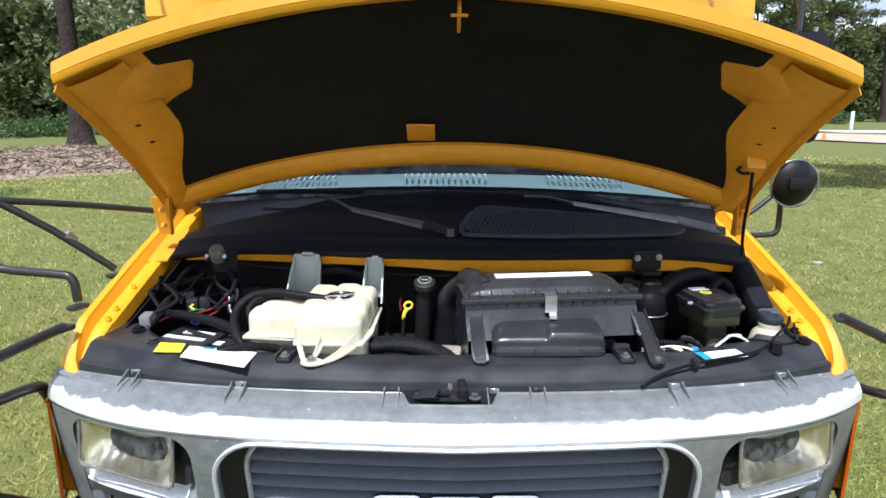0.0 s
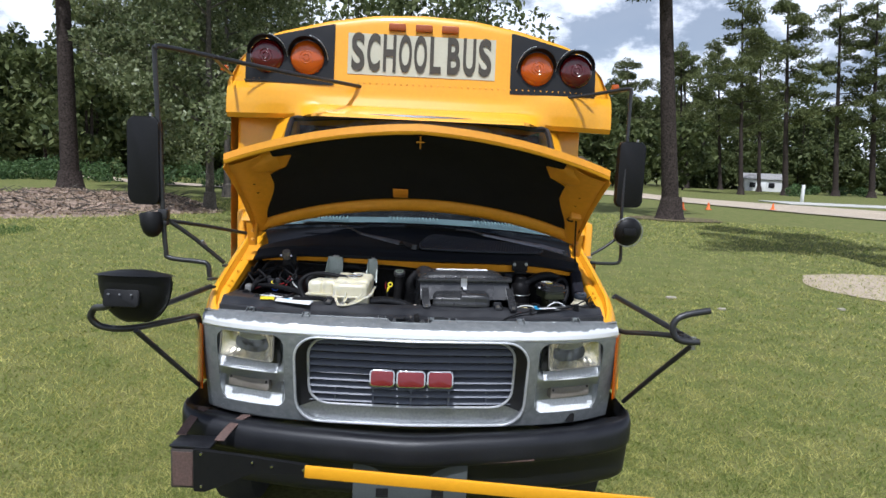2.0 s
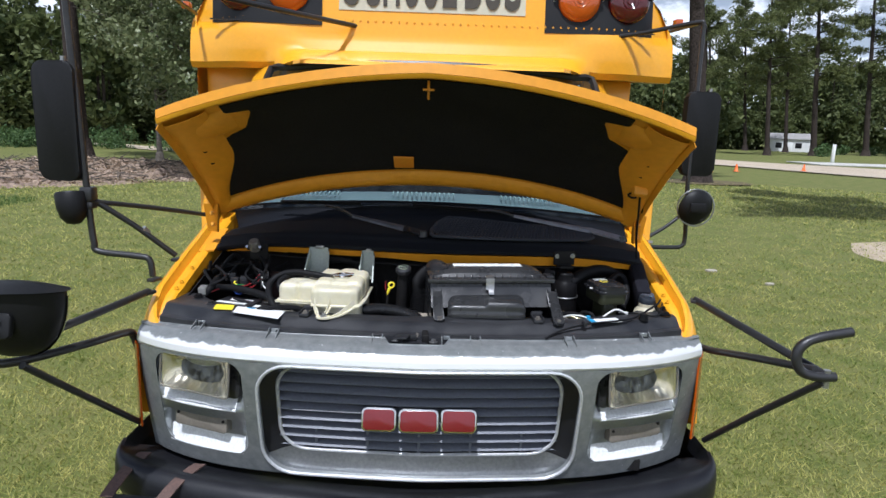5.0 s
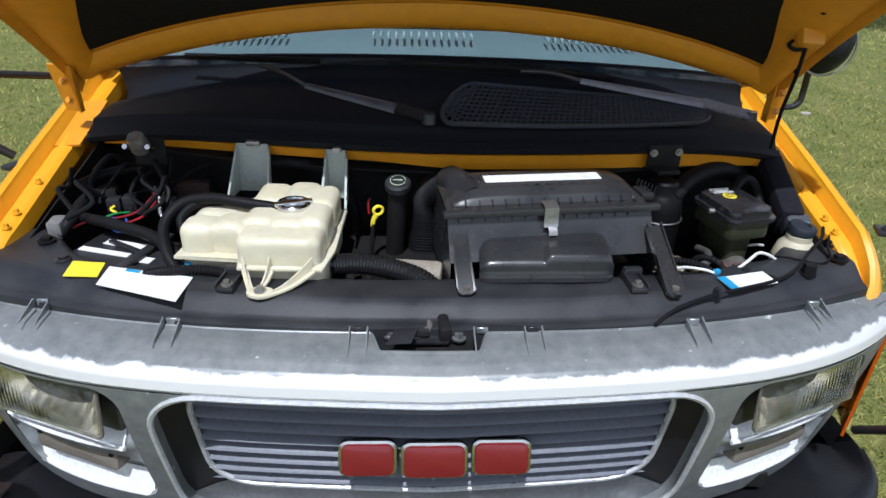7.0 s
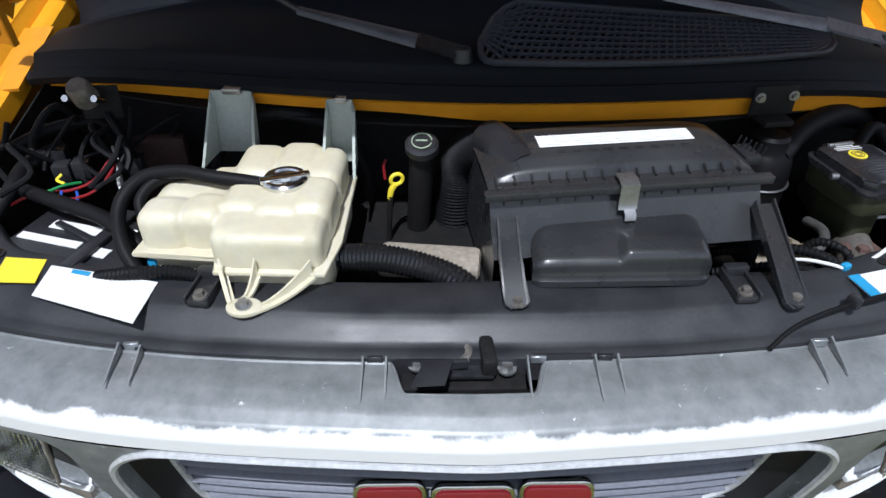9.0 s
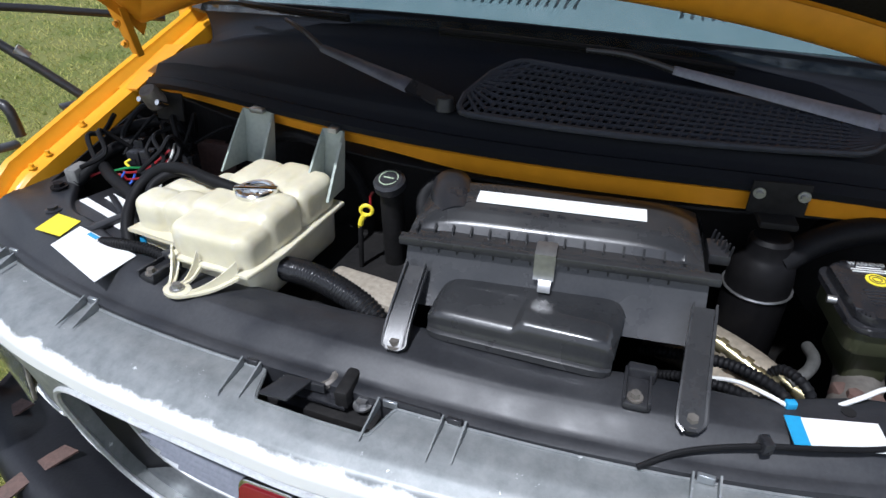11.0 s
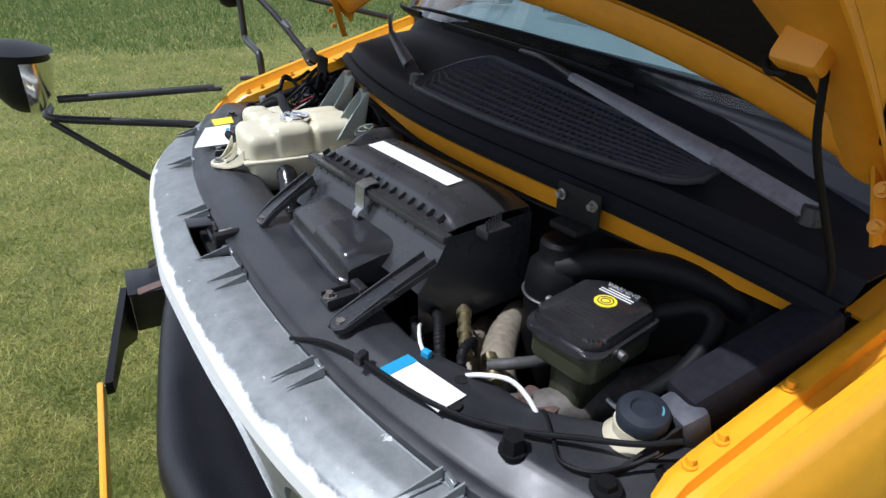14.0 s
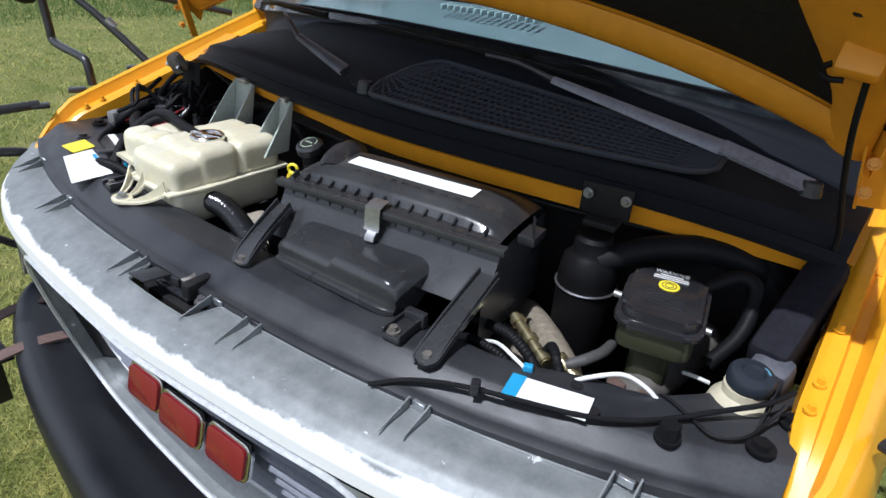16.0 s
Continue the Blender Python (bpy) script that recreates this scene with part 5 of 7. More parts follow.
house(67.2, 122.5, 6.8, 3.6, 2.4, -24, mat("white_siding", (0.75, 0.75, 0.73), 0.7, fine=0.05, scale=1), mat("grey_shingles", (0.30, 0.29, 0.28), 0.9, fine=0.2, scale=1), "small white house far beyond the road")
house(22.5, 92, 5, 6, 2.6, 80, mat("brown_brick_wall", (0.13, 0.08, 0.06), 0.9, fine=0.2, scale=1), mat("brown_shingles", (0.12, 0.10, 0.085), 0.9, fine=0.2, scale=1), "low brown house in the shade of the trees")
bm = B()
cyl(bm, (36.2, 57.1, 0.85), 0.17, 0.15, 1.75, seg=14, bevel=0.02)
tagged(part("post", bm, mat("white_post_paint", (0.80, 0.80, 0.78), 0.5, fine=0.05)), "white painted post beside the road", "post")
for x, y in ((14.5, 32.4), (16.6, 33.8), (22.3, 37.1)):
    root = tagged(new("marker_cone"), "small orange marker cone on the lawn edge", "cone", group="marker cones")
    root.location = (x, y, 0.05)
    bm = B()
    lathe(bm, [(0.13, 0.03), (0.10, 0.06), (0.035, 0.42), (0.0, 0.43)], (0, 0, 0), seg=16)
    part("cone_body", bm, mat("orange_cone_plastic", (0.85, 0.16, 0.02), 0.5, fine=0.05), root)
    bm = B()
    box(bm, (0, 0, 0.015), (0.30, 0.30, 0.03), bevel=0.008)
    part("cone_base", bm, mat("orange_cone_base", (0.75, 0.14, 0.02), 0.5, fine=0.05), root)
for x, y, s in ((3.75, 6.3, 0.09), (4.2, 5.6, 0.06), (6.1, 5.9, 0.07)):
    bm = B()
    prism(bm, [(x + s * (0.7 + 0.4 * rng.uniform()) * math.cos(a), y + s * 0.7 * (0.7 + 0.4 * rng.uniform()) * math.sin(a)) for a in steps(0, 5.5, 8)], 0.004, 0.03, 0.006)
    tagged(part("stone", bm, mat("pale_stone", (0.42, 0.38, 0.31), 0.9, fine=0.15, scale=10)), "pale flat stone lying in the grass", "stone")

# the far things stand turned a little about the bus
for ob in [o for o in scene.objects if o not in before_far and o.parent is None and o.name not in ("ground", "grass", "rough_grass")]:
    ob.matrix_world = pose(0, 0, 0, 0, 0, -1.05) @ ob.matrix_basis

# clouds far off
def cloud_mat():
    m = bpy.data.materials.new("cumulus")
    m.use_nodes = True
    n, l = m.node_tree.nodes, m.node_tree.links
    tc = n.new("ShaderNodeTexCoord")
    mp = n.new("ShaderNodeMapping")
    mp.inputs["Scale"].default_value = (1, 1, 1.7)
    l.new(tc.outputs["Object"], mp.inputs["Vector"])
    a = n.new("ShaderNodeTexNoise")
    a.inputs["Scale"].default_value, a.inputs["Detail"].default_value, a.inputs["Roughness"].default_value = 0.0042, 9, 0.58
    l.new(mp.outputs[0], a.inputs["Vector"])
    r = n.new("ShaderNodeMapRange")
    r.interpolation_type = "SMOOTHSTEP"
    r.inputs["From Min"].default_value, r.inputs["From Max"].default_value = 0.42, 0.54
    r.inputs["To Min"].default_value = 0.28
    l.new(a.outputs["Fac"], r.inputs["Value"])
    c = n.new("ShaderNodeTexNoise")
    c.inputs["Scale"].default_value, c.inputs["Detail"].default_value = 0.011, 6
    l.new(mp.outputs[0], c.inputs["Vector"])
    e = n.new("ShaderNodeEmission")
    mx = n.new("ShaderNodeMix")
    mx.data_type = "RGBA"
    mx.inputs["A"].default_value, mx.inputs["B"].default_value = (0.76, 0.80, 0.86, 1), (1.0, 1.0, 1.0, 1)
    l.new(c.outputs["Fac"], mx.inputs["Factor"])
    l.new(mx.outputs["Result"], e.inputs[0])
    e.inputs[1].default_value = 1.35
    t = n.new("ShaderNodeBsdfTransparent")
    ms = n.new("ShaderNodeMixShader")
    l.new(r.outputs[0], ms.inputs[0])
    l.new(t.outputs[0], ms.inputs[1])
    l.new(e.outputs[0], ms.inputs[2])
    l.new(ms.outputs[0], n["Material Output"].inputs[0])
    return m


bm = B()
sheet(bm, lambda u, v: (1500 * math.sin(u), 1500 * math.cos(u) , 20 + 1100 * v), steps(-3.14159, 3.14159, 64), steps(0, 1, 8))
sky_ob = tagged(part("backdrop_clouds", bm, cloud_mat()), "white cumulus clouds in a blue sky", "sky", kind="structure")
sky_ob.visible_shadow = False


# ---- under the hood ----
def merged(bm):
    """Rounded lumps grown together into one moulding."""
    me = bpy.data.meshes.new("lumps")
    bm.to_mesh(me)
    bm.free()
    ob = new("lumps", me)
    rm = ob.modifiers.new("remesh", "REMESH")
    rm.mode, rm.voxel_size = "VOXEL", 0.0032
    sm = ob.modifiers.new("smooth", "SMOOTH")
    sm.factor, sm.iterations = 0.5, 6
    out = bmesh.new()
    out.from_mesh(ob.evaluated_get(bpy.context.evaluated_depsgraph_get()).to_mesh())
    bpy.data.objects.remove(ob)
    return out


def bolt(parent, p, r=0.011, material=None, rx=0.0):
    bm = B()
    cyl(bm, (p[0], p[1], p[2]), r * 1.5, r * 1.5, 0.003, rx=rx, seg=20)
    cyl(bm, (p[0], p[1] - 0.005 * math.sin(radians(rx)), p[2] + 0.005 * math.cos(radians(rx))), r, r * 0.92, 0.008, rx=rx, seg=6)
    return part("bolt", bm, material or STEEL, parent)


# coolant tank
PLACE = BAY
bm = B()
lobes = [((-0.462, -0.034, 1.245), (0.076, 0.070, 0.080)), ((-0.400, -0.030, 1.247), (0.066, 0.074, 0.084)), ((-0.440, 0.028, 1.244), (0.10, 0.07, 0.075)),
         ((-0.345, -0.070, 1.243), (0.064, 0.080, 0.080)), ((-0.290, -0.072, 1.243), (0.064, 0.080, 0.080)), ((-0.244, -0.070, 1.243), (0.066, 0.080, 0.080)),
         ((-0.345, 0.000, 1.252), (0.070, 0.100, 0.082)), ((-0.240, 0.000, 1.255), (0.066, 0.100, 0.084)), ((-0.285, 0.000, 1.252), (0.080, 0.120, 0.082)),
         ((-0.350, 0.105, 1.256), (0.075, 0.110, 0.078)), ((-0.285, 0.110, 1.258), (0.075, 0.110, 0.080)), ((-0.240, 0.100, 1.255), (0.066, 0.110, 0.080)), ((-0.395, 0.07, 1.246), (0.07, 0.07, 0.07))]
for c, s in lobes:
    box(bm, (c[0], c[1], c[2] - 0.020), s, bevel=0.022, seg=5)
for c, d in (((-0.428, -0.005, 1.2235), (0.135, 0.112, 0.066)), ((-0.290, 0.018, 1.2280), (0.136, 0.262, 0.068)), ((-0.38, 0.055, 1.2250), (0.10, 0.10, 0.062))):
    box(bm, c, d, bevel=0.016, seg=4)
tank = part("coolant_tank", merged(bm), TANK, bus, "yellowed white plastic coolant tank")
bm = B()
prism(bm, [(-0.508, -0.082), (-0.375, -0.085), (-0.372, -0.122), (-0.206, -0.122), (-0.194, -0.04), (-0.198, 0.165), (-0.39, 0.172), (-0.40, 0.11), (-0.495, 0.07)], 1.198, 1.206, 0.003)
part("tank_seam", bm, TANK, tank)
bm = B()
for c, s in (((-0.43, -0.005, 1.17), (0.13, 0.13, 0.075)), ((-0.292, 0.02, 1.165), (0.168, 0.25, 0.085))):
    box(bm, c, s, bevel=0.018, seg=3, taper=(1.04, 1.03))
part("tank_lower_half", bm, TANK, tank)
# foot with its webs
bm = B()
for a, b, w in (((-0.357, -0.119, 1.203), (-0.333, -0.166, 1.180), 0.012), ((-0.305, -0.119, 1.204), (-0.321, -0.152, 1.182), 0.011), ((-0.225, -0.119, 1.203), (-0.303, -0.172, 1.179), 0.017)):
    a, b = Vector(a), Vector(b)
    sd = (b - a).cross(Vector((0, 0, 1))).normalized()
    sheet(bm, lambda u, v: a.lerp(b, v) + sd * w * (u - 0.5) + Vector((0, 0, -0.012 * math.sin(math.pi * v) * 0.6)), [0, 0.5, 1], steps(0, 1, 6), thick=0.004)
    sheet(bm, lambda u, v: a.lerp(b, v) + Vector((0, 0.0, 0.026 * u * (1 - v) ** 1.3 - 0.012 * math.sin(math.pi * v) * 0.6)), [0, 1], steps(0, 1, 6), thick=0.0035)
prism(bm, [(-0.317 + 0.026 * math.cos(a), -0.165 + 0.019 * math.sin(a)) for a in (2 * math.pi * i / 20 for i in range(20))], 1.173, 1.181, 0.002)
part("tank_foot", bm, TANK, tank)
bolt(tank, (-0.317, -0.165, 1.182), 0.008)
# two arms to the firewall, the hood's shade in their grey-green colour
for x, w in ((-0.418, 0.072), (-0.222, 0.044)):
    bm = B()
    sheet(bm, lambda u, v: (x + w * (u - 0.5), cf(x) - 0.030 + 0.020 * v, 1.235 + 0.108 * v), [0, 1], steps(0, 1, 4), thick=0.006)
    for u in (0, 1):
        sheet(bm, lambda p, v: (x + w * (u - 0.5) * (1 + 0.25 * p * (1 - v)), cf(x) - 0.030 + 0.020 * v - p * 0.066 * (1 - v) ** 0.9, 1.237 + 0.108 * v), [0, 0.5, 1], steps(0, 1, 6), thick=0.005)
    part("tank_arm", bm, ARMSHADE, tank, "plastic tank arm, hood shade painted grey-green")
    bm = B()
    box(bm, (x + 0.004, cf(x) - 0.010, 1.345), (w * 0.45, 0.022, 0.010), bevel=0.002)
    part("arm_clip", bm, STEEL, tank)
bm = B()
lathe(bm, [(0.022, -0.012), (0.022, 0.0), (0.034, 0.001), (0.036, 0.004), (0.036, 0.010), (0.033, 0.013), (0.026, 0.013), (0.024, 0.010), (0.012, 0.010), (0.010, 0.014), (0.0, 0.014)], (-0.287, 0.024, 1.270))
box(bm, (-0.287, 0.024, 1.281), (0.078, 0.016, 0.008), rz=20, bevel=0.002)
part("pressure_cap", bm, CHROME, tank, "bright metal pressure cap")
bm = B()
tube(bm, [(-0.318, 0.024, 1.268), (-0.40, 0.026, 1.278), (-0.46, 0.034, 1.282), (-0.52, 0.030, 1.270), (-0.548, -0.005, 1.24), (-0.53, -0.06, 1.205), (-0.49, -0.10, 1.165)], 0.0115, seg=12)
part("overflow_hose", bm, RUBBER, tank, "black rubber overflow hose")
bm = B()
tube(bm, [(-0.44, 0.055, 1.262), (-0.49, 0.035, 1.268), (-0.515, 0.0, 1.25), (-0.50, -0.03, 1.22)], 0.009, seg=10)
part("vent_hose", bm, RUBBER, tank)
bm = B()
box(bm, (-0.485, -0.07, 1.178), (0.014, 0.012, 0.018), bevel=0.003)
part("hose_clip", bm, BLUE, tank, "small blue hose clip")

# air cleaner box, set askew
RZ = 9.3
AM = pose(0.2287, 0.0964, 0.008, 0, 0, RZ)


def ab(x, y, z):
    return AM @ Vector((x, y, z))


bm = B()
# lower body
sheet(bm, lambda u, v: ab(-0.212 + 0.440 * u, -0.078 - 0.055 * v ** 1.4, 1.272 - 0.082 * v), steps(0, 1, 10), steps(0, 1, 8))
for u in (0, 1):
    sheet(bm, lambda s_, v: ab(-0.212 + 0.440 * u, (-0.078 - 0.055 * v ** 1.4) * (1 - s_) + 0.10 * s_, 1.272 - 0.082 * v), [0, .5, 1], steps(0, 1, 8))
    sheet(bm, lambda s_, v: ab(-0.212 + 0.440 * u, -0.133 * (1 - s_) + 0.10 * s_, 1.19 - 0.08 * v), [0, .5, 1], [0, 1])
air = part("air_cleaner", bm, AIRBOX, bus, "black plastic air cleaner box with a foil label")
bm = B()


def lid(u, v):
    x = -0.213 + 0.433 * u
    pr = [(-0.080, 1.272), (-0.080, 1.281), (-0.062, 1.283), (-0.052, 1.296), (-0.030, 1.308), (0.010, 1.313), (0.060, 1.309), (0.10, 1.29), (0.105, 1.26)]
    q = v * 8
    i = min(int(q), 7)
    t = q - i
    e = (abs(2 * u - 1)) ** 7
    z = pr[i][1] + (pr[i + 1][1] - pr[i][1]) * t
    return ab(x, pr[i][0] + (pr[i + 1][0] - pr[i][0]) * t, 1.276 + (z - 1.276) * (1 - 0.85 * e) if z > 1.276 else z)


sheet(bm, lid, steps(0, 1, 40), steps(0, 1, 32), thick=0.003)
part("air_cleaner_lid", bm, AIRBOX, air, "dusty black lid")
bm = B()
p = [ab(-0.222, -0.086, 1.275), ab(0.240, -0.086, 1.275)]
box(bm, (p[0] + p[1]) / 2, (0.462, 0.018, 0.013), rz=RZ, bevel=0.002)
part("lid_rim", bm, AIRBOX, air)
for i in range(15):
    bm = B()
    x = -0.20 + 0.028 * i
    box(bm, ab(x, -0.064, 1.286), (0.0030, 0.016, 0.010), rz=RZ, rx=25)
    part("lid_rib", bm, AIRBOX, air)
bm = B()
for i in range(14):
    box(bm, ab(-0.19 + 0.028 * i, -0.082, 1.259), (0.0025, 0.004, 0.014), rz=RZ)
part("wall_rib", bm, AIRBOX, air, kind="stuff")
bm = B()
sheet(bm, lambda u, v: ab(0.000 + 0.030 * (u - 0.5), (-0.070, -0.086, -0.099, -0.1005, -0.101, -0.104)[v], (1.290, 1.290, 1.286, 1.270, 1.252, 1.246)[v]), [0, 1], [0, 1, 2, 3, 4, 5], thick=0.002)
sheet(bm, lambda u, v: ab(0.003 + 0.018 * (u - 0.5), (-0.104, -0.112, -0.114)[v], (1.246, 1.240, 1.232)[v]), [0, 1], [0, 1, 2], thick=0.002)
part("spring_clasp", bm, STEEL, air, "bright spring clasp")
# duct mouth with its step
bm = B()


def duct(u, v):
    x = 0.100 + 0.266 * u
    rise = 0.012 * ss(0.49, 0.51, u) * (1 - ss(0.97, 1.0, u))
    yb, yf = -0.037 + 0.02 * u, -0.094 + 0.016 * u
    pr = [(yb + 0.07, 1.236), (yb, 1.231), (yb * 0.5 + yf * 0.5, 1.222 + rise * 0.9), (yf + 0.006, 1.214 + rise), (yf + 0.001, 1.209 + rise * 0.8), (yf, 1.196), (yf - 0.003, 1.187), (yf - 0.009, 1.185), (yf - 0.009, 1.176)]
    q = v * 8
    i = min(int(q), 7)
    t = q - i
    e = 1 - (abs(2 * u - 1)) ** 16
    z = pr[i][1] + (pr[i + 1][1] - pr[i][1]) * t
    y = pr[i][0] + (pr[i + 1][0] - pr[i][0]) * t
    return Vector((x, y + 0.012 * (1 - e) * v, 1.168 + (z - 1.168) * (0.76 + 0.24 * e)))


sheet(bm, duct, steps(0, 1, 50), steps(0, 1, 32), thick=0.003)
for u in (0, 1):
    bm.faces.new([bm.verts.new(duct(u, v)) for v in steps(0, 1, 14)] + [bm.verts.new((0.100 + 0.266 * u, -0.02, 1.168))])
part("intake_duct", bm, AIRBOX, air, "black moulded intake duct")
# legs
for top, foot, w in ((ab(-0.188, -0.104, 1.234), Vector((0.0725, -0.138, 1.180)), 0.036), (ab(0.226, -0.104, 1.232), Vector((0.478, -0.118, 1.178)), 0.038)):
    bm = B()
    d = foot - top
    side = Vector((math.cos(radians(RZ)), math.sin(radians(RZ)), 0))
    def legf(u, v):
        k = 1 - max(0, (v - 0.86) / 0.14) ** 2 * 0.75
        sag = Vector((0, -0.02 * math.sin(math.pi * min(1, v)), -0.008 * math.sin(math.pi * min(1, v))))
        return top + d * (v * 1.12) + sag + side * (w * (u - 0.5) * k * (0.86 + 0.14 * v))
    sheet(bm, legf, steps(0, 1, 8), steps(0, 1, 20), thick=0.010)
    leg = part("mounting_leg", bm, AIRBOX, air, "dusty moulded mounting leg")
    for u in (0.04, 0.96):
        bm = B()
        sheet(bm, lambda s, v: legf(u, v * 0.98) + Vector((0, -0.006 * s, 0.019 * s * (1 - 0.6 * v))), [0, 1], steps(0, 1, 12), thick=0.003)
        part("leg_web", bm, AIRBOX, leg)
    bm = B()
    sheet(bm, lambda u, v: legf(0.5 + 0.22 * (u - 0.5), 0.42 + 0.34 * v) + Vector((0, -0.0012, 0.0016)), [0, 1], steps(0, 1, 8), thick=0.001)
    part("leg_slot", bm, DUSTY, leg)
    bolt(leg, legf(0.5, 0.87) + Vector((0, -0.002, 0.004)), 0.008, GREYMETAL)
# foil label and print bars
def lab_at(u, v, d=0.0):
    return ab(-0.1206 + 0.2574 * u, -0.0116 + 0.034 * v, 1.3120 + 0.002 * v + d)


bm = B()
sheet(bm, lambda u, v: lab_at(u, v), steps(0, 1, 8), steps(0, 1, 3), thick=-0.0008)
lab = part("foil_label", bm, WHITE, air, "pale foil information label")
bm = B()
for i in range(4):
    for j in range(6):
        x0 = 0.09 + 0.15 * j + 0.02 * ((i * 7 + j * 3) % 4)
        box(bm, lab_at(min(0.95, x0), 0.15 + 0.22 * i, 0.0012), (0.026, 0.0022, 0.0006), rz=3)
part("print_bar", bm, mat("grey_print", (0.62, 0.62, 0.59), 0.6), lab, kind="stuff")
bm = B()
for i in range(2):
    for j in range(9):
        box(bm, lab_at(0.12 + 0.1 * j, -0.25 - 0.14 * i, -0.0024), (0.013, 0.003, 0.0012), rz=4)
part("moulded_print", bm, DUSTY, air, kind="stuff")
# small side connector with pins
bm = B()
box(bm, ab(0.245, 0.0, 1.270), (0.03, 0.05, 0.016), rz=RZ, bevel=0.002)
catch = part("side_catch", bm, BLACK, air)
for i in range(6):
    bm = B()
    box(bm, ab(0.238 + 0.004 * i, 0.02 - 0.009 * i, 1.286), (0.003, 0.002, 0.022), rz=RZ + 20, rx=12)
    part("catch_fin", bm, BLACK, catch)
# intake elbow to the engine
bm = B()
tube(bm, [(0.055, 0.125, 1.275), (0.02, 0.160, 1.270), (-0.010, 0.185, 1.235), (-0.018, 0.195, 1.18), (-0.02, 0.19, 1.10)], 0.038, seg=18, ridged=0.006)
part("intake_elbow", bm, RUBBER, air, "corrugated black intake elbow")
bm = B()
tube(bm, [ab(-0.150, -0.02, 1.275), ab(-0.168, 0.03, 1.287), ab(-0.18, 0.08, 1.282)], 0.036, seg=18)
part("lid_outlet", bm, BLACK, air)

# brackets on the radiator cover
for x, y, s in ((0.406, -0.103, 1), (-0.382, -0.139, -1)):
    bm = B()
    box(bm, (x, y + 0.004, 1.179), (0.034, 0.060, 0.012), rz=6 * s, bevel=0.004)
    box(bm, (x + 0.001, y + 0.034, 1.188), (0.038, 0.016, 0.024), rz=6 * s, bevel=0.004)
    for d in (-0.016, 0.016):
        box(bm, (x + d, y + 0.006, 1.186), (0.004, 0.062, 0.014), rz=6 * s, bevel=0.001, seg=1)
    br = part("hold_down_bracket", bm, BLACK, cover_ob, "black plastic hold-down bracket")
    bolt(br, (x, y - 0.014, 1.187), 0.007, GREYMETAL)

# labels on the cover
def card(name, pts, z, material, parent, label="", t=0.0012):
    bm = B()
    prism(bm, pts, z, z + t)
    return part(name, bm, material, parent, label, smooth=False)


card("white_label", [(-0.632, -0.150), (-0.640, -0.080), (-0.461, -0.114), (-0.461, -0.203)], 1.1765, WHITE, cover_ob, "blank white paper label")
card("blue_mark", [(-0.60, -0.098), (-0.60, -0.090), (-0.57, -0.096), (-0.57, -0.105)], 1.1780, BLUE, cover_ob)
card("yellow_label", [(-0.710, -0.122), (-0.722, -0.062), (-0.655, -0.066), (-0.643, -0.122)], 1.1765, YLABEL, cover_ob, "small yellow warning label")
w = card("white_label", [(0.595, -0.110), (0.5835, -0.064), (0.691, -0.031), (0.702, -0.077)], 1.1765, WHITE, cover_ob, "white paper label with a blue band")
card("blue_band", [(0.5945, -0.1105), (0.583, -0.0635), (0.602, -0.058), (0.613, -0.1055)], 1.1779, BLUE, cover_ob, "blue printed band")

# cable along the cover, its clip, rubber stop and wire
PLACE = HERE
bm = B()
tube(bm, [(0.385, -0.245, 1.160), (0.423, -0.220, 1.172), (0.465, -0.204, 1.182), (0.515, -0.190, 1.190), (0.57, -0.177, 1.195), (0.63, -0.155, 1.195), (0.683, -0.126, 1.195), (0.727, -0.086, 1.197), (0.77, -0.044, 1.205), (0.812, -0.006, 1.215), (0.835, 0.03, 1.222)], 0.0034, seg=8)
cable = part("release_cable", bm, RUBBER, bus, "black hood release cable")
bm = B()
box(bm, (0.515, -0.190, 1.193), (0.012, 0.018, 0.016), rz=24, bevel=0.002)
part("cable_clip", bm, BLACK, cable)
bm = B()
tube(bm, [(0.690, -0.038, 1.17), (0.705, -0.043, 1.19), (0.744, -0.062, 1.192), (0.775, -0.076, 1.192), (0.805, -0.059, 1.196), (0.82, -0.022, 1.202), (0.832, 0.001, 1.218)], 0.0024, seg=6)
part("thin_wire", bm, RUBBER, cable)
PLACE = BAY
bm = B()
cyl(bm, (0.790, -0.025, 1.182), 0.015, 0.013, 0.024, seg=6)
cyl(bm, (0.790, -0.025, 1.172), 0.017, 0.017, 0.004, seg=20)
part("hood_stop", bm, RUBBER, cover_ob, "black rubber hood stop")
for x, y in ((0.700, -0.052), (0.66, -0.022), (-0.745, -0.06)):
    bm = B()
    cyl(bm, (x, y, 1.174), 0.009, 0.009, 0.006, seg=16)
    part("cover_hole", bm, DARK, cover_ob)
bm = B()
lathe(bm, [(0.016, 0), (0.016, 0.004), (0.010, 0.006), (0.010, 0.012), (0.0, 0.012)], (-0.745, -0.055, 1.174), seg=16)
part("cover_plug", bm, BLACK, cover_ob)
for x, y in ((0.905, 0.105), (-0.82, 0.02), (0.885, 0.03)):
    bolt(cover_ob, (x, y, 1.18), 0.012, RUBBER)

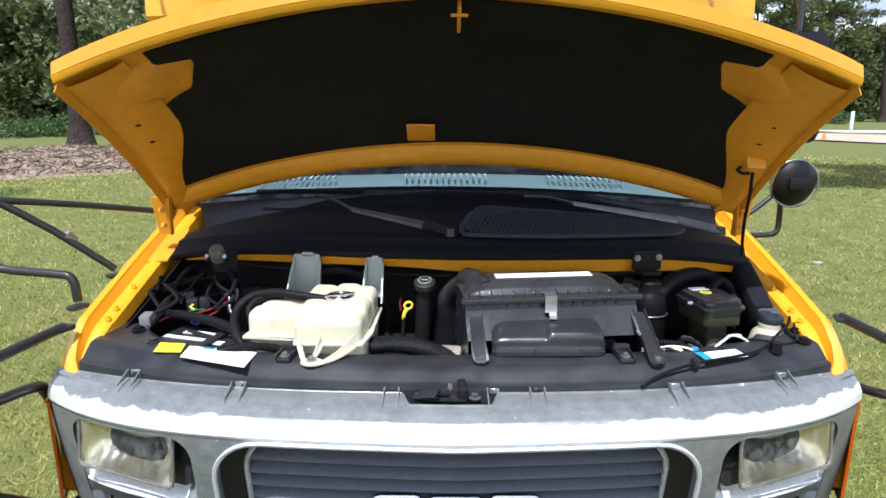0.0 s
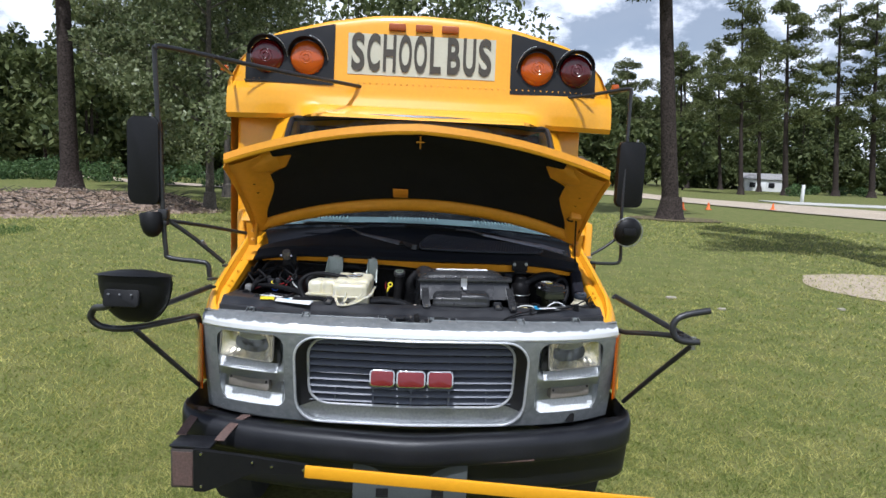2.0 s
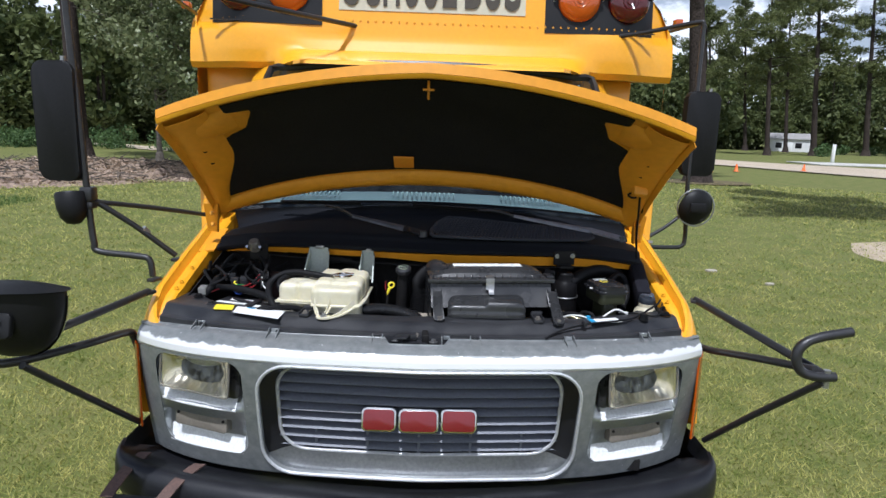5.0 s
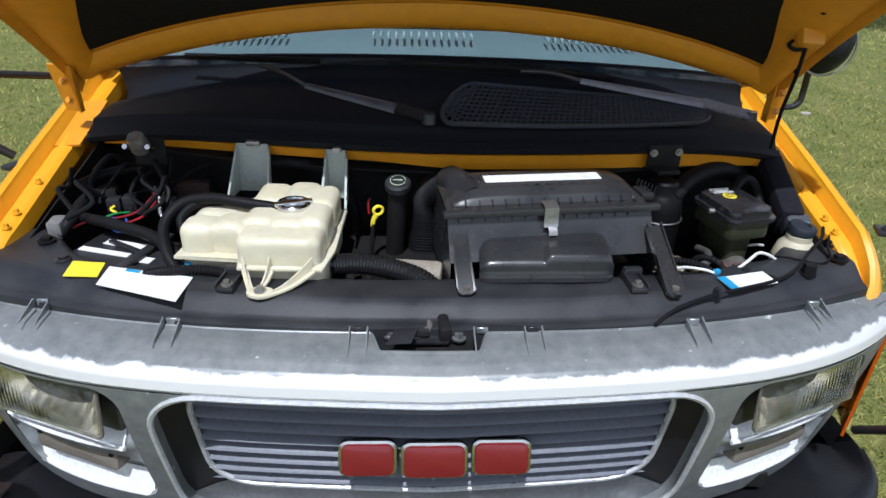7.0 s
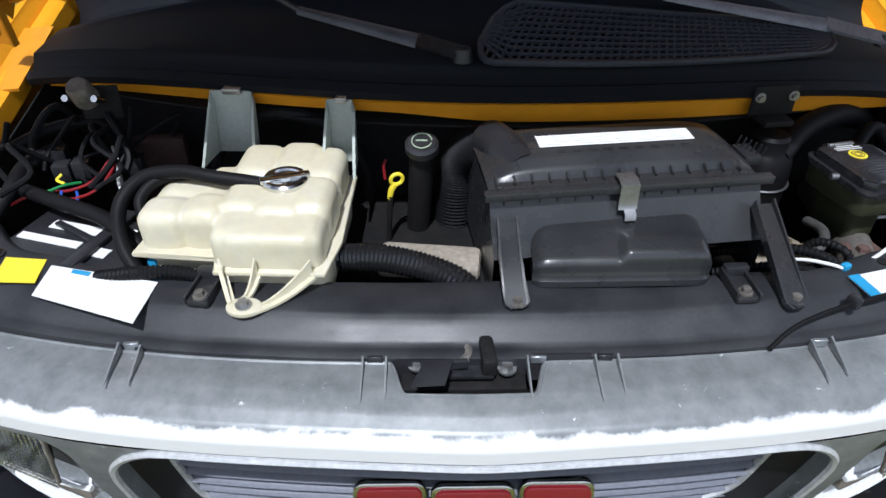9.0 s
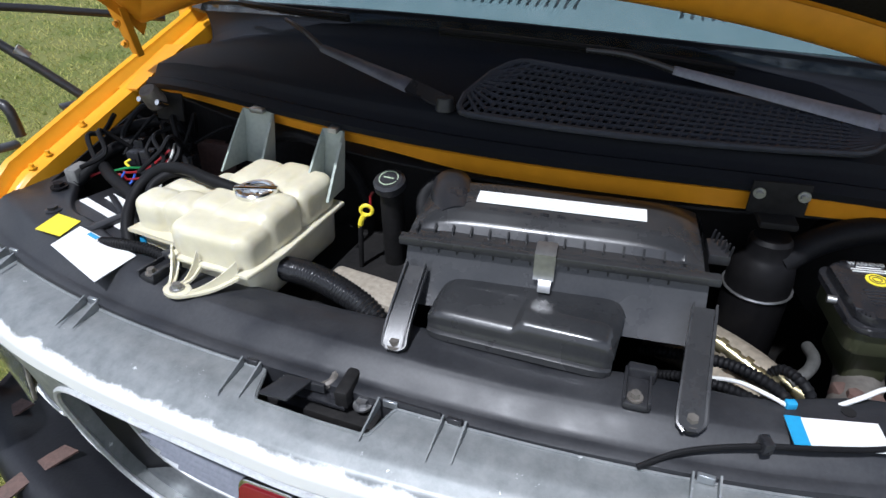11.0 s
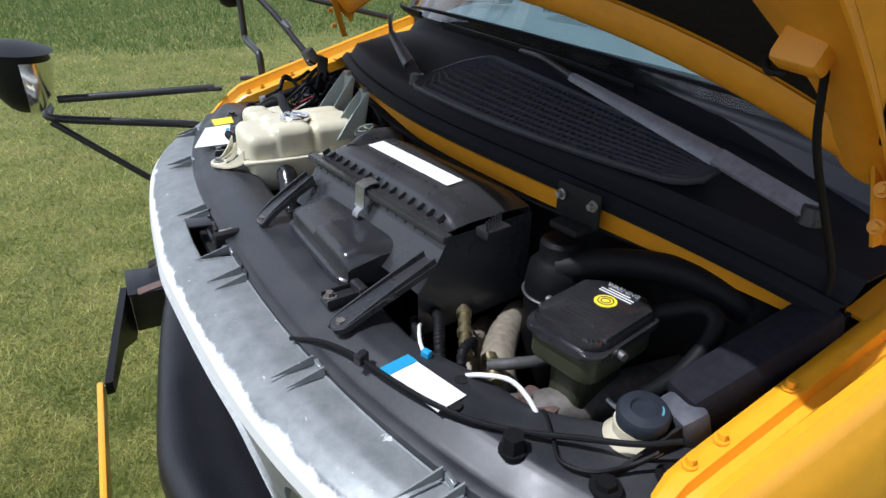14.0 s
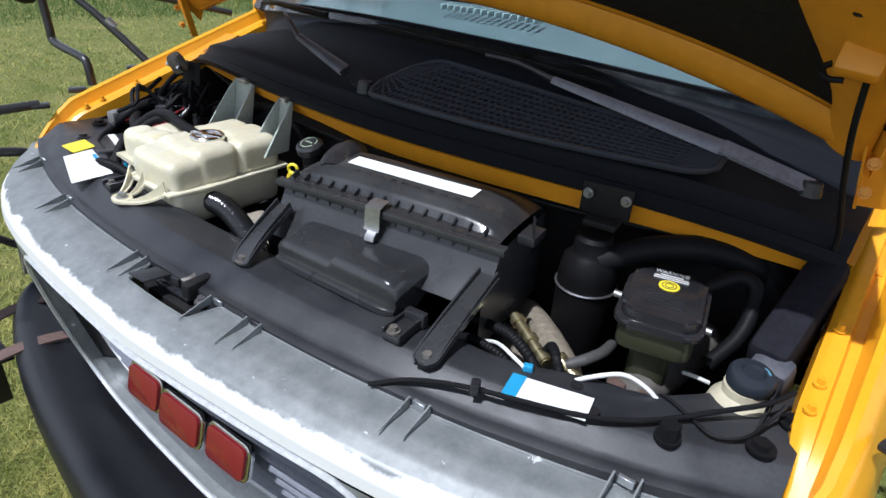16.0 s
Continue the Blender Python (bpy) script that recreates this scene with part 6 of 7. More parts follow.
# latch in the notch
PLACE = LATCH
bm = B()
box(bm, (-0.005, -0.228, 1.118), (0.165, 0.085, 0.020), bevel=0.004)
box(bm, (-0.005, -0.196, 1.135), (0.150, 0.012, 0.040), rx=20, bevel=0.004)
latch = part("hood_latch", bm, DARK, bus, "greasy black hood latch")
bm = B()
prism(bm, [(-0.058, -0.262), (0.034, -0.262), (0.034, -0.200), (0.012, -0.190), (-0.034, -0.192), (-0.058, -0.215)], 1.136, 1.143, 0.002)
part("latch_plate", bm, BLACK, latch)
bm = B()
box(bm, (0.026, -0.228, 1.152), (0.020, 0.066, 0.030), rz=4, bevel=0.005)
part("latch_cheek", bm, DARK, latch)
bm = B()
tube(bm, [(-0.046, -0.225, 1.148), (-0.028, -0.210, 1.154), (-0.006, -0.212, 1.156), (0.002, -0.232, 1.154), (-0.010, -0.248, 1.150)], 0.0065, seg=8)
part("latch_hook", bm, GREYMETAL, latch)
bm = B()
tube(bm, [(-0.030, -0.200, 1.150), (-0.020, -0.193, 1.156), (-0.006, -0.193, 1.156), (0.004, -0.200, 1.150)], 0.004, seg=6)
part("latch_spring", bm, STEEL, latch)
bm = B()
prism(bm, [(-0.072, -0.296), (-0.030, -0.294), (-0.018, -0.252), (-0.056, -0.254)], 1.162, 1.166, 0.001)
box(bm, (-0.030, -0.252, 1.155), (0.060, 0.006, 0.014), rz=3, bevel=0.001)
part("latch_lever", bm, DUSTY, latch, "dusty flat release lever")
for x, y in ((-0.066, -0.238), (0.054, -0.222), (0.052, -0.246)):
    bolt(latch, (x, y, 1.140), 0.0085)

# ribs and tabs on the lip of the front panel
PLACE = HERE
for x0 in (-0.472, -0.150, 0.062, 0.150, 0.445, 0.70, -0.72):
    for dx, ln in ((0.0, 0.062), (0.030, 0.055)):
        if x0 == 0.062 and dx:
            continue
        x = x0 + dx * (1 if x0 < 0 else 1)
        bm = B()
        y = YB(x)
        vs = [bm.verts.new(p) for p in ((x - 0.001, y, 1.150), (x - 0.001, y, 1.166), (x - 0.001, y - ln, 1.1505), (x + 0.0015, y, 1.150), (x + 0.0015, y, 1.166), (x + 0.0015, y - ln, 1.1505))]
        for f in ((0, 1, 2), (5, 4, 3), (0, 3, 4, 1), (1, 4, 5, 2), (2, 5, 3, 0)):
            bm.faces.new([vs[i] for i in f])
        part("lip_rib", bm, FASCIA, fascia, smooth=False)
    bm = B()
    box(bm, (x0 + 0.015, YB(x0) + 0.002, 1.157), (0.020, 0.006, 0.012), bevel=0.001, seg=1)
    part("lip_tab", bm, BLACK if x0 in (0.15, -0.15) else SILVER, fascia)
bm = B()
box(bm, (0.107, YB(0.1) + 0.003, 1.158), (0.078, 0.003, 0.014))
part("lip_tab", bm, BLACK, fascia)
bm = B()
tube(bm, [lip(u, notch(0.93 * u)) for u in steps(-0.98, -0.15, 26) + steps(-0.145, 0.12, 60) + steps(0.125, 0.98, 28)], 0.0028, seg=6, smooth=1)
part("lip_bead", bm, FASCIA, fascia)

# brake fluid reservoir
PLACE = BAY
BM = pose(0.694, 0.160, 0, 0, 0, 14)
bm = B()
prism(bm, rrect(0.108, 0.144, 0.020, 4), 1.190, 1.238, 0.006, BM)
prism(bm, rrect(0.060, 0.100, 0.014, 4), 1.12, 1.19, 0.006, BM)
res = part("brake_reservoir", bm, GREENISH, bus, "olive brake fluid reservoir with a black lid")
bm = B()
prism(bm, rrect(0.124, 0.160, 0.024, 5), 1.232, 1.242, 0.003, BM)
prism(bm, rrect(0.108, 0.144, 0.022, 5), 1.238, 1.258, 0.008, BM)
part("reservoir_lid", bm, mat("glossy_black_lid", (0.014, 0.014, 0.016), 0.22, other=(0.03, 0.03, 0.032), scale=14, amount=0.6, fine=0.1, rough_var=0.08), res, "glossy black lid")
bm = B()
lathe(bm, [(0.0, 0.0), (0.0155, 0.0), (0.0155, 0.0012), (0.0, 0.0012)], BM @ Vector((0.0, 0.022, 1.258)), seg=28)
part("yellow_disc", bm, YLABEL, res, "round yellow caution mark")
bm = B()
for r in (0.0105, 0.006):
    tube(bm, [BM @ Vector((r * math.cos(a), 0.022 + r * math.sin(a), 1.2595)) for a in steps(0, 6.2, 20)], 0.0008, seg=5, smooth=1)
part("disc_print", bm, INK, res)
lettering("warning_print", "WARNING", 0.0105, BM @ pose(0.0, 0.0635, 1.2588), WIREWHITE, res)
bm = B()
for i in range(3):
    box(bm, BM @ Vector((0.0, 0.0545 - 0.0058 * i, 1.2585)), (0.052 - 0.006 * (i == 0) * 3, 0.0022, 0.0006), rz=14)
part("white_print", bm, WIREWHITE, res, kind="stuff")
bm = B()
for i in range(5):
    box(bm, BM @ Vector((0.0, -0.006 - 0.0085 * i, 1.2585)), (0.056, 0.003, 0.0008), rz=14)
part("raised_print", bm, DUSTY, res, kind="stuff")
bm = B()
box(bm, BM @ Vector((0.0, -0.0672, 1.205)), (0.026, 0.0015, 0.018), rz=14)
part("tan_sticker", bm, mat("tan_sticker", (0.30, 0.26, 0.13), 0.6), res)
bm = B()
cyl(bm, BM @ Vector((-0.066, -0.01, 1.240)), 0.006, 0.006, 0.012, ry=90, seg=10)
part("lid_bail", bm, STEEL, res)
bm = B()
cyl(bm, BM @ Vector((0.066, -0.03, 1.232)), 0.006, 0.006, 0.012, ry=90, seg=10)
part("lid_bail", bm, STEEL, res)
# master cylinder and lines below it
bm = B()
tube(bm, [(0.66, -0.02, 1.10), (0.70, 0.10, 1.105), (0.73, 0.32, 1.11)], 0.034, seg=14)
part("master_cylinder", bm, GREYMETAL, bus, "rusty grey master cylinder")

# accumulator can and its bracket
bm = B()
lathe(bm, [(0.0, 0.0), (0.046, 0.002), (0.050, 0.01), (0.050, 0.19), (0.046, 0.218), (0.036, 0.228), (0.032, 0.234), (0.032, 0.256), (0.027, 0.262), (0.0, 0.262)], (0.545, 0.212, 1.020), seg=28)
can = part("accumulator_can", bm, mat("satin_black_can", (0.005, 0.005, 0.006), 0.5, other=(0.010, 0.009, 0.008), scale=16, fine=0.2, spec=0.10), bus, "black accumulator can with a wire band")
bm = B()
tube(bm, [(0.545 + 0.052 * math.cos(a), 0.212 + 0.052 * math.sin(a), 1.190) for a in steps(0, 6.28, 24)], 0.0022, seg=6, smooth=1)
part("wire_band", bm, STEEL, can)
bm = B()
box(bm, (0.541, 0.240, 1.332), (0.085, 0.006, 0.055), rz=10, bevel=0.003)
box(bm, (0.545, 0.232, 1.300), (0.055, 0.05, 0.012), rz=10, bevel=0.003)
part("bracket", bm, DARK, can)
bolt(can, (0.512, 0.230, 1.340), 0.006, rx=90)
bolt(can, (0.574, 0.240, 1.341), 0.006, rx=90)

# washer bottle
bm = B()
lathe(bm, [(0.0, -0.12), (0.045, -0.12), (0.048, -0.05), (0.040, -0.02), (0.028, -0.006), (0.028, 0.006)], (0.837, 0.115, 1.19), seg=24)
wb = part("washer_bottle", bm, CREAM, bus, "cream washer bottle with a dark blue cap")
bm = B()
lathe(bm, [(0.027, 0.0), (0.030, 0.002), (0.031, 0.016), (0.028, 0.021), (0.016, 0.023), (0.014, 0.019), (0.0, 0.019)], (0.839, 0.119, 1.197), seg=28, rx=6, ry=5)
part("washer_cap", bm, CAPBLUE, wb, "dark blue bottle cap")
bm = B()
tube(bm, [(0.839 + 0.022 * math.cos(a), 0.119 + 0.020 * math.sin(a), 1.219) for a in steps(0.4, 2.6, 10)], 0.0015, seg=5, smooth=1)
part("cap_print", bm, mat("pale_blue_print", (0.12, 0.32, 0.42), 0.5), wb)

# fuse box by the fender
bm = B()
box(bm, (0.853, 0.285, 1.228), (0.058, 0.23, 0.085), rz=-5, rx=20, bevel=0.014)
fuse = part("fuse_box", bm, mat("faded_black_plastic", (0.010, 0.010, 0.014), 0.85, other=(0.020, 0.020, 0.025), scale=14, fine=0.2, spec=0.12), bus, "faded black fuse box beside the fender")
bm = B()
box(bm, (0.855, 0.172, 1.192), (0.055, 0.04, 0.055), rz=-8, rx=20, bevel=0.010)
part("fuse_box_end", bm, mat("grey_plastic_end", (0.045, 0.047, 0.06), 0.6, other=(0.09, 0.09, 0.10), scale=20, fine=0.2), fuse)

# fender ledge bolts and latches
PLACE = HERE
for sgn in (-1, 1):
    for y in (0.061, 0.16, 0.018):
        bolt(bus, (sgn * 0.856, y, fh(y) - 0.014), 0.0055, YELLOW)

# hoses, conduits and wires on the driver's side
PLACE = BAY
def run(name, pts, r, material, label="", ridged=0.0, seg=10):
    bm = B()
    tube(bm, pts, r, seg=seg, ridged=ridged)
    return part(name, bm, material, bus, label)


PLACE = HERE
ZINC = mat("gold_zinc_fitting", (0.55, 0.48, 0.28), 0.3, metal=0.9, fine=0.1)
TANPIPE = mat("oxidised_alloy_pipe", (0.30, 0.26, 0.20), 0.65, metal=0.3, other=(0.17, 0.14, 0.10), scale=24, fine=0.25, bump=0.3, bump_scale=90)
run("conduit", [(0.368, 0.0, 1.13), (0.409, -0.028, 1.16), (0.475, -0.054, 1.185), (0.524, -0.081, 1.19), (0.55, -0.093, 1.175), (0.551, -0.083, 1.14)], 0.0085, RUBBER, ridged=0.0016)
run("conduit", [(0.392, -0.046, 1.13), (0.431, -0.071, 1.16), (0.484, -0.092, 1.175), (0.528, -0.105, 1.17), (0.537, -0.096, 1.14)], 0.0075, RUBBER, ridged=0.0015)
run("conduit", [(0.428, -0.066, 1.14), (0.468, -0.089, 1.16), (0.511, -0.105, 1.165), (0.529, -0.103, 1.14)], 0.0065, RUBBER, ridged=0.0013)
run("conduit", [(0.528, -0.028, 1.15), (0.543, -0.04, 1.185), (0.568, -0.072, 1.19), (0.583, -0.077, 1.16)], 0.0075, RUBBER, ridged=0.0015)
run("white_wire", [(0.448, -0.069, 1.165), (0.486, -0.091, 1.19), (0.52, -0.108, 1.195), (0.544, -0.114, 1.19)], 0.0028, WIREWHITE, "thin white wire")
run("white_wire", [(0.594, -0.089, 1.18), (0.624, -0.079, 1.20), (0.654, -0.057, 1.205), (0.684, -0.05, 1.195), (0.708, -0.049, 1.178)], 0.0032, WIREWHITE, "looped white wire")
run("white_wire", [(0.701, 0.064, 1.16), (0.719, 0.059, 1.165), (0.737, 0.065, 1.16)], 0.003, WIREWHITE)
run("grey_hose", [(0.561, -0.022, 1.15), (0.582, -0.003, 1.16), (0.594, 0.03, 1.16), (0.592, 0.07, 1.15)], 0.0085, mat("faded_grey_hose", (0.05, 0.05, 0.048), 0.6, other=(0.09, 0.088, 0.08), scale=30, fine=0.2), "faded grey hose")
for a, b in (((0.459, -0.002, 1.18), (0.543, -0.049, 1.16)), ((0.540, -0.009, 1.15), (0.580, -0.024, 1.138))):
    bm = B()
    tube(bm, [a, b], 0.0075, seg=12, smooth=2)
    fit_ob = part("hose_fitting", bm, ZINC, bus, "zinc plated hose fitting")
    for i in range(5):
        k = 0.08 + 0.20 * i
        q, e = Vector(a).lerp(Vector(b), k), (Vector(b) - Vector(a)).normalized()
        bm = B()
        tube(bm, [q, q + e * 0.010], 0.0115 - 0.002 * (i % 2), seg=14, smooth=1)
        part("ferrule", bm, ZINC, fit_ob)
bm = B()
tube(bm, [(0.375, 0.175, 1.07), (0.417, 0.131, 1.10), (0.487, 0.055, 1.125), (0.546, 0.003, 1.12), (0.56, 0.012, 1.07)], (0.020, 0.030), seg=16)
part("alloy_pipe", bm, TANPIPE, bus, "corroded tan alloy pipe")
bm = B()
tube(bm, [(0.382, 0.094, 1.07), (0.454, 0.024, 1.105), (0.526, -0.03, 1.11), (0.55, -0.05, 1.08)], 0.017, seg=14)
part("alloy_pipe", bm, TANPIPE, bus)
bm = B()
box(bm, (0.650, -0.008, 1.135), (0.060, 0.050, 0.030), rz=15, bevel=0.008)
part("rusty_casting", bm, RUST, bus)
bm = B()
cyl(bm, (0.640, -0.020, 1.153), 0.012, 0.010, 0.012, seg=6)
part("rusty_nut", bm, RUST, bus)
bm = B()
box(bm, (0.546, -0.112, 1.192), (0.013, 0.010, 0.011), rz=20, bevel=0.002)
part("blue_connector", bm, BLUE, bus)
run("drain_hose", [(0.735, -0.03, 1.15), (0.757, 0.0, 1.17), (0.775, 0.035, 1.19), (0.78, 0.06, 1.19)], 0.010, RUBBER)
PLACE = BAY
# thick heater hoses at the back
run("heater_hose", [(0.56, 0.20, 1.24), (0.62, 0.26, 1.265), (0.70, 0.31, 1.275), (0.77, 0.35, 1.25), (0.80, 0.38, 1.20)], 0.022, RUBBER, "thick black heater hose", seg=14)
run("vacuum_hose", [(0.72, 0.24, 1.24), (0.76, 0.28, 1.262), (0.79, 0.28, 1.25), (0.795, 0.23, 1.20), (0.77, 0.19, 1.15)], 0.012, RUBBER)
bm = B()
lathe(bm, [(0.0, 0.0), (0.12, 0.0), (0.125, 0.03), (0.11, 0.06), (0.05, 0.07), (0.0, 0.07)], (0.72, 0.40, 1.17), seg=32, rx=90)
part("brake_booster", bm, DARK, bus, "black brake booster")

# engine: dark mass, hoses, filler cap and dipstick
bm = B()
box(bm, (-0.08, 0.14, 1.02), (0.40, 0.34, 0.16), bevel=0.03)
box(bm, (-0.02, 0.02, 1.08), (0.30, 0.12, 0.07), rz=6, bevel=0.02)
part("engine_block", bm, DARK, bus, "grimy dark engine block")
bm = B()
box(bm, (-0.06, 0.005, 1.135), (0.17, 0.07, 0.03), rz=-4, bevel=0.010)
part("alternator_bracket", bm, mat("pale_oily_casting", (0.36, 0.32, 0.26), 0.6, other=(0.22, 0.19, 0.15), scale=25, fine=0.2, bump=0.3), bus, "pale oily alloy bracket")
run("radiator_hose", [(-0.20, -0.03, 1.168), (-0.14, -0.04, 1.176), (-0.07, -0.055, 1.172), (-0.01, -0.07, 1.155), (0.03, -0.08, 1.11)], 0.023, mat("shiny_wrapped_hose", (0.012, 0.012, 0.013), 0.2, other=(0.02, 0.02, 0.02), scale=30, bump=0.5, bump_scale=60), "shiny black radiator hose", ridged=0.0025)
bm = B()
tube(bm, [(-0.090, 0.165, 1.08), (-0.078, 0.137, 1.276)], 0.022, seg=14, smooth=2)
neck = part("oil_filler_neck", bm, DARK, bus)
bm = B()
lathe(bm, [(0.026, 0.0), (0.029, 0.003), (0.029, 0.016), (0.024, 0.021), (0.0, 0.021)], (-0.078, 0.136, 1.274), seg=24, rx=18)
part("oil_cap", bm, BLACK, neck, "black oil filler cap with pale markings")
bm = B()
for r in (0.017,):
    tube(bm, [(-0.078 + r * math.cos(a), 0.130 + r * math.sin(a), 1.2955 + 0.3 * r * math.sin(a)) for a in steps(0, 6.0, 18)], 0.0012, seg=5, smooth=1)
box(bm, (-0.078, 0.130, 1.2960), (0.020, 0.003, 0.001), rx=18)
part("cap_print", bm, mat("pale_green_print", (0.35, 0.42, 0.30), 0.5), neck)
bm = B()
tube(bm, [(-0.122 + 0.010 * math.cos(a), 0.119 + 0.004 * math.cos(a), 1.226 + 0.010 * math.sin(a)) for a in steps(-1.5, 4.8, 20)], 0.0035, seg=8, smooth=1)
tube(bm, [(-0.125, 0.117, 1.218), (-0.132, 0.115, 1.205), (-0.135, 0.114, 1.19)], (0.006, 0.005), seg=8)
part("dipstick", bm, YLABEL, bus, "yellow dipstick loop")
run("dipstick_tube", [(-0.134, 0.114, 1.195), (-0.14, 0.115, 1.10)], 0.005, DARK)
run("red_wire", [(-0.15, 0.18, 1.19), (-0.152, 0.185, 1.215), (-0.148, 0.19, 1.225)], 0.003, WIRERED)
# fan shroud behind the tank
bm = B()
tube(bm, [(-0.34 + 0.15 * math.cos(a), 0.24, 1.14 + 0.15 * math.sin(a)) for a in steps(0, 6.28, 28)], 0.012, seg=8, smooth=1)
part("fan_shroud_ring", bm, DARK, bus)

# battery and wiring on the passenger side
bm = B()
box(bm, (-0.645, -0.005, 1.10), (0.24, 0.17, 0.13), rz=-14, bevel=0.008)
bat = part("battery", bm, BLACK, bus, "black battery with worn white labels")
for x, y, l, wd in ((-0.66, 0.035, 0.10, 0.022), (-0.69, 0.00, 0.12, 0.016), (-0.60, -0.03, 0.05, 0.022), (-0.585, 0.03, 0.06, 0.016)):
    bm = B()
    box(bm, (x, y, 1.167), (l, wd, 0.002), rz=-14)
    part("battery_label", bm, WHITE, bat)
bm = B()
box(bm, (-0.60, 0.0, 1.172), (0.022, 0.16, 0.010), rz=-14, bevel=0.002)
box(bm, (-0.655, 0.02, 1.170), (0.012, 0.10, 0.008), rz=60, bevel=0.002)
part("battery_strap", bm, BLACK, bat)
run("battery_cable", [(-0.80, 0.12, 1.19), (-0.70, 0.06, 1.205), (-0.60, 0.02, 1.20), (-0.54, -0.02, 1.19), (-0.50, -0.03, 1.16)], 0.013, RUBBER, "thick black battery cable")
run("conduit", [(-0.56, -0.10, 1.172), (-0.50, -0.105, 1.186), (-0.44, -0.10, 1.186), (-0.39, -0.105, 1.18)], 0.011, RUBBER, ridged=0.0018)
run("hose", [(-0.84, 0.20, 1.23), (-0.78, 0.24, 1.25), (-0.70, 0.26, 1.255), (-0.66, 0.24, 1.20)], 0.012, RUBBER)
bm = B()
lathe(bm, [(0.0, 0.0), (0.020, 0.0), (0.022, 0.006), (0.020, 0.036), (0.017, 0.042), (0.0, 0.042)], (-0.662, 0.190, 1.330), seg=24, rx=30)
sol = part("starter_solenoid", bm, GREYMETAL, bus, "dull metal starter solenoid")
for dx in (-0.036, 0.036):
    bm = B()
    cyl(bm, (-0.662 + dx * 0.7, 0.176, 1.338), 0.006, 0.006, 0.026, rx=60, seg=10)
    part("terminal", bm, CHROME, sol)
bm = B()
box(bm, (-0.655, 0.212, 1.318), (0.070, 0.006, 0.060), rz=6, rx=-8, bevel=0.003)
part("mounting_plate", bm, DARK, sol)
for x, y, z in ((-0.735, 0.16, 1.205), (-0.70, 0.165, 1.21), (-0.76, 0.20, 1.215), (-0.62, 0.20, 1.20)):
    bm = B()
    box(bm, (x, y, z), (0.03, 0.03, 0.035), rz=12, bevel=0.003)
    box(bm, (x, y - 0.016, z - 0.004), (0.018, 0.002, 0.014), rz=12)
    part("relay", bm, BLACK, bus, "small black relay")
bm = B()
box(bm, (-0.60, 0.27, 1.15), (0.10, 0.03, 0.15), rz=8, bevel=0.01)
part("heater_case", bm, mat("dull_brown_case", (0.05, 0.022, 0.018), 0.7, other=(0.025, 0.016, 0.014), scale=14, fine=0.3), bus)
for i, (m_, pts) in enumerate(((WIRERED, [(-0.74, 0.12, 1.19), (-0.70, 0.10, 1.20), (-0.66, 0.12, 1.21), (-0.64, 0.17, 1.235)]), (WIRERED, [(-0.73, 0.11, 1.185), (-0.69, 0.09, 1.19), (-0.65, 0.11, 1.20), (-0.635, 0.16, 1.22)]), (WIRERED, [(-0.80, 0.08, 1.18), (-0.76, 0.09, 1.195), (-0.72, 0.10, 1.19)]),
                               (WIREGREEN, [(-0.77, 0.10, 1.19), (-0.735, 0.095, 1.20), (-0.71, 0.11, 1.205), (-0.69, 0.13, 1.20)]), (WIREBLUE, [(-0.71, 0.10, 1.20), (-0.705, 0.075, 1.185), (-0.685, 0.07, 1.18), (-0.68, 0.09, 1.19), (-0.69, 0.11, 1.20)]),
                               (YLABEL, [(-0.72, 0.13, 1.215), (-0.725, 0.12, 1.21), (-0.71, 0.115, 1.205)]), (WIREWHITE, [(-0.655, 0.20, 1.235), (-0.63, 0.16, 1.225), (-0.61, 0.11, 1.21), (-0.58, 0.07, 1.20)]))):
    run("%s_wire" % ("red", "red", "red", "green", "blue", "yellow", "white")[i], pts, 0.0028, m_, seg=7)
wr = random.Random(21)
for i in range(13):
    x, y, z = wr.uniform(-0.80, -0.60), wr.uniform(0.05, 0.20), wr.uniform(1.185, 1.22)
    run("loom_wire", [(x, y, z), (x + wr.uniform(-0.05, 0.05), y + 0.03, z + wr.uniform(0.01, 0.05)), (x + wr.uniform(-0.08, 0.08), y + 0.07, z + wr.uniform(0.02, 0.09)), (x + wr.uniform(-0.06, 0.06), min(y + 0.12, 0.27), z + wr.uniform(-0.02, 0.06))], wr.uniform(0.003, 0.007), RUBBER, seg=7)
run("wiring_loom", [(-0.82, 0.06, 1.17), (-0.80, 0.10, 1.20), (-0.80, 0.16, 1.215), (-0.76, 0.22, 1.225)], 0.014, RUBBER)
bm = B()
box(bm, (-0.825, 0.075, 1.185), (0.03, 0.05, 0.04), rz=10, bevel=0.006)
part("grey_connector", bm, mat("grey_connector_plastic", (0.18, 0.18, 0.17), 0.6, fine=0.15), bus)

# cowl grille: slots between bars
def cg(u, v):
    """u along the grille, v from its front to its back edge; on the cowl's surface."""
    e = max(0.0, abs(2 * u - 1) - 0.90) / 0.13
    v = 0.5 + (v - 0.5) * math.sqrt(max(0.05, 1 - e * e))
    x = 0.008 + 0.655 * u + 0.055 * v * (1 - u)
    yf = 0.208 + 0.115 * u * u
    yb = 0.352 + 0.035 * u
    y = yf + (yb - yf) * v
    z = 1.404 - 0.014 * u + 0.052 * v * (1 - 0.55 * u)
    return Vector((x, y, z))


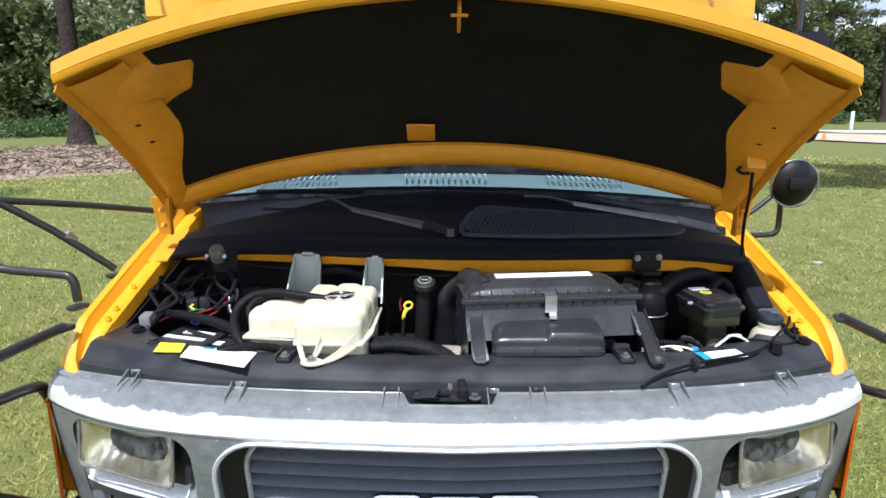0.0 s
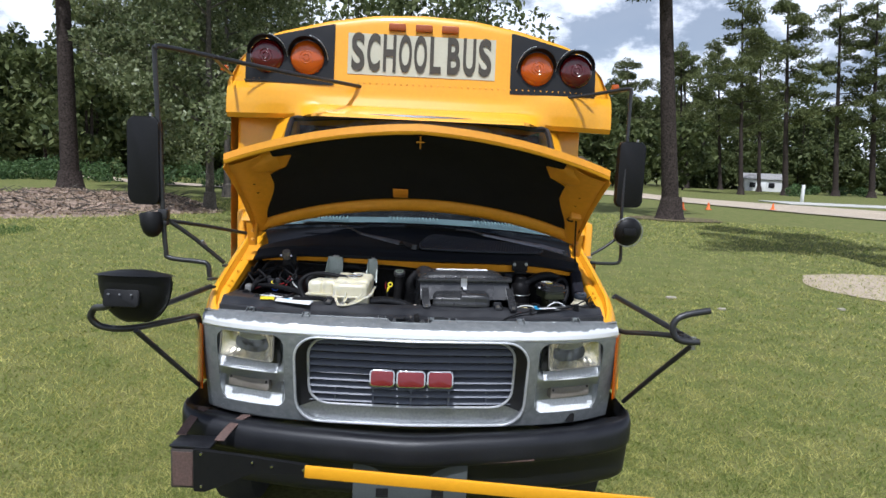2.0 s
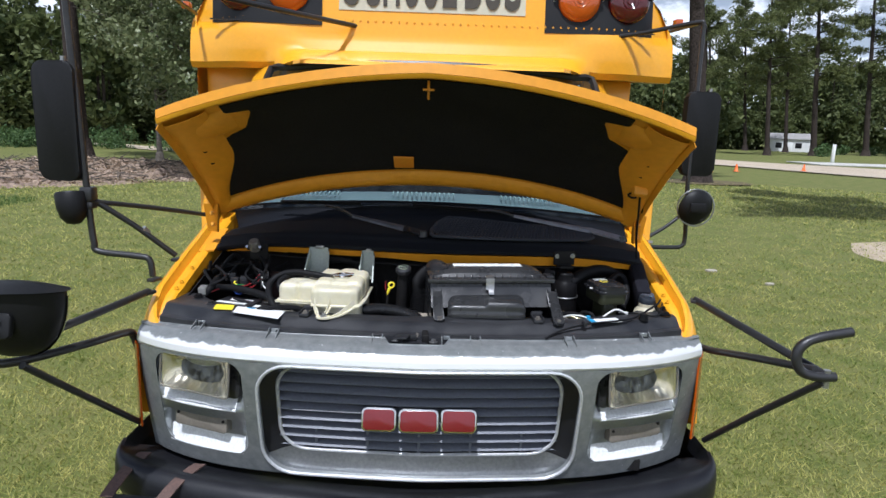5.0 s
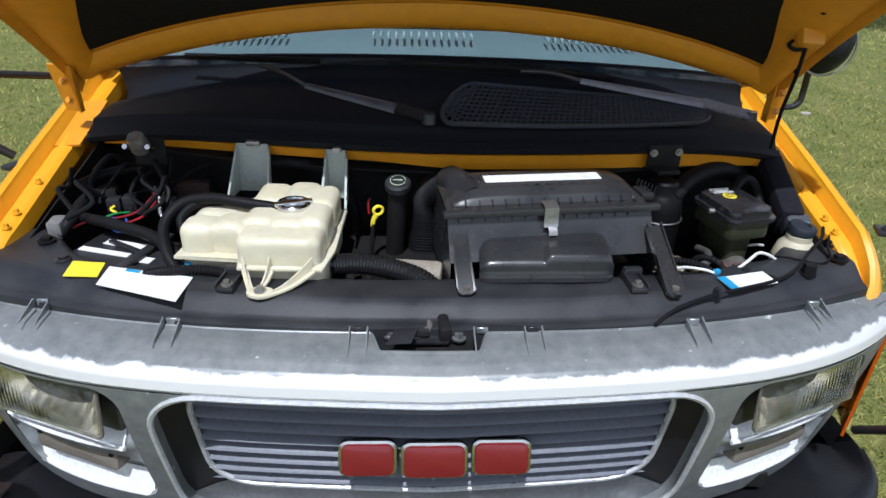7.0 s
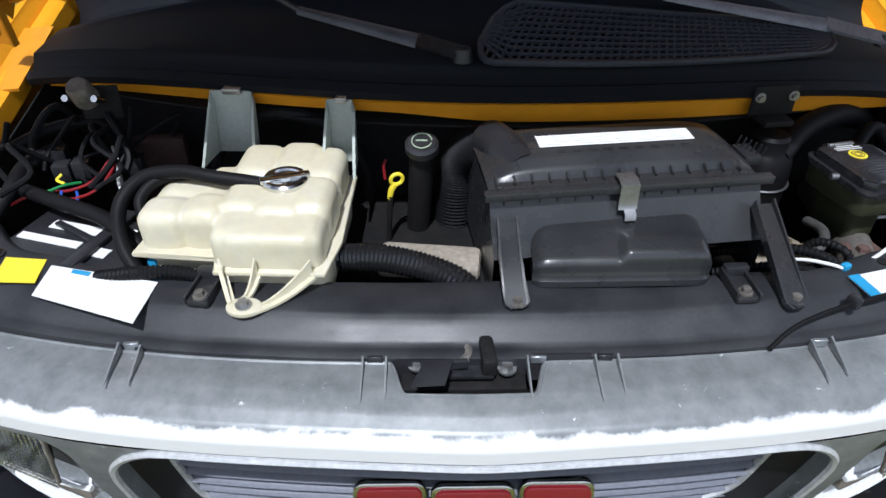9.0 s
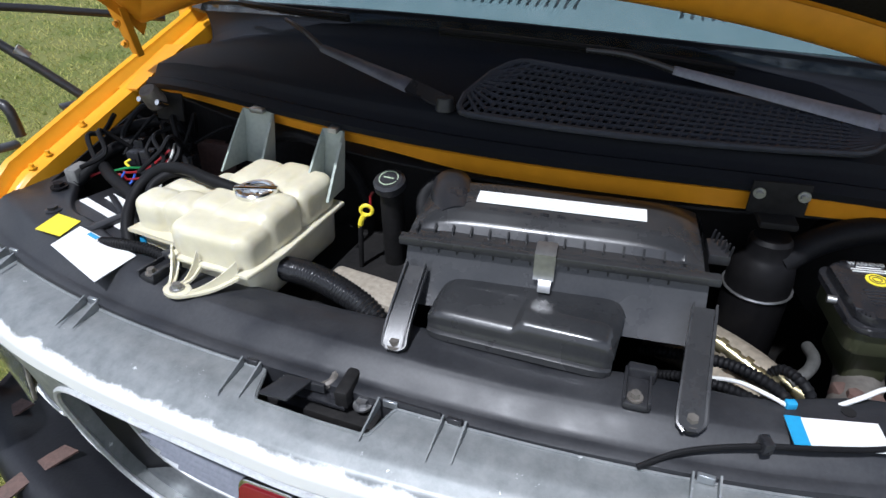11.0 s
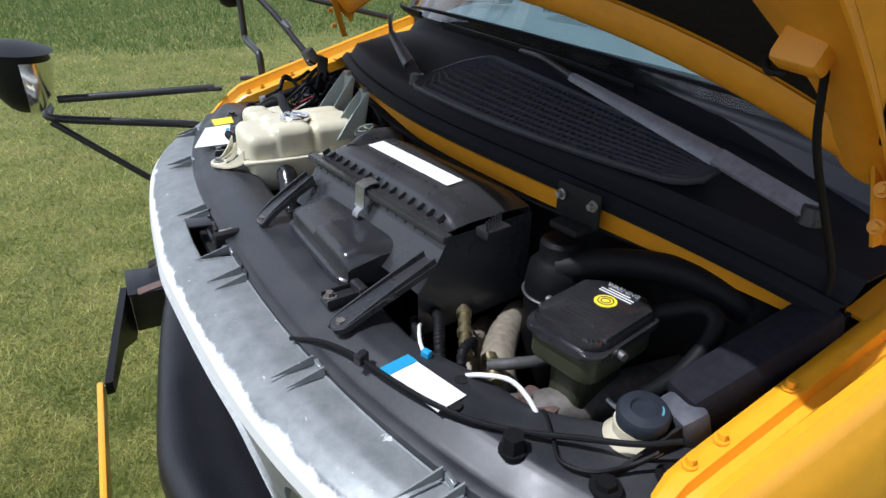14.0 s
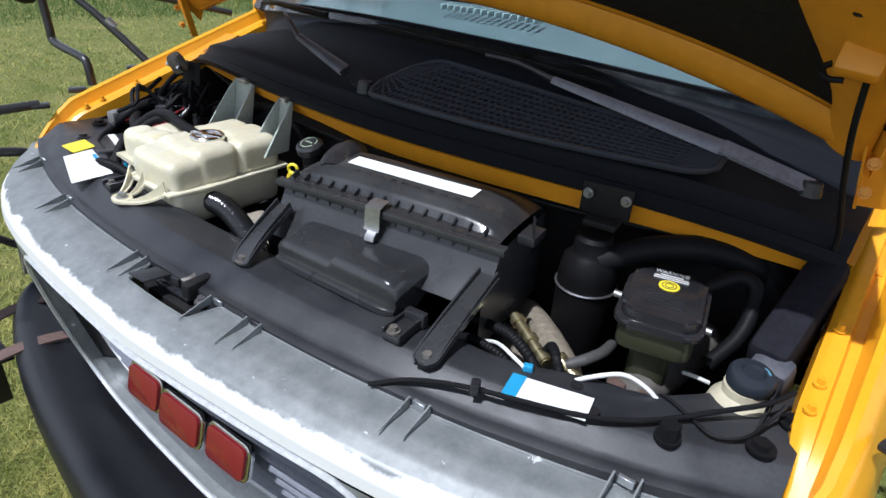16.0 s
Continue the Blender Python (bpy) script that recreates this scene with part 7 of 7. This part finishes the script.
# near-black sheet paints the shade seen in the slots
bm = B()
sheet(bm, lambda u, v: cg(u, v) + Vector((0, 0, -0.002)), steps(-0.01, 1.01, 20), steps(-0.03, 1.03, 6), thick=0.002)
part("slot_shade_sheet", bm, SLOTSHADE, cowl_ob)
bm = B()
for i in range(10):
    v = i / 9
    tube(bm, [cg(u, v) + Vector((0, 0, 0.004)) for u in steps(-0.01, 1.01, 12)], 0.0040, seg=6, smooth=1)
for i in range(47):
    u = i / 46
    tube(bm, [cg(u, v) + Vector((0, 0, 0.004)) for v in steps(-0.02, 1.02, 4)], 0.0030, seg=6, smooth=1)
part("cowl_grille", bm, VENTM, cowl_ob, "black slotted air grille", kind="stuff")
bm = B()
tube(bm, [cg(u, -0.04) + Vector((0, 0, 0.004)) for u in steps(-0.01, 1.01, 50)] + [cg(u, 1.04) + Vector((0, 0, 0.004)) for u in steps(1.01, -0.01, 50)] + [cg(-0.01, -0.04) + Vector((0, 0, 0.004))], 0.0060, seg=8, smooth=1)
part("grille_rim", bm, VENTM, cowl_ob)

# wipers
def wiper(pivot, knee, mid, tip, blade, k):
    bm = B()
    cyl(bm, pivot, 0.018, 0.014, 0.022, seg=18)
    w = part("wiper", bm, BLACK, bus, "black windshield wiper with worn arm")
    bm = B()
    d = (Vector(mid) - Vector(knee))
    side = d.cross(Vector((0, -0.6, 0.8))).normalized()
    n = side.cross(d).normalized()
    sheet(bm, lambda u, v: Vector(knee).lerp(Vector(mid), v) + side * (0.015 - 0.006 * v) * (2 * u - 1) + n * 0.006 * (1 - (2 * u - 1) ** 2), steps(0, 1, 6), steps(0, 1, 8), thick=0.006)
    part("wiper_arm", bm, DULLARM if k else BLADE, w, "arm with flaking grey paint")
    bm = B()
    sheet(bm, lambda u, v: Vector(pivot).lerp(Vector(knee), v) + side * 0.013 * (2 * u - 1) + n * 0.006, steps(0, 1, 4), steps(0, 1, 5), thick=0.008)
    part("wiper_knuckle", bm, BLACK if k else BLADE, w)
    bm = B()
    tube(bm, [mid, Vector(mid).lerp(Vector(tip), 0.5) + Vector((0, -0.004, 0.008)), tip], (0.006, 0.004), seg=8)
    part("wiper_hook", bm, TUBEM, w)
    bm = B()
    tube(bm, blade, 0.0055, seg=7)
    tube(bm, [Vector(b) + Vector((0, 0.004, -0.008)) for b in blade], 0.004, seg=6)
    part("wiper_blade", bm, RUBBER, w, "black rubber wiper blade")


wiper((0.798, 0.399, 1.390), (0.660, 0.375, 1.424), (0.3456, 0.3566, 1.4746), (0.20, 0.345, 1.495), [(0.44, 0.415, 1.470), (0.28, 0.378, 1.489), (0.16, 0.350, 1.499), (0.05, 0.328, 1.506), (-0.06, 0.312, 1.511)], 0)
wiper((-0.012, 0.228, 1.409), (-0.09, 0.245, 1.425), (-0.30, 0.290, 1.460), (-0.42, 0.345, 1.492), [(-0.28, 0.362, 1.505), (-0.40, 0.378, 1.503), (-0.53, 0.420, 1.497), (-0.64, 0.470, 1.488)], 1)

# hood strut and cables at the hinge
PLACE = HERE
run("hood_prop", [(0.781, 0.186, 1.575), (0.786, 0.20, 1.50), (0.797, 0.235, 1.42), (0.812, 0.262, 1.345), (0.815, 0.262, 1.29)], 0.0042, RUBBER, "black cable at the hood hinge")
run("hinge_cable", [(0.800, 0.200, 1.60), (0.818, 0.215, 1.585), (0.822, 0.235, 1.545), (0.818, 0.26, 1.50)], 0.004, RUBBER)
for sgn in (-1, 1):
    bm = B()
    sheet(bm, lambda u, v: (sgn * (0.800 + (0.030 + 0.028 * v) * u + 0.022 * (1 - v)), 0.352 - 0.05 * v + 0.012 * u, 1.315 + 0.165 * v), steps(0, 1, 4), steps(0.32, 1, 6), thick=0.006)
    sheet(bm, lambda u, v: (sgn * (0.800 + 0.022 * (1 - v)), 0.352 - 0.05 * v - 0.018 * u, 1.315 + 0.165 * v), [0, 0.5, 1], steps(0.32, 1, 6), thick=0.004)
    hinge = part("hood_hinge", bm, UNDER, bus, "yellow painted hood hinge")
    bm = B()
    sheet(bm, lambda u, v: (sgn * (0.822 + 0.06 * u), 0.30 + 0.18 * v, 1.292 + 0.058 * v - 0.004 * u), steps(0, 1, 4), steps(0, 1, 5), thick=0.006)
    part("hinge_plate", bm, UNDER, hinge)
    for dx, dy, dz in ((0.03, -0.040, 0.085), (0.028, -0.05, 0.13)):
        bolt(hinge, (sgn * (0.792 + dx), 0.352 + dy - 0.012, 1.315 + dz), 0.006, UNDER, rx=72)
bm = B()
box(bm, (0.772, 0.172, 1.605), (0.052, 0.030, 0.075), rx=-30, ry=4, bevel=0.008)
bracket = part("strut_bracket", bm, UNDER, hood_ob)
bm = B()
tube(bm, [(0.742, 0.172, 1.582), (0.732, 0.168, 1.574), (0.742, 0.160, 1.566), (0.760, 0.162, 1.566)], 0.004, seg=8)
part("bracket_clip", bm, RUBBER, bracket)


# ---- outside fittings of the bus ----
# wheels
PLACE = HERE


def wheel(x, y):
    bm = B()
    lathe(bm, [(0.20, -0.11), (0.33, -0.115), (0.375, -0.09), (0.385, -0.04), (0.385, 0.04), (0.375, 0.09), (0.33, 0.115), (0.20, 0.11)], (x, y, 0.383), seg=40, ry=90)
    w = part("wheel", bm, TYRE, bus, "black tyre on a steel wheel")
    bm = B()
    lathe(bm, [(0.0, -0.05), (0.16, -0.06), (0.20, -0.10), (0.205, 0.0), (0.20, 0.10), (0.16, 0.06), (0.0, 0.05)], (x, y, 0.383), seg=28, ry=90)
    part("rim", bm, STEEL, w)


for x, y in ((-0.86, 0.42), (0.86, 0.42), (-0.92, 4.6), (0.92, 4.6)):
    wheel(x, y)

# flat-backed mirrors on tube frames
PLACE = OUT


def line(name, pts, r, parent, material=None, smooth=6, label=""):
    bm = B()
    tube(bm, pts, r, seg=10, smooth=smooth)
    return part(name, bm, material or TUBEM, parent, label)


def flat_mirror(c, w, h, yaw):
    m = pose(*c, 90, 0, yaw)
    bm = B()
    prism(bm, rrect(w, h, 0.035, 6), -0.045, 0.0, 0.008, m)
    ob = part("side_mirror", bm, MIRRORM, bus, "tall black side mirror on a tube frame")
    bm = B()
    prism(bm, rrect(w - 0.02, h - 0.02, 0.03, 6), -0.049, -0.0465, 0.0, m)
    part("mirror_glass", bm, CHROME, ob)
    bm = B()
    cyl(bm, m @ Vector((w * 0.2, h / 2 + 0.006, -0.02)), 0.008, 0.008, 0.02, seg=10)
    part("mirror_bolt", bm, STEEL, ob)
    return ob


PLACE = pose(-0.030, 0.055, -0.006) @ OUT
ml = flat_mirror((-1.243, -0.01, 1.777), 0.152, 0.405, -6)
line("mirror_tube", [(-0.365, 1.12, 2.288), (-0.75, 0.58, 2.288), (-1.13, 0.06, 2.298), (-1.178, 0.0, 2.285), (-1.185, 0.0, 2.24), (-1.170, 0.005, 1.80), (-1.158, 0.01, 1.46), (-1.150, 0.01, 1.36), (-1.135, 0.01, 1.325), (-1.00, 0.01, 1.312), (-0.955, 0.01, 1.30), (-0.945, 0.01, 1.24)], 0.0115, ml)
line("mirror_brace", [(-1.20, 1.14, 2.33), (-1.08, 0.55, 2.31), (-1.00, 0.22, 2.295)], 0.009, ml, smooth=2)
line("mirror_brace", [(-1.153, 0.03, 1.505), (-1.05, 0.10, 1.41), (-0.93, 0.17, 1.285)], 0.0105, ml, smooth=2)
line("mirror_brace", [(-1.145, 0.03, 1.50), (-1.03, 0.22, 1.46), (-0.905, 0.45, 1.405)], 0.0095, ml, smooth=2)
bm = B()
box(bm, (-1.160, 0.015, 1.53), (0.045, 0.045, 0.05), bevel=0.008)
box(bm, (-1.157, 0.015, 1.49), (0.035, 0.04, 0.025), bevel=0.006)
part("mirror_clamp", bm, TUBEM, ml)
bm = B()
cyl(bm, (-1.02, 0.125, 1.383), 0.014, 0.014, 0.03, rx=40, rz=-40, seg=12)
part("tube_collar", bm, STEEL, ml)
bm = B()
lathe(bm, [(0.0, -0.105), (0.022, -0.100), (0.040, -0.080), (0.050, -0.045), (0.054, 0.0), (0.050, 0.008), (0.0, 0.010)], (-1.212, 0.0, 1.525), seg=24, rx=-12, ry=-8)
part("convex_mirror", bm, MIRRORM, ml, "small round black convex mirror")

PLACE = pose(0.037, 0.230, -0.030) @ OUT
mr = flat_mirror((1.235, 0.68, 1.835), 0.165, 0.395, 8)
line("mirror_tube", [(0.62, 1.12, 2.285), (0.95, 0.90, 2.315), (1.17, 0.72, 2.345), (1.197, 0.70, 2.335), (1.200, 0.70, 2.29), (1.196, 0.69, 2.05), (1.192, 0.68, 1.66), (1.205, 0.69, 1.46), (1.215, 0.70, 1.33), (1.205, 0.70, 1.295), (1.17, 0.70, 1.285), (1.05, 0.66, 1.29), (0.985, 0.64, 1.30)], 0.0105, mr)
line("mirror_brace", [(1.185, 0.72, 2.34), (1.20, 0.95, 2.36), (1.19, 1.16, 2.37)], 0.008, mr, smooth=2)
line("mirror_brace", [(1.195, 0.69, 1.46), (1.10, 0.66, 1.39), (0.985, 0.62, 1.33)], 0.009, mr, smooth=2)
bm = B()
lathe(bm, [(0.0, -0.035), (0.05, -0.03), (0.08, -0.014), (0.088, 0.0), (0.086, 0.008), (0.0, 0.014)], (1.24, 0.67, 1.487), seg=32, rx=-80, rz=12)
cm = part("convex_mirror", bm, MIRRORM, mr, "round black convex mirror")
bm = B()
tube(bm, [Vector((1.24, 0.67, 1.487)) + Vector((0.088 * math.cos(a), 0.0, 0.088 * math.sin(a))) for a in steps(0, 6.28, 32)], 0.004, seg=6, smooth=1)
part("mirror_rim", bm, STEEL, cm)
bm = B()
box(bm, (1.235, 0.63, 1.49), (0.075, 0.02, 0.045), bevel=0.004)
part("mirror_bracket", bm, MIRRORM, cm)

# crossover mirror on the passenger side: deep bowl under a visor
PLACE = pose(0.030, -0.065, 0.012) @ OUT
bm = B()


def bowl(u, v):
    a = 2 * math.pi * u
    r = math.cos(v * math.pi / 2) ** 0.75
    return Vector((-1.040 + 0.130 * r * math.cos(a), -0.545 + 0.085 * r * math.sin(a), 1.342 - 0.172 * math.sin(v * math.pi / 2) - 0.012 * math.sin(a) * r))


sheet(bm, bowl, steps(0, 1, 36), steps(0, 0.99, 12))
bmesh.ops.remove_doubles(bm, verts=bm.verts, dist=0.0005)
xm = part("crossover_mirror", bm, MIRRORM, bus, "black bowl-shaped crossover mirror on tubes")
bm = B()
bc = Vector((-1.040, -0.545, 1.30))
sheet(bm, lambda u, v: bc + (bowl(u, v) - bc) * 1.03, steps(1.03, 1.50, 24), steps(0.06, 0.92, 12))
part("mirror_glass", bm, CHROME, xm, "bright convex mirror glass")
bm = B()
sheet(bm, lambda u, v: Vector((-1.040 + (0.142 - 0.142 * v) * math.cos(2 * math.pi * u), -0.545 + (0.098 - 0.098 * v) * math.sin(2 * math.pi * u), 1.346 + 0.022 * math.sin(v * 1.57) - 0.012 * math.sin(2 * math.pi * u) * (1 - v))), steps(0, 1, 36), steps(0, 0.99, 5))
part("mirror_visor", bm, MIRRORM, xm)
bm = B()
prism(bm, rrect(0.125, 0.062, 0.012, 4), -0.006, 0.012, 0.003, pose(-1.050, -0.625, 1.275, 75, 0, 0))
part("mirror_mount", bm, MIRRORM, xm)
for i in range(3):
    for j in range(2):
        bm = B()
        cyl(bm, (-1.090 + 0.04 * i, -0.642 + 0.012 * (1 - j), 1.255 + 0.038 * j), 0.0035, 0.003, 0.006, rx=75, seg=8)
        part("mount_bolt", bm, STEEL, xm)
PLACE = OUT
line("mirror_arm", [(-1.06, -0.68, 1.26), (-1.10, -0.66, 1.245), (-1.165, -0.60, 1.225), (-1.188, -0.585, 1.185), (-1.155, -0.57, 1.148), (-1.06, -0.56, 1.142), (-0.985, -0.36, 1.125), (-0.958, -0.17, 1.10), (-0.956, -0.135, 1.075), (-0.950, -0.12, 1.03)], 0.0125, xm)
line("mirror_arm", [(-0.995, -0.53, 1.21), (-0.955, -0.32, 1.215), (-0.915, -0.10, 1.222)], 0.0115, xm, smooth=2)
line("mirror_arm", [(-1.032, -0.565, 1.137), (-0.99, -0.35, 0.95), (-0.951, -0.125, 0.76)], 0.0105, xm, smooth=2)
# the driver's side carries bare arms only
line0 = line("mirror_arm", [(0.957, 0.02, 1.228), (1.04, -0.23, 1.195), (1.125, -0.488, 1.160)], 0.0125, bus, smooth=2, label="bare black mirror arm with its bowl missing")
bm = B()
cyl(bm, (1.128, -0.488, 1.150), 0.010, 0.010, 0.05, seg=10)
part("arm_bolt", bm, STEEL, line0)
line("arm_hook", [(1.190, -0.47, 1.280), (1.10, -0.475, 1.262), (1.055, -0.48, 1.240), (1.043, -0.482, 1.205), (1.06, -0.485, 1.168), (1.10, -0.49, 1.156), (1.150, -0.49, 1.157)], 0.0135, line0)
line("arm_strut", [(1.10, -0.48, 1.172), (1.03, -0.28, 1.13), (0.985, -0.10, 1.085), (0.965, -0.05, 1.08)], 0.0115, line0)
line("arm_strut", [(1.122, -0.488, 1.140), (1.065, -0.27, 0.94), (1.011, -0.057, 0.738)], 0.0105, line0, smooth=2)
for x, y, z in ((0.957, 0.02, 1.228), (-0.915, -0.10, 1.222), (-0.945, 0.01, 1.24), (-0.93, 0.17, 1.28), (0.965, 0.60, 1.335)):
    bm = B()
    box(bm, (x, y, z - 0.004), (0.03, 0.045, 0.012), rz=-20, bevel=0.004)
    part("arm_foot", bm, STEEL if x > 0.96 else TUBEM, bus)

# crossing gate on the bumper
bm = B()
box(bm, (-0.899, -0.418, 0.540), (0.100, 0.105, 0.168), bevel=0.006)
gate = part("crossing_gate", bm, mat("dull_black_steel", (0.030, 0.028, 0.028), 0.5, other=(0.075, 0.06, 0.05), scale=9, amount=0.7, fine=0.2, bump=0.1), bus, "black steel crossing gate unit with a yellow arm")
bm = B()
box(bm, (-0.899, -0.4715, 0.540), (0.082, 0.004, 0.145), bevel=0.001, seg=1)
part("gate_cover", bm, RUST, gate, "weathered rusty cover plate")
bm = B()
box(bm, (-0.870, -0.410, 0.629), (0.165, 0.125, 0.010), rx=-4, ry=2, bevel=0.003)
part("gate_top_plate", bm, BUMPM, gate)
bm = B()
vs = [(-0.848, 0.632), (-0.60, 0.626), (-0.378, 0.616), (-0.378, 0.580), (-0.60, 0.560), (-0.80, 0.458), (-0.848, 0.455)]
lo_ = [bm.verts.new((x, -0.478 - 0.150 * (x + 0.8), z)) for x, z in vs]
hi_ = [bm.verts.new((x, -0.498 - 0.150 * (x + 0.8), z)) for x, z in vs]
bm.faces.new(lo_)
bm.faces.new(hi_[::-1])
for i in range(len(vs)):
    j = (i + 1) % len(vs)
    bm.faces.new((lo_[i], lo_[j], hi_[j], hi_[i]))
plate = part("gate_bracket", bm, MIRRORM, gate)
for x, z in ((-0.815, 0.618), (-0.60, 0.606), (-0.52, 0.598), (-0.392, 0.598), (-0.815, 0.482)):
    bm = B()
    cyl(bm, (x, -0.501 - 0.150 * (x + 0.8), z), 0.0065, 0.005, 0.006, rx=90, seg=10)
    part("rivet", bm, CHROME, gate)
bm = B()
box(bm, (0.300, -0.591, 0.5665), (1.372, 0.016, 0.050), rz=-1.76, ry=2.63, bevel=0.005)
part("gate_arm", bm, YELLOW, gate, "long yellow gate arm")
for a, b in (((-0.706, -0.245, 0.680), (-0.762, -0.440, 0.648)), ((-0.915, -0.185, 0.680), (-0.935, -0.395, 0.648))):
    bm = B()
    a, b = Vector(a), Vector(b)
    sheet(bm, lambda u, v: a.lerp(b, v) + Vector((0.040 * (u - 0.5), 0, 0.014 * math.sin(math.pi * v))), [0, 1], steps(0, 1, 6), thick=0.005)
    st = part("strap", bm, RUST, gate, "rusty steel strap")
    bm = B()
    cyl(bm, a.lerp(b, 0.15) + Vector((0, 0, 0.008)), 0.009, 0.009, 0.005, seg=12)
    part("strap_bolt", bm, DARK, st)

# plate holder under the bumper, left blank
PLACE = HERE
bm = B()
box(bm, (0.01, -0.400, 0.486), (0.475, 0.02, 0.185), bevel=0.006)
hold = part("plate_holder", bm, PLATEGREY, bumper_ob, "blank grey plate holder")
for sgn in (-1, 1):
    bm = B()
    box(bm, (0.01 + sgn * 0.115, -0.4115, 0.452), (0.05, 0.004, 0.036))
    box(bm, (0.01 + sgn * 0.115, -0.4135, 0.438), (0.05, 0.006, 0.005))
    part("holder_slot", bm, DARK, hold)
bm = B()
box(bm, (0.42, -0.400, 0.595), (0.22, 0.004, 0.007), rz=9, bevel=0.001, seg=1)
part("scrape", bm, RUST, bumper_ob, "rusty scrape")
# side clearance lamps
for sgn in (-1, 1):
    bm = B()
    box(bm, (sgn * 1.245, 1.24, 2.36), (0.04, 0.05, 0.035), bevel=0.006)
    part("clearance_lamp", bm, AMBERLENS, cap, "small amber clearance lamp")
